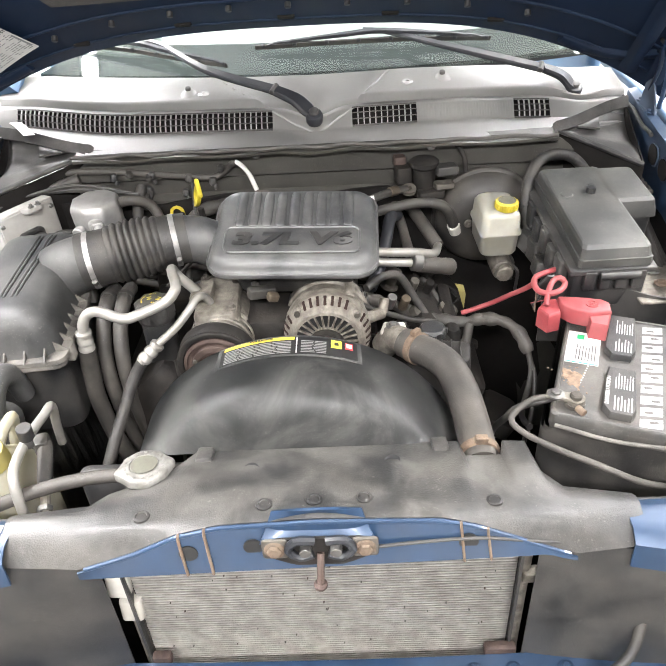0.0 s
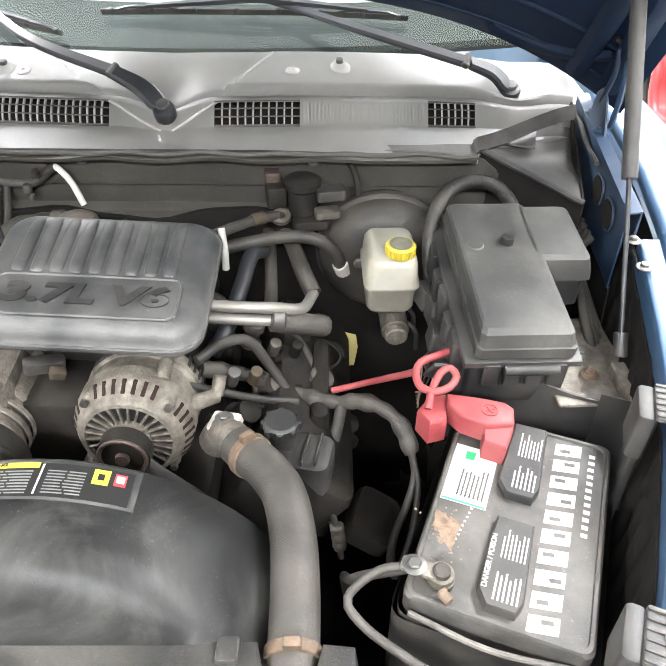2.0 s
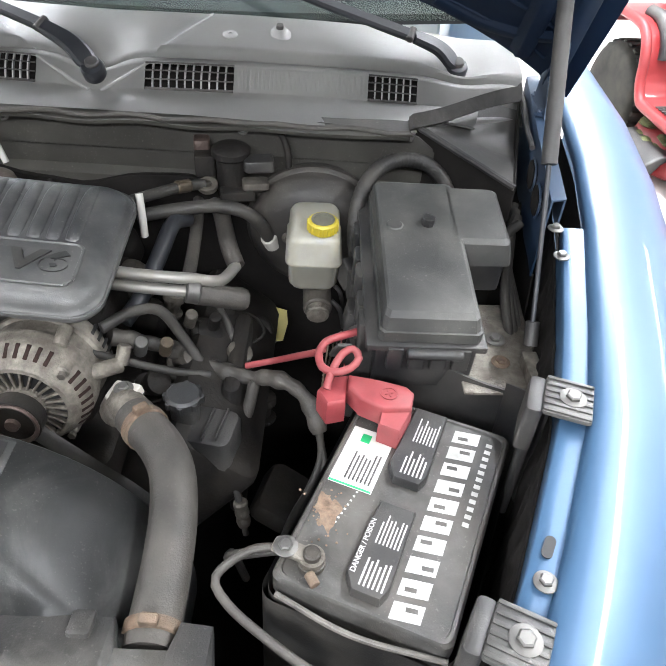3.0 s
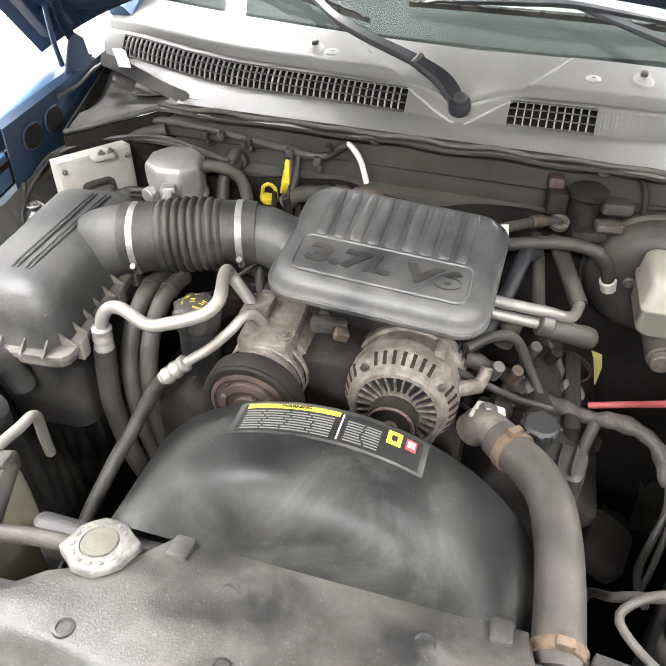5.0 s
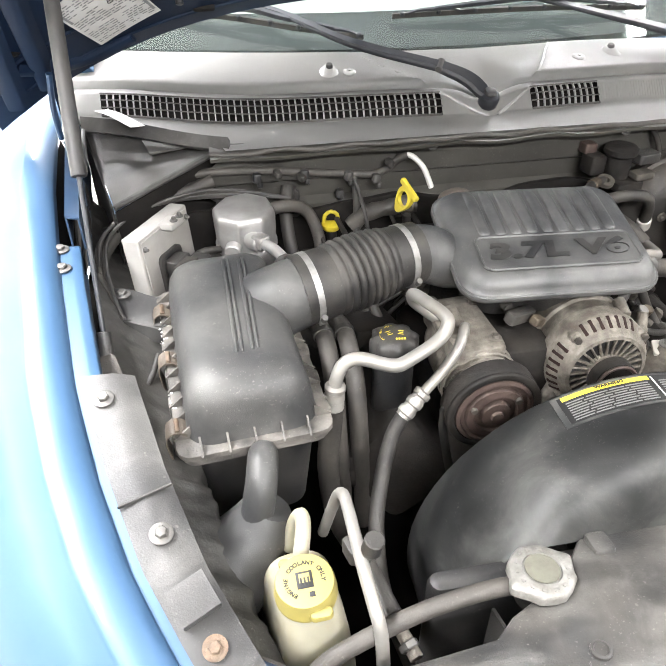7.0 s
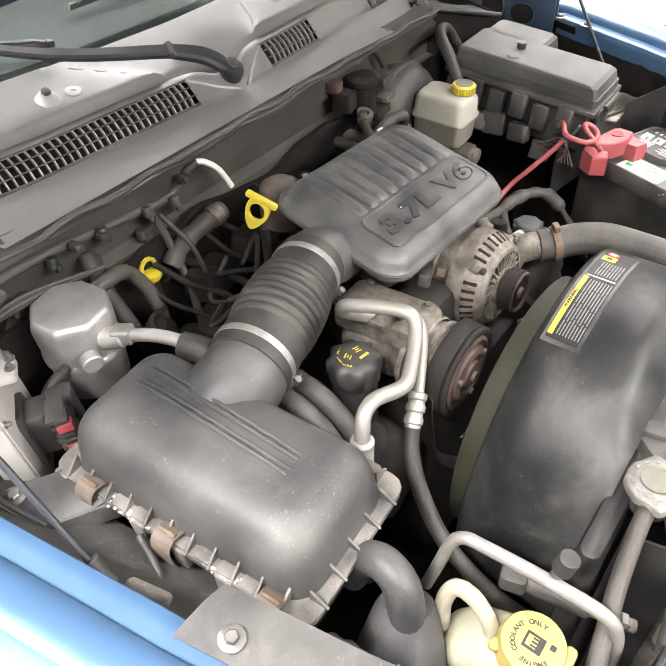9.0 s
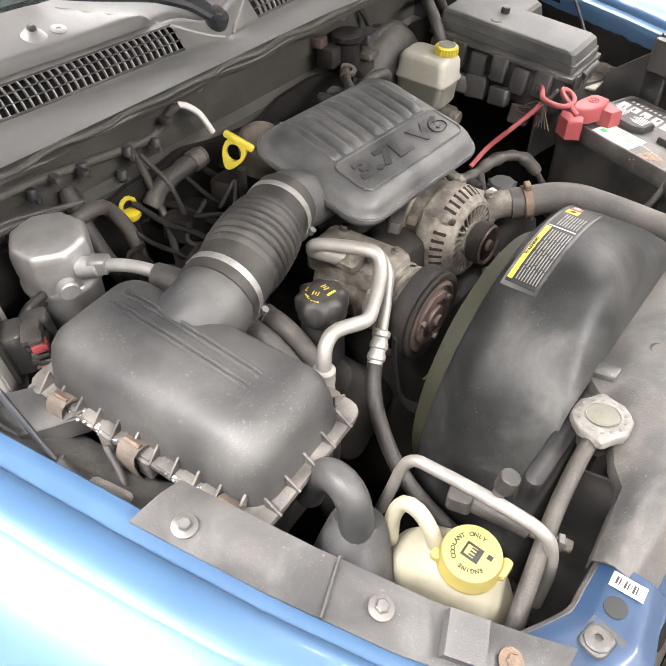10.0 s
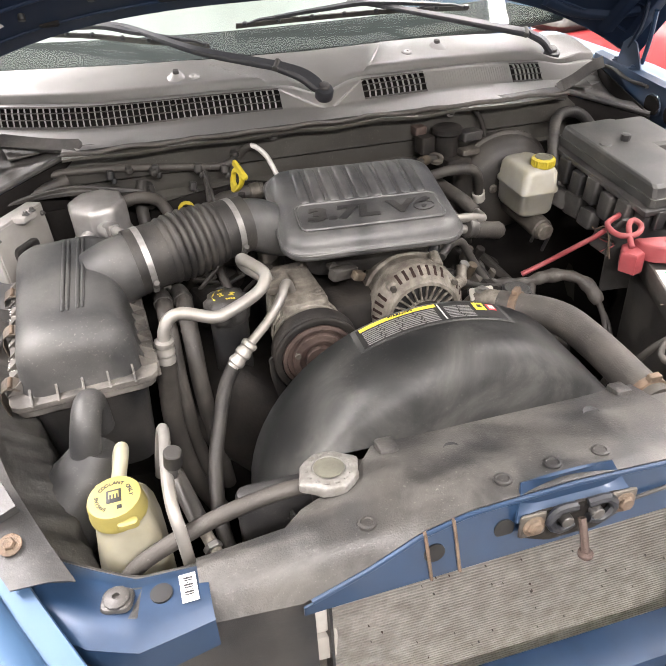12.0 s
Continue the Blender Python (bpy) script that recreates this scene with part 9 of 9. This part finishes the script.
mpart("mower_deck", bm, M_MOWER, "red mowing deck with dried grass", 60)
bm = bmesh.new()
loft(bm, [rr(0.05, 0.19, 0.02, z, 4, cx=cx, cy=-0.22) for z, cx in ((0.06, -0.66), (0.09, -0.67), (0.16, -0.62), (0.20, -0.55), (0.205, -0.50))])
mpart("discharge_chute", bm, M_PLASTIC, "black discharge chute")
for x, y in ((-0.5, -0.52), (0.5, -0.52)):
    bm = bmesh.new()
    rod(bm, (x - 0.03, y, 0.055), (x + 0.03, y, 0.055), 0.055, 20)
    mpart("deck_wheel", bm, M_RUBBER, "small black deck wheel")
    bm = bmesh.new()
    rod(bm, (x - 0.034, y, 0.055), (x + 0.034, y, 0.055), 0.016, 14)
    mpart("wheel_hub", bm, M_CHROME)
rng = random.Random(5)
for k in range(26):
    bm = bmesh.new()
    a = rng.uniform(2.0, 4.4)
    gx, gy = 0.53 * math.cos(a), -0.18 + 0.28 * math.sin(a)
    lathe(bm, [(0.05, 0.0), (0.06, 0.008), (0.035, 0.02), (0.01, 0.024)], pose(gx, gy, 0.19 if k % 3 else 0.23, rng.uniform(-12, 12), rng.uniform(-12, 12), 0), 7)
    mpart("grass_clump", bm, M_GRASS, "dried grass clippings")
bm = bmesh.new()
tube(bm, [(0.17 * math.cos(a), 0.02 + 0.17 * math.sin(a), 0.86 + 0.06 * math.sin(a)) for a in steps(0, 2 * math.pi, 20)], 0.014, 8)
rod(bm, (0, -0.25, 0.65), (0, 0.02, 0.86), 0.02)
mpart("steering_wheel", bm, M_BLACK)

# ---- garden machine with lime wheels beyond the far fender ----
tr = thing("garden_machine", (2.55, 2.15, 0.0), "black garden machine with a lime green wheel", "garden machine")
WM = pose(2.42, 2.15, 0.60, 90, 0, 50)
bm = bmesh.new()
lathe(bm, [(0.108, -0.022), (0.135, -0.018), (0.138, 0.0), (0.135, 0.018), (0.108, 0.022)], WM, 40, False)
part("wheel_ring", bm, M_LIME, tr, "lime green ring")
bm = bmesh.new()
lathe(bm, [(0.02, -0.03), (0.05, -0.02), (0.11, -0.012), (0.11, 0.012), (0.05, 0.02), (0.02, 0.03)], WM, 24)
part("wheel", bm, M_BLACK, tr)
bm = bmesh.new()
tube(bm, [(2.42, 2.19, 0.60), (2.52, 2.25, 0.45), (2.58, 2.25, 0.2), (2.60, 2.25, 0.0)], 0.02, 10)
tube(bm, [(2.52, 2.25, 0.45), (2.66, 2.05, 0.58), (2.72, 1.98, 0.72)], 0.012, 8)
part("frame", bm, M_BLACK, tr)
bm = bmesh.new()
block(bm, pose(2.60, 2.25, 0.0, 0, 0, 20), 0.4, 0.3, 0.06, 0.02)
part("base", bm, M_PLASTIC, tr)
for k in range(3):
    bm = bmesh.new()
    rod(bm, (2.655 + 0.02 * k, 2.045 - 0.02 * k, 0.58 + 0.045 * k), (2.67 + 0.02 * k, 2.03 - 0.02 * k, 0.605 + 0.045 * k), 0.022)
    part("grip", bm, M_LIME, tr, "lime green grip")
sc = thing("black_scoop", (3.40, 1.75, 0.0), "black plastic scoop standing on the floor", "scoop")
bm = bmesh.new()
sheet(bm, lambda u, v: (3.20 + 0.42 * u, 1.80 - 0.25 * u + 0.10 * v, 0.17 + 0.02 * math.sin(u * 3) + 0.14 * u ** 4 + 0.05 * (v - 0.5) ** 2), steps(0, 1, 14), steps(0, 1, 5), 0.012)
part("blade", bm, M_PLASTIC, sc)
bm = bmesh.new()
tube(bm, [(3.36, 1.76, 0.17), (3.38, 1.78, 0.08), (3.38, 1.80, 0.0)], 0.02, 8)
part("stem", bm, M_PLASTIC, sc)
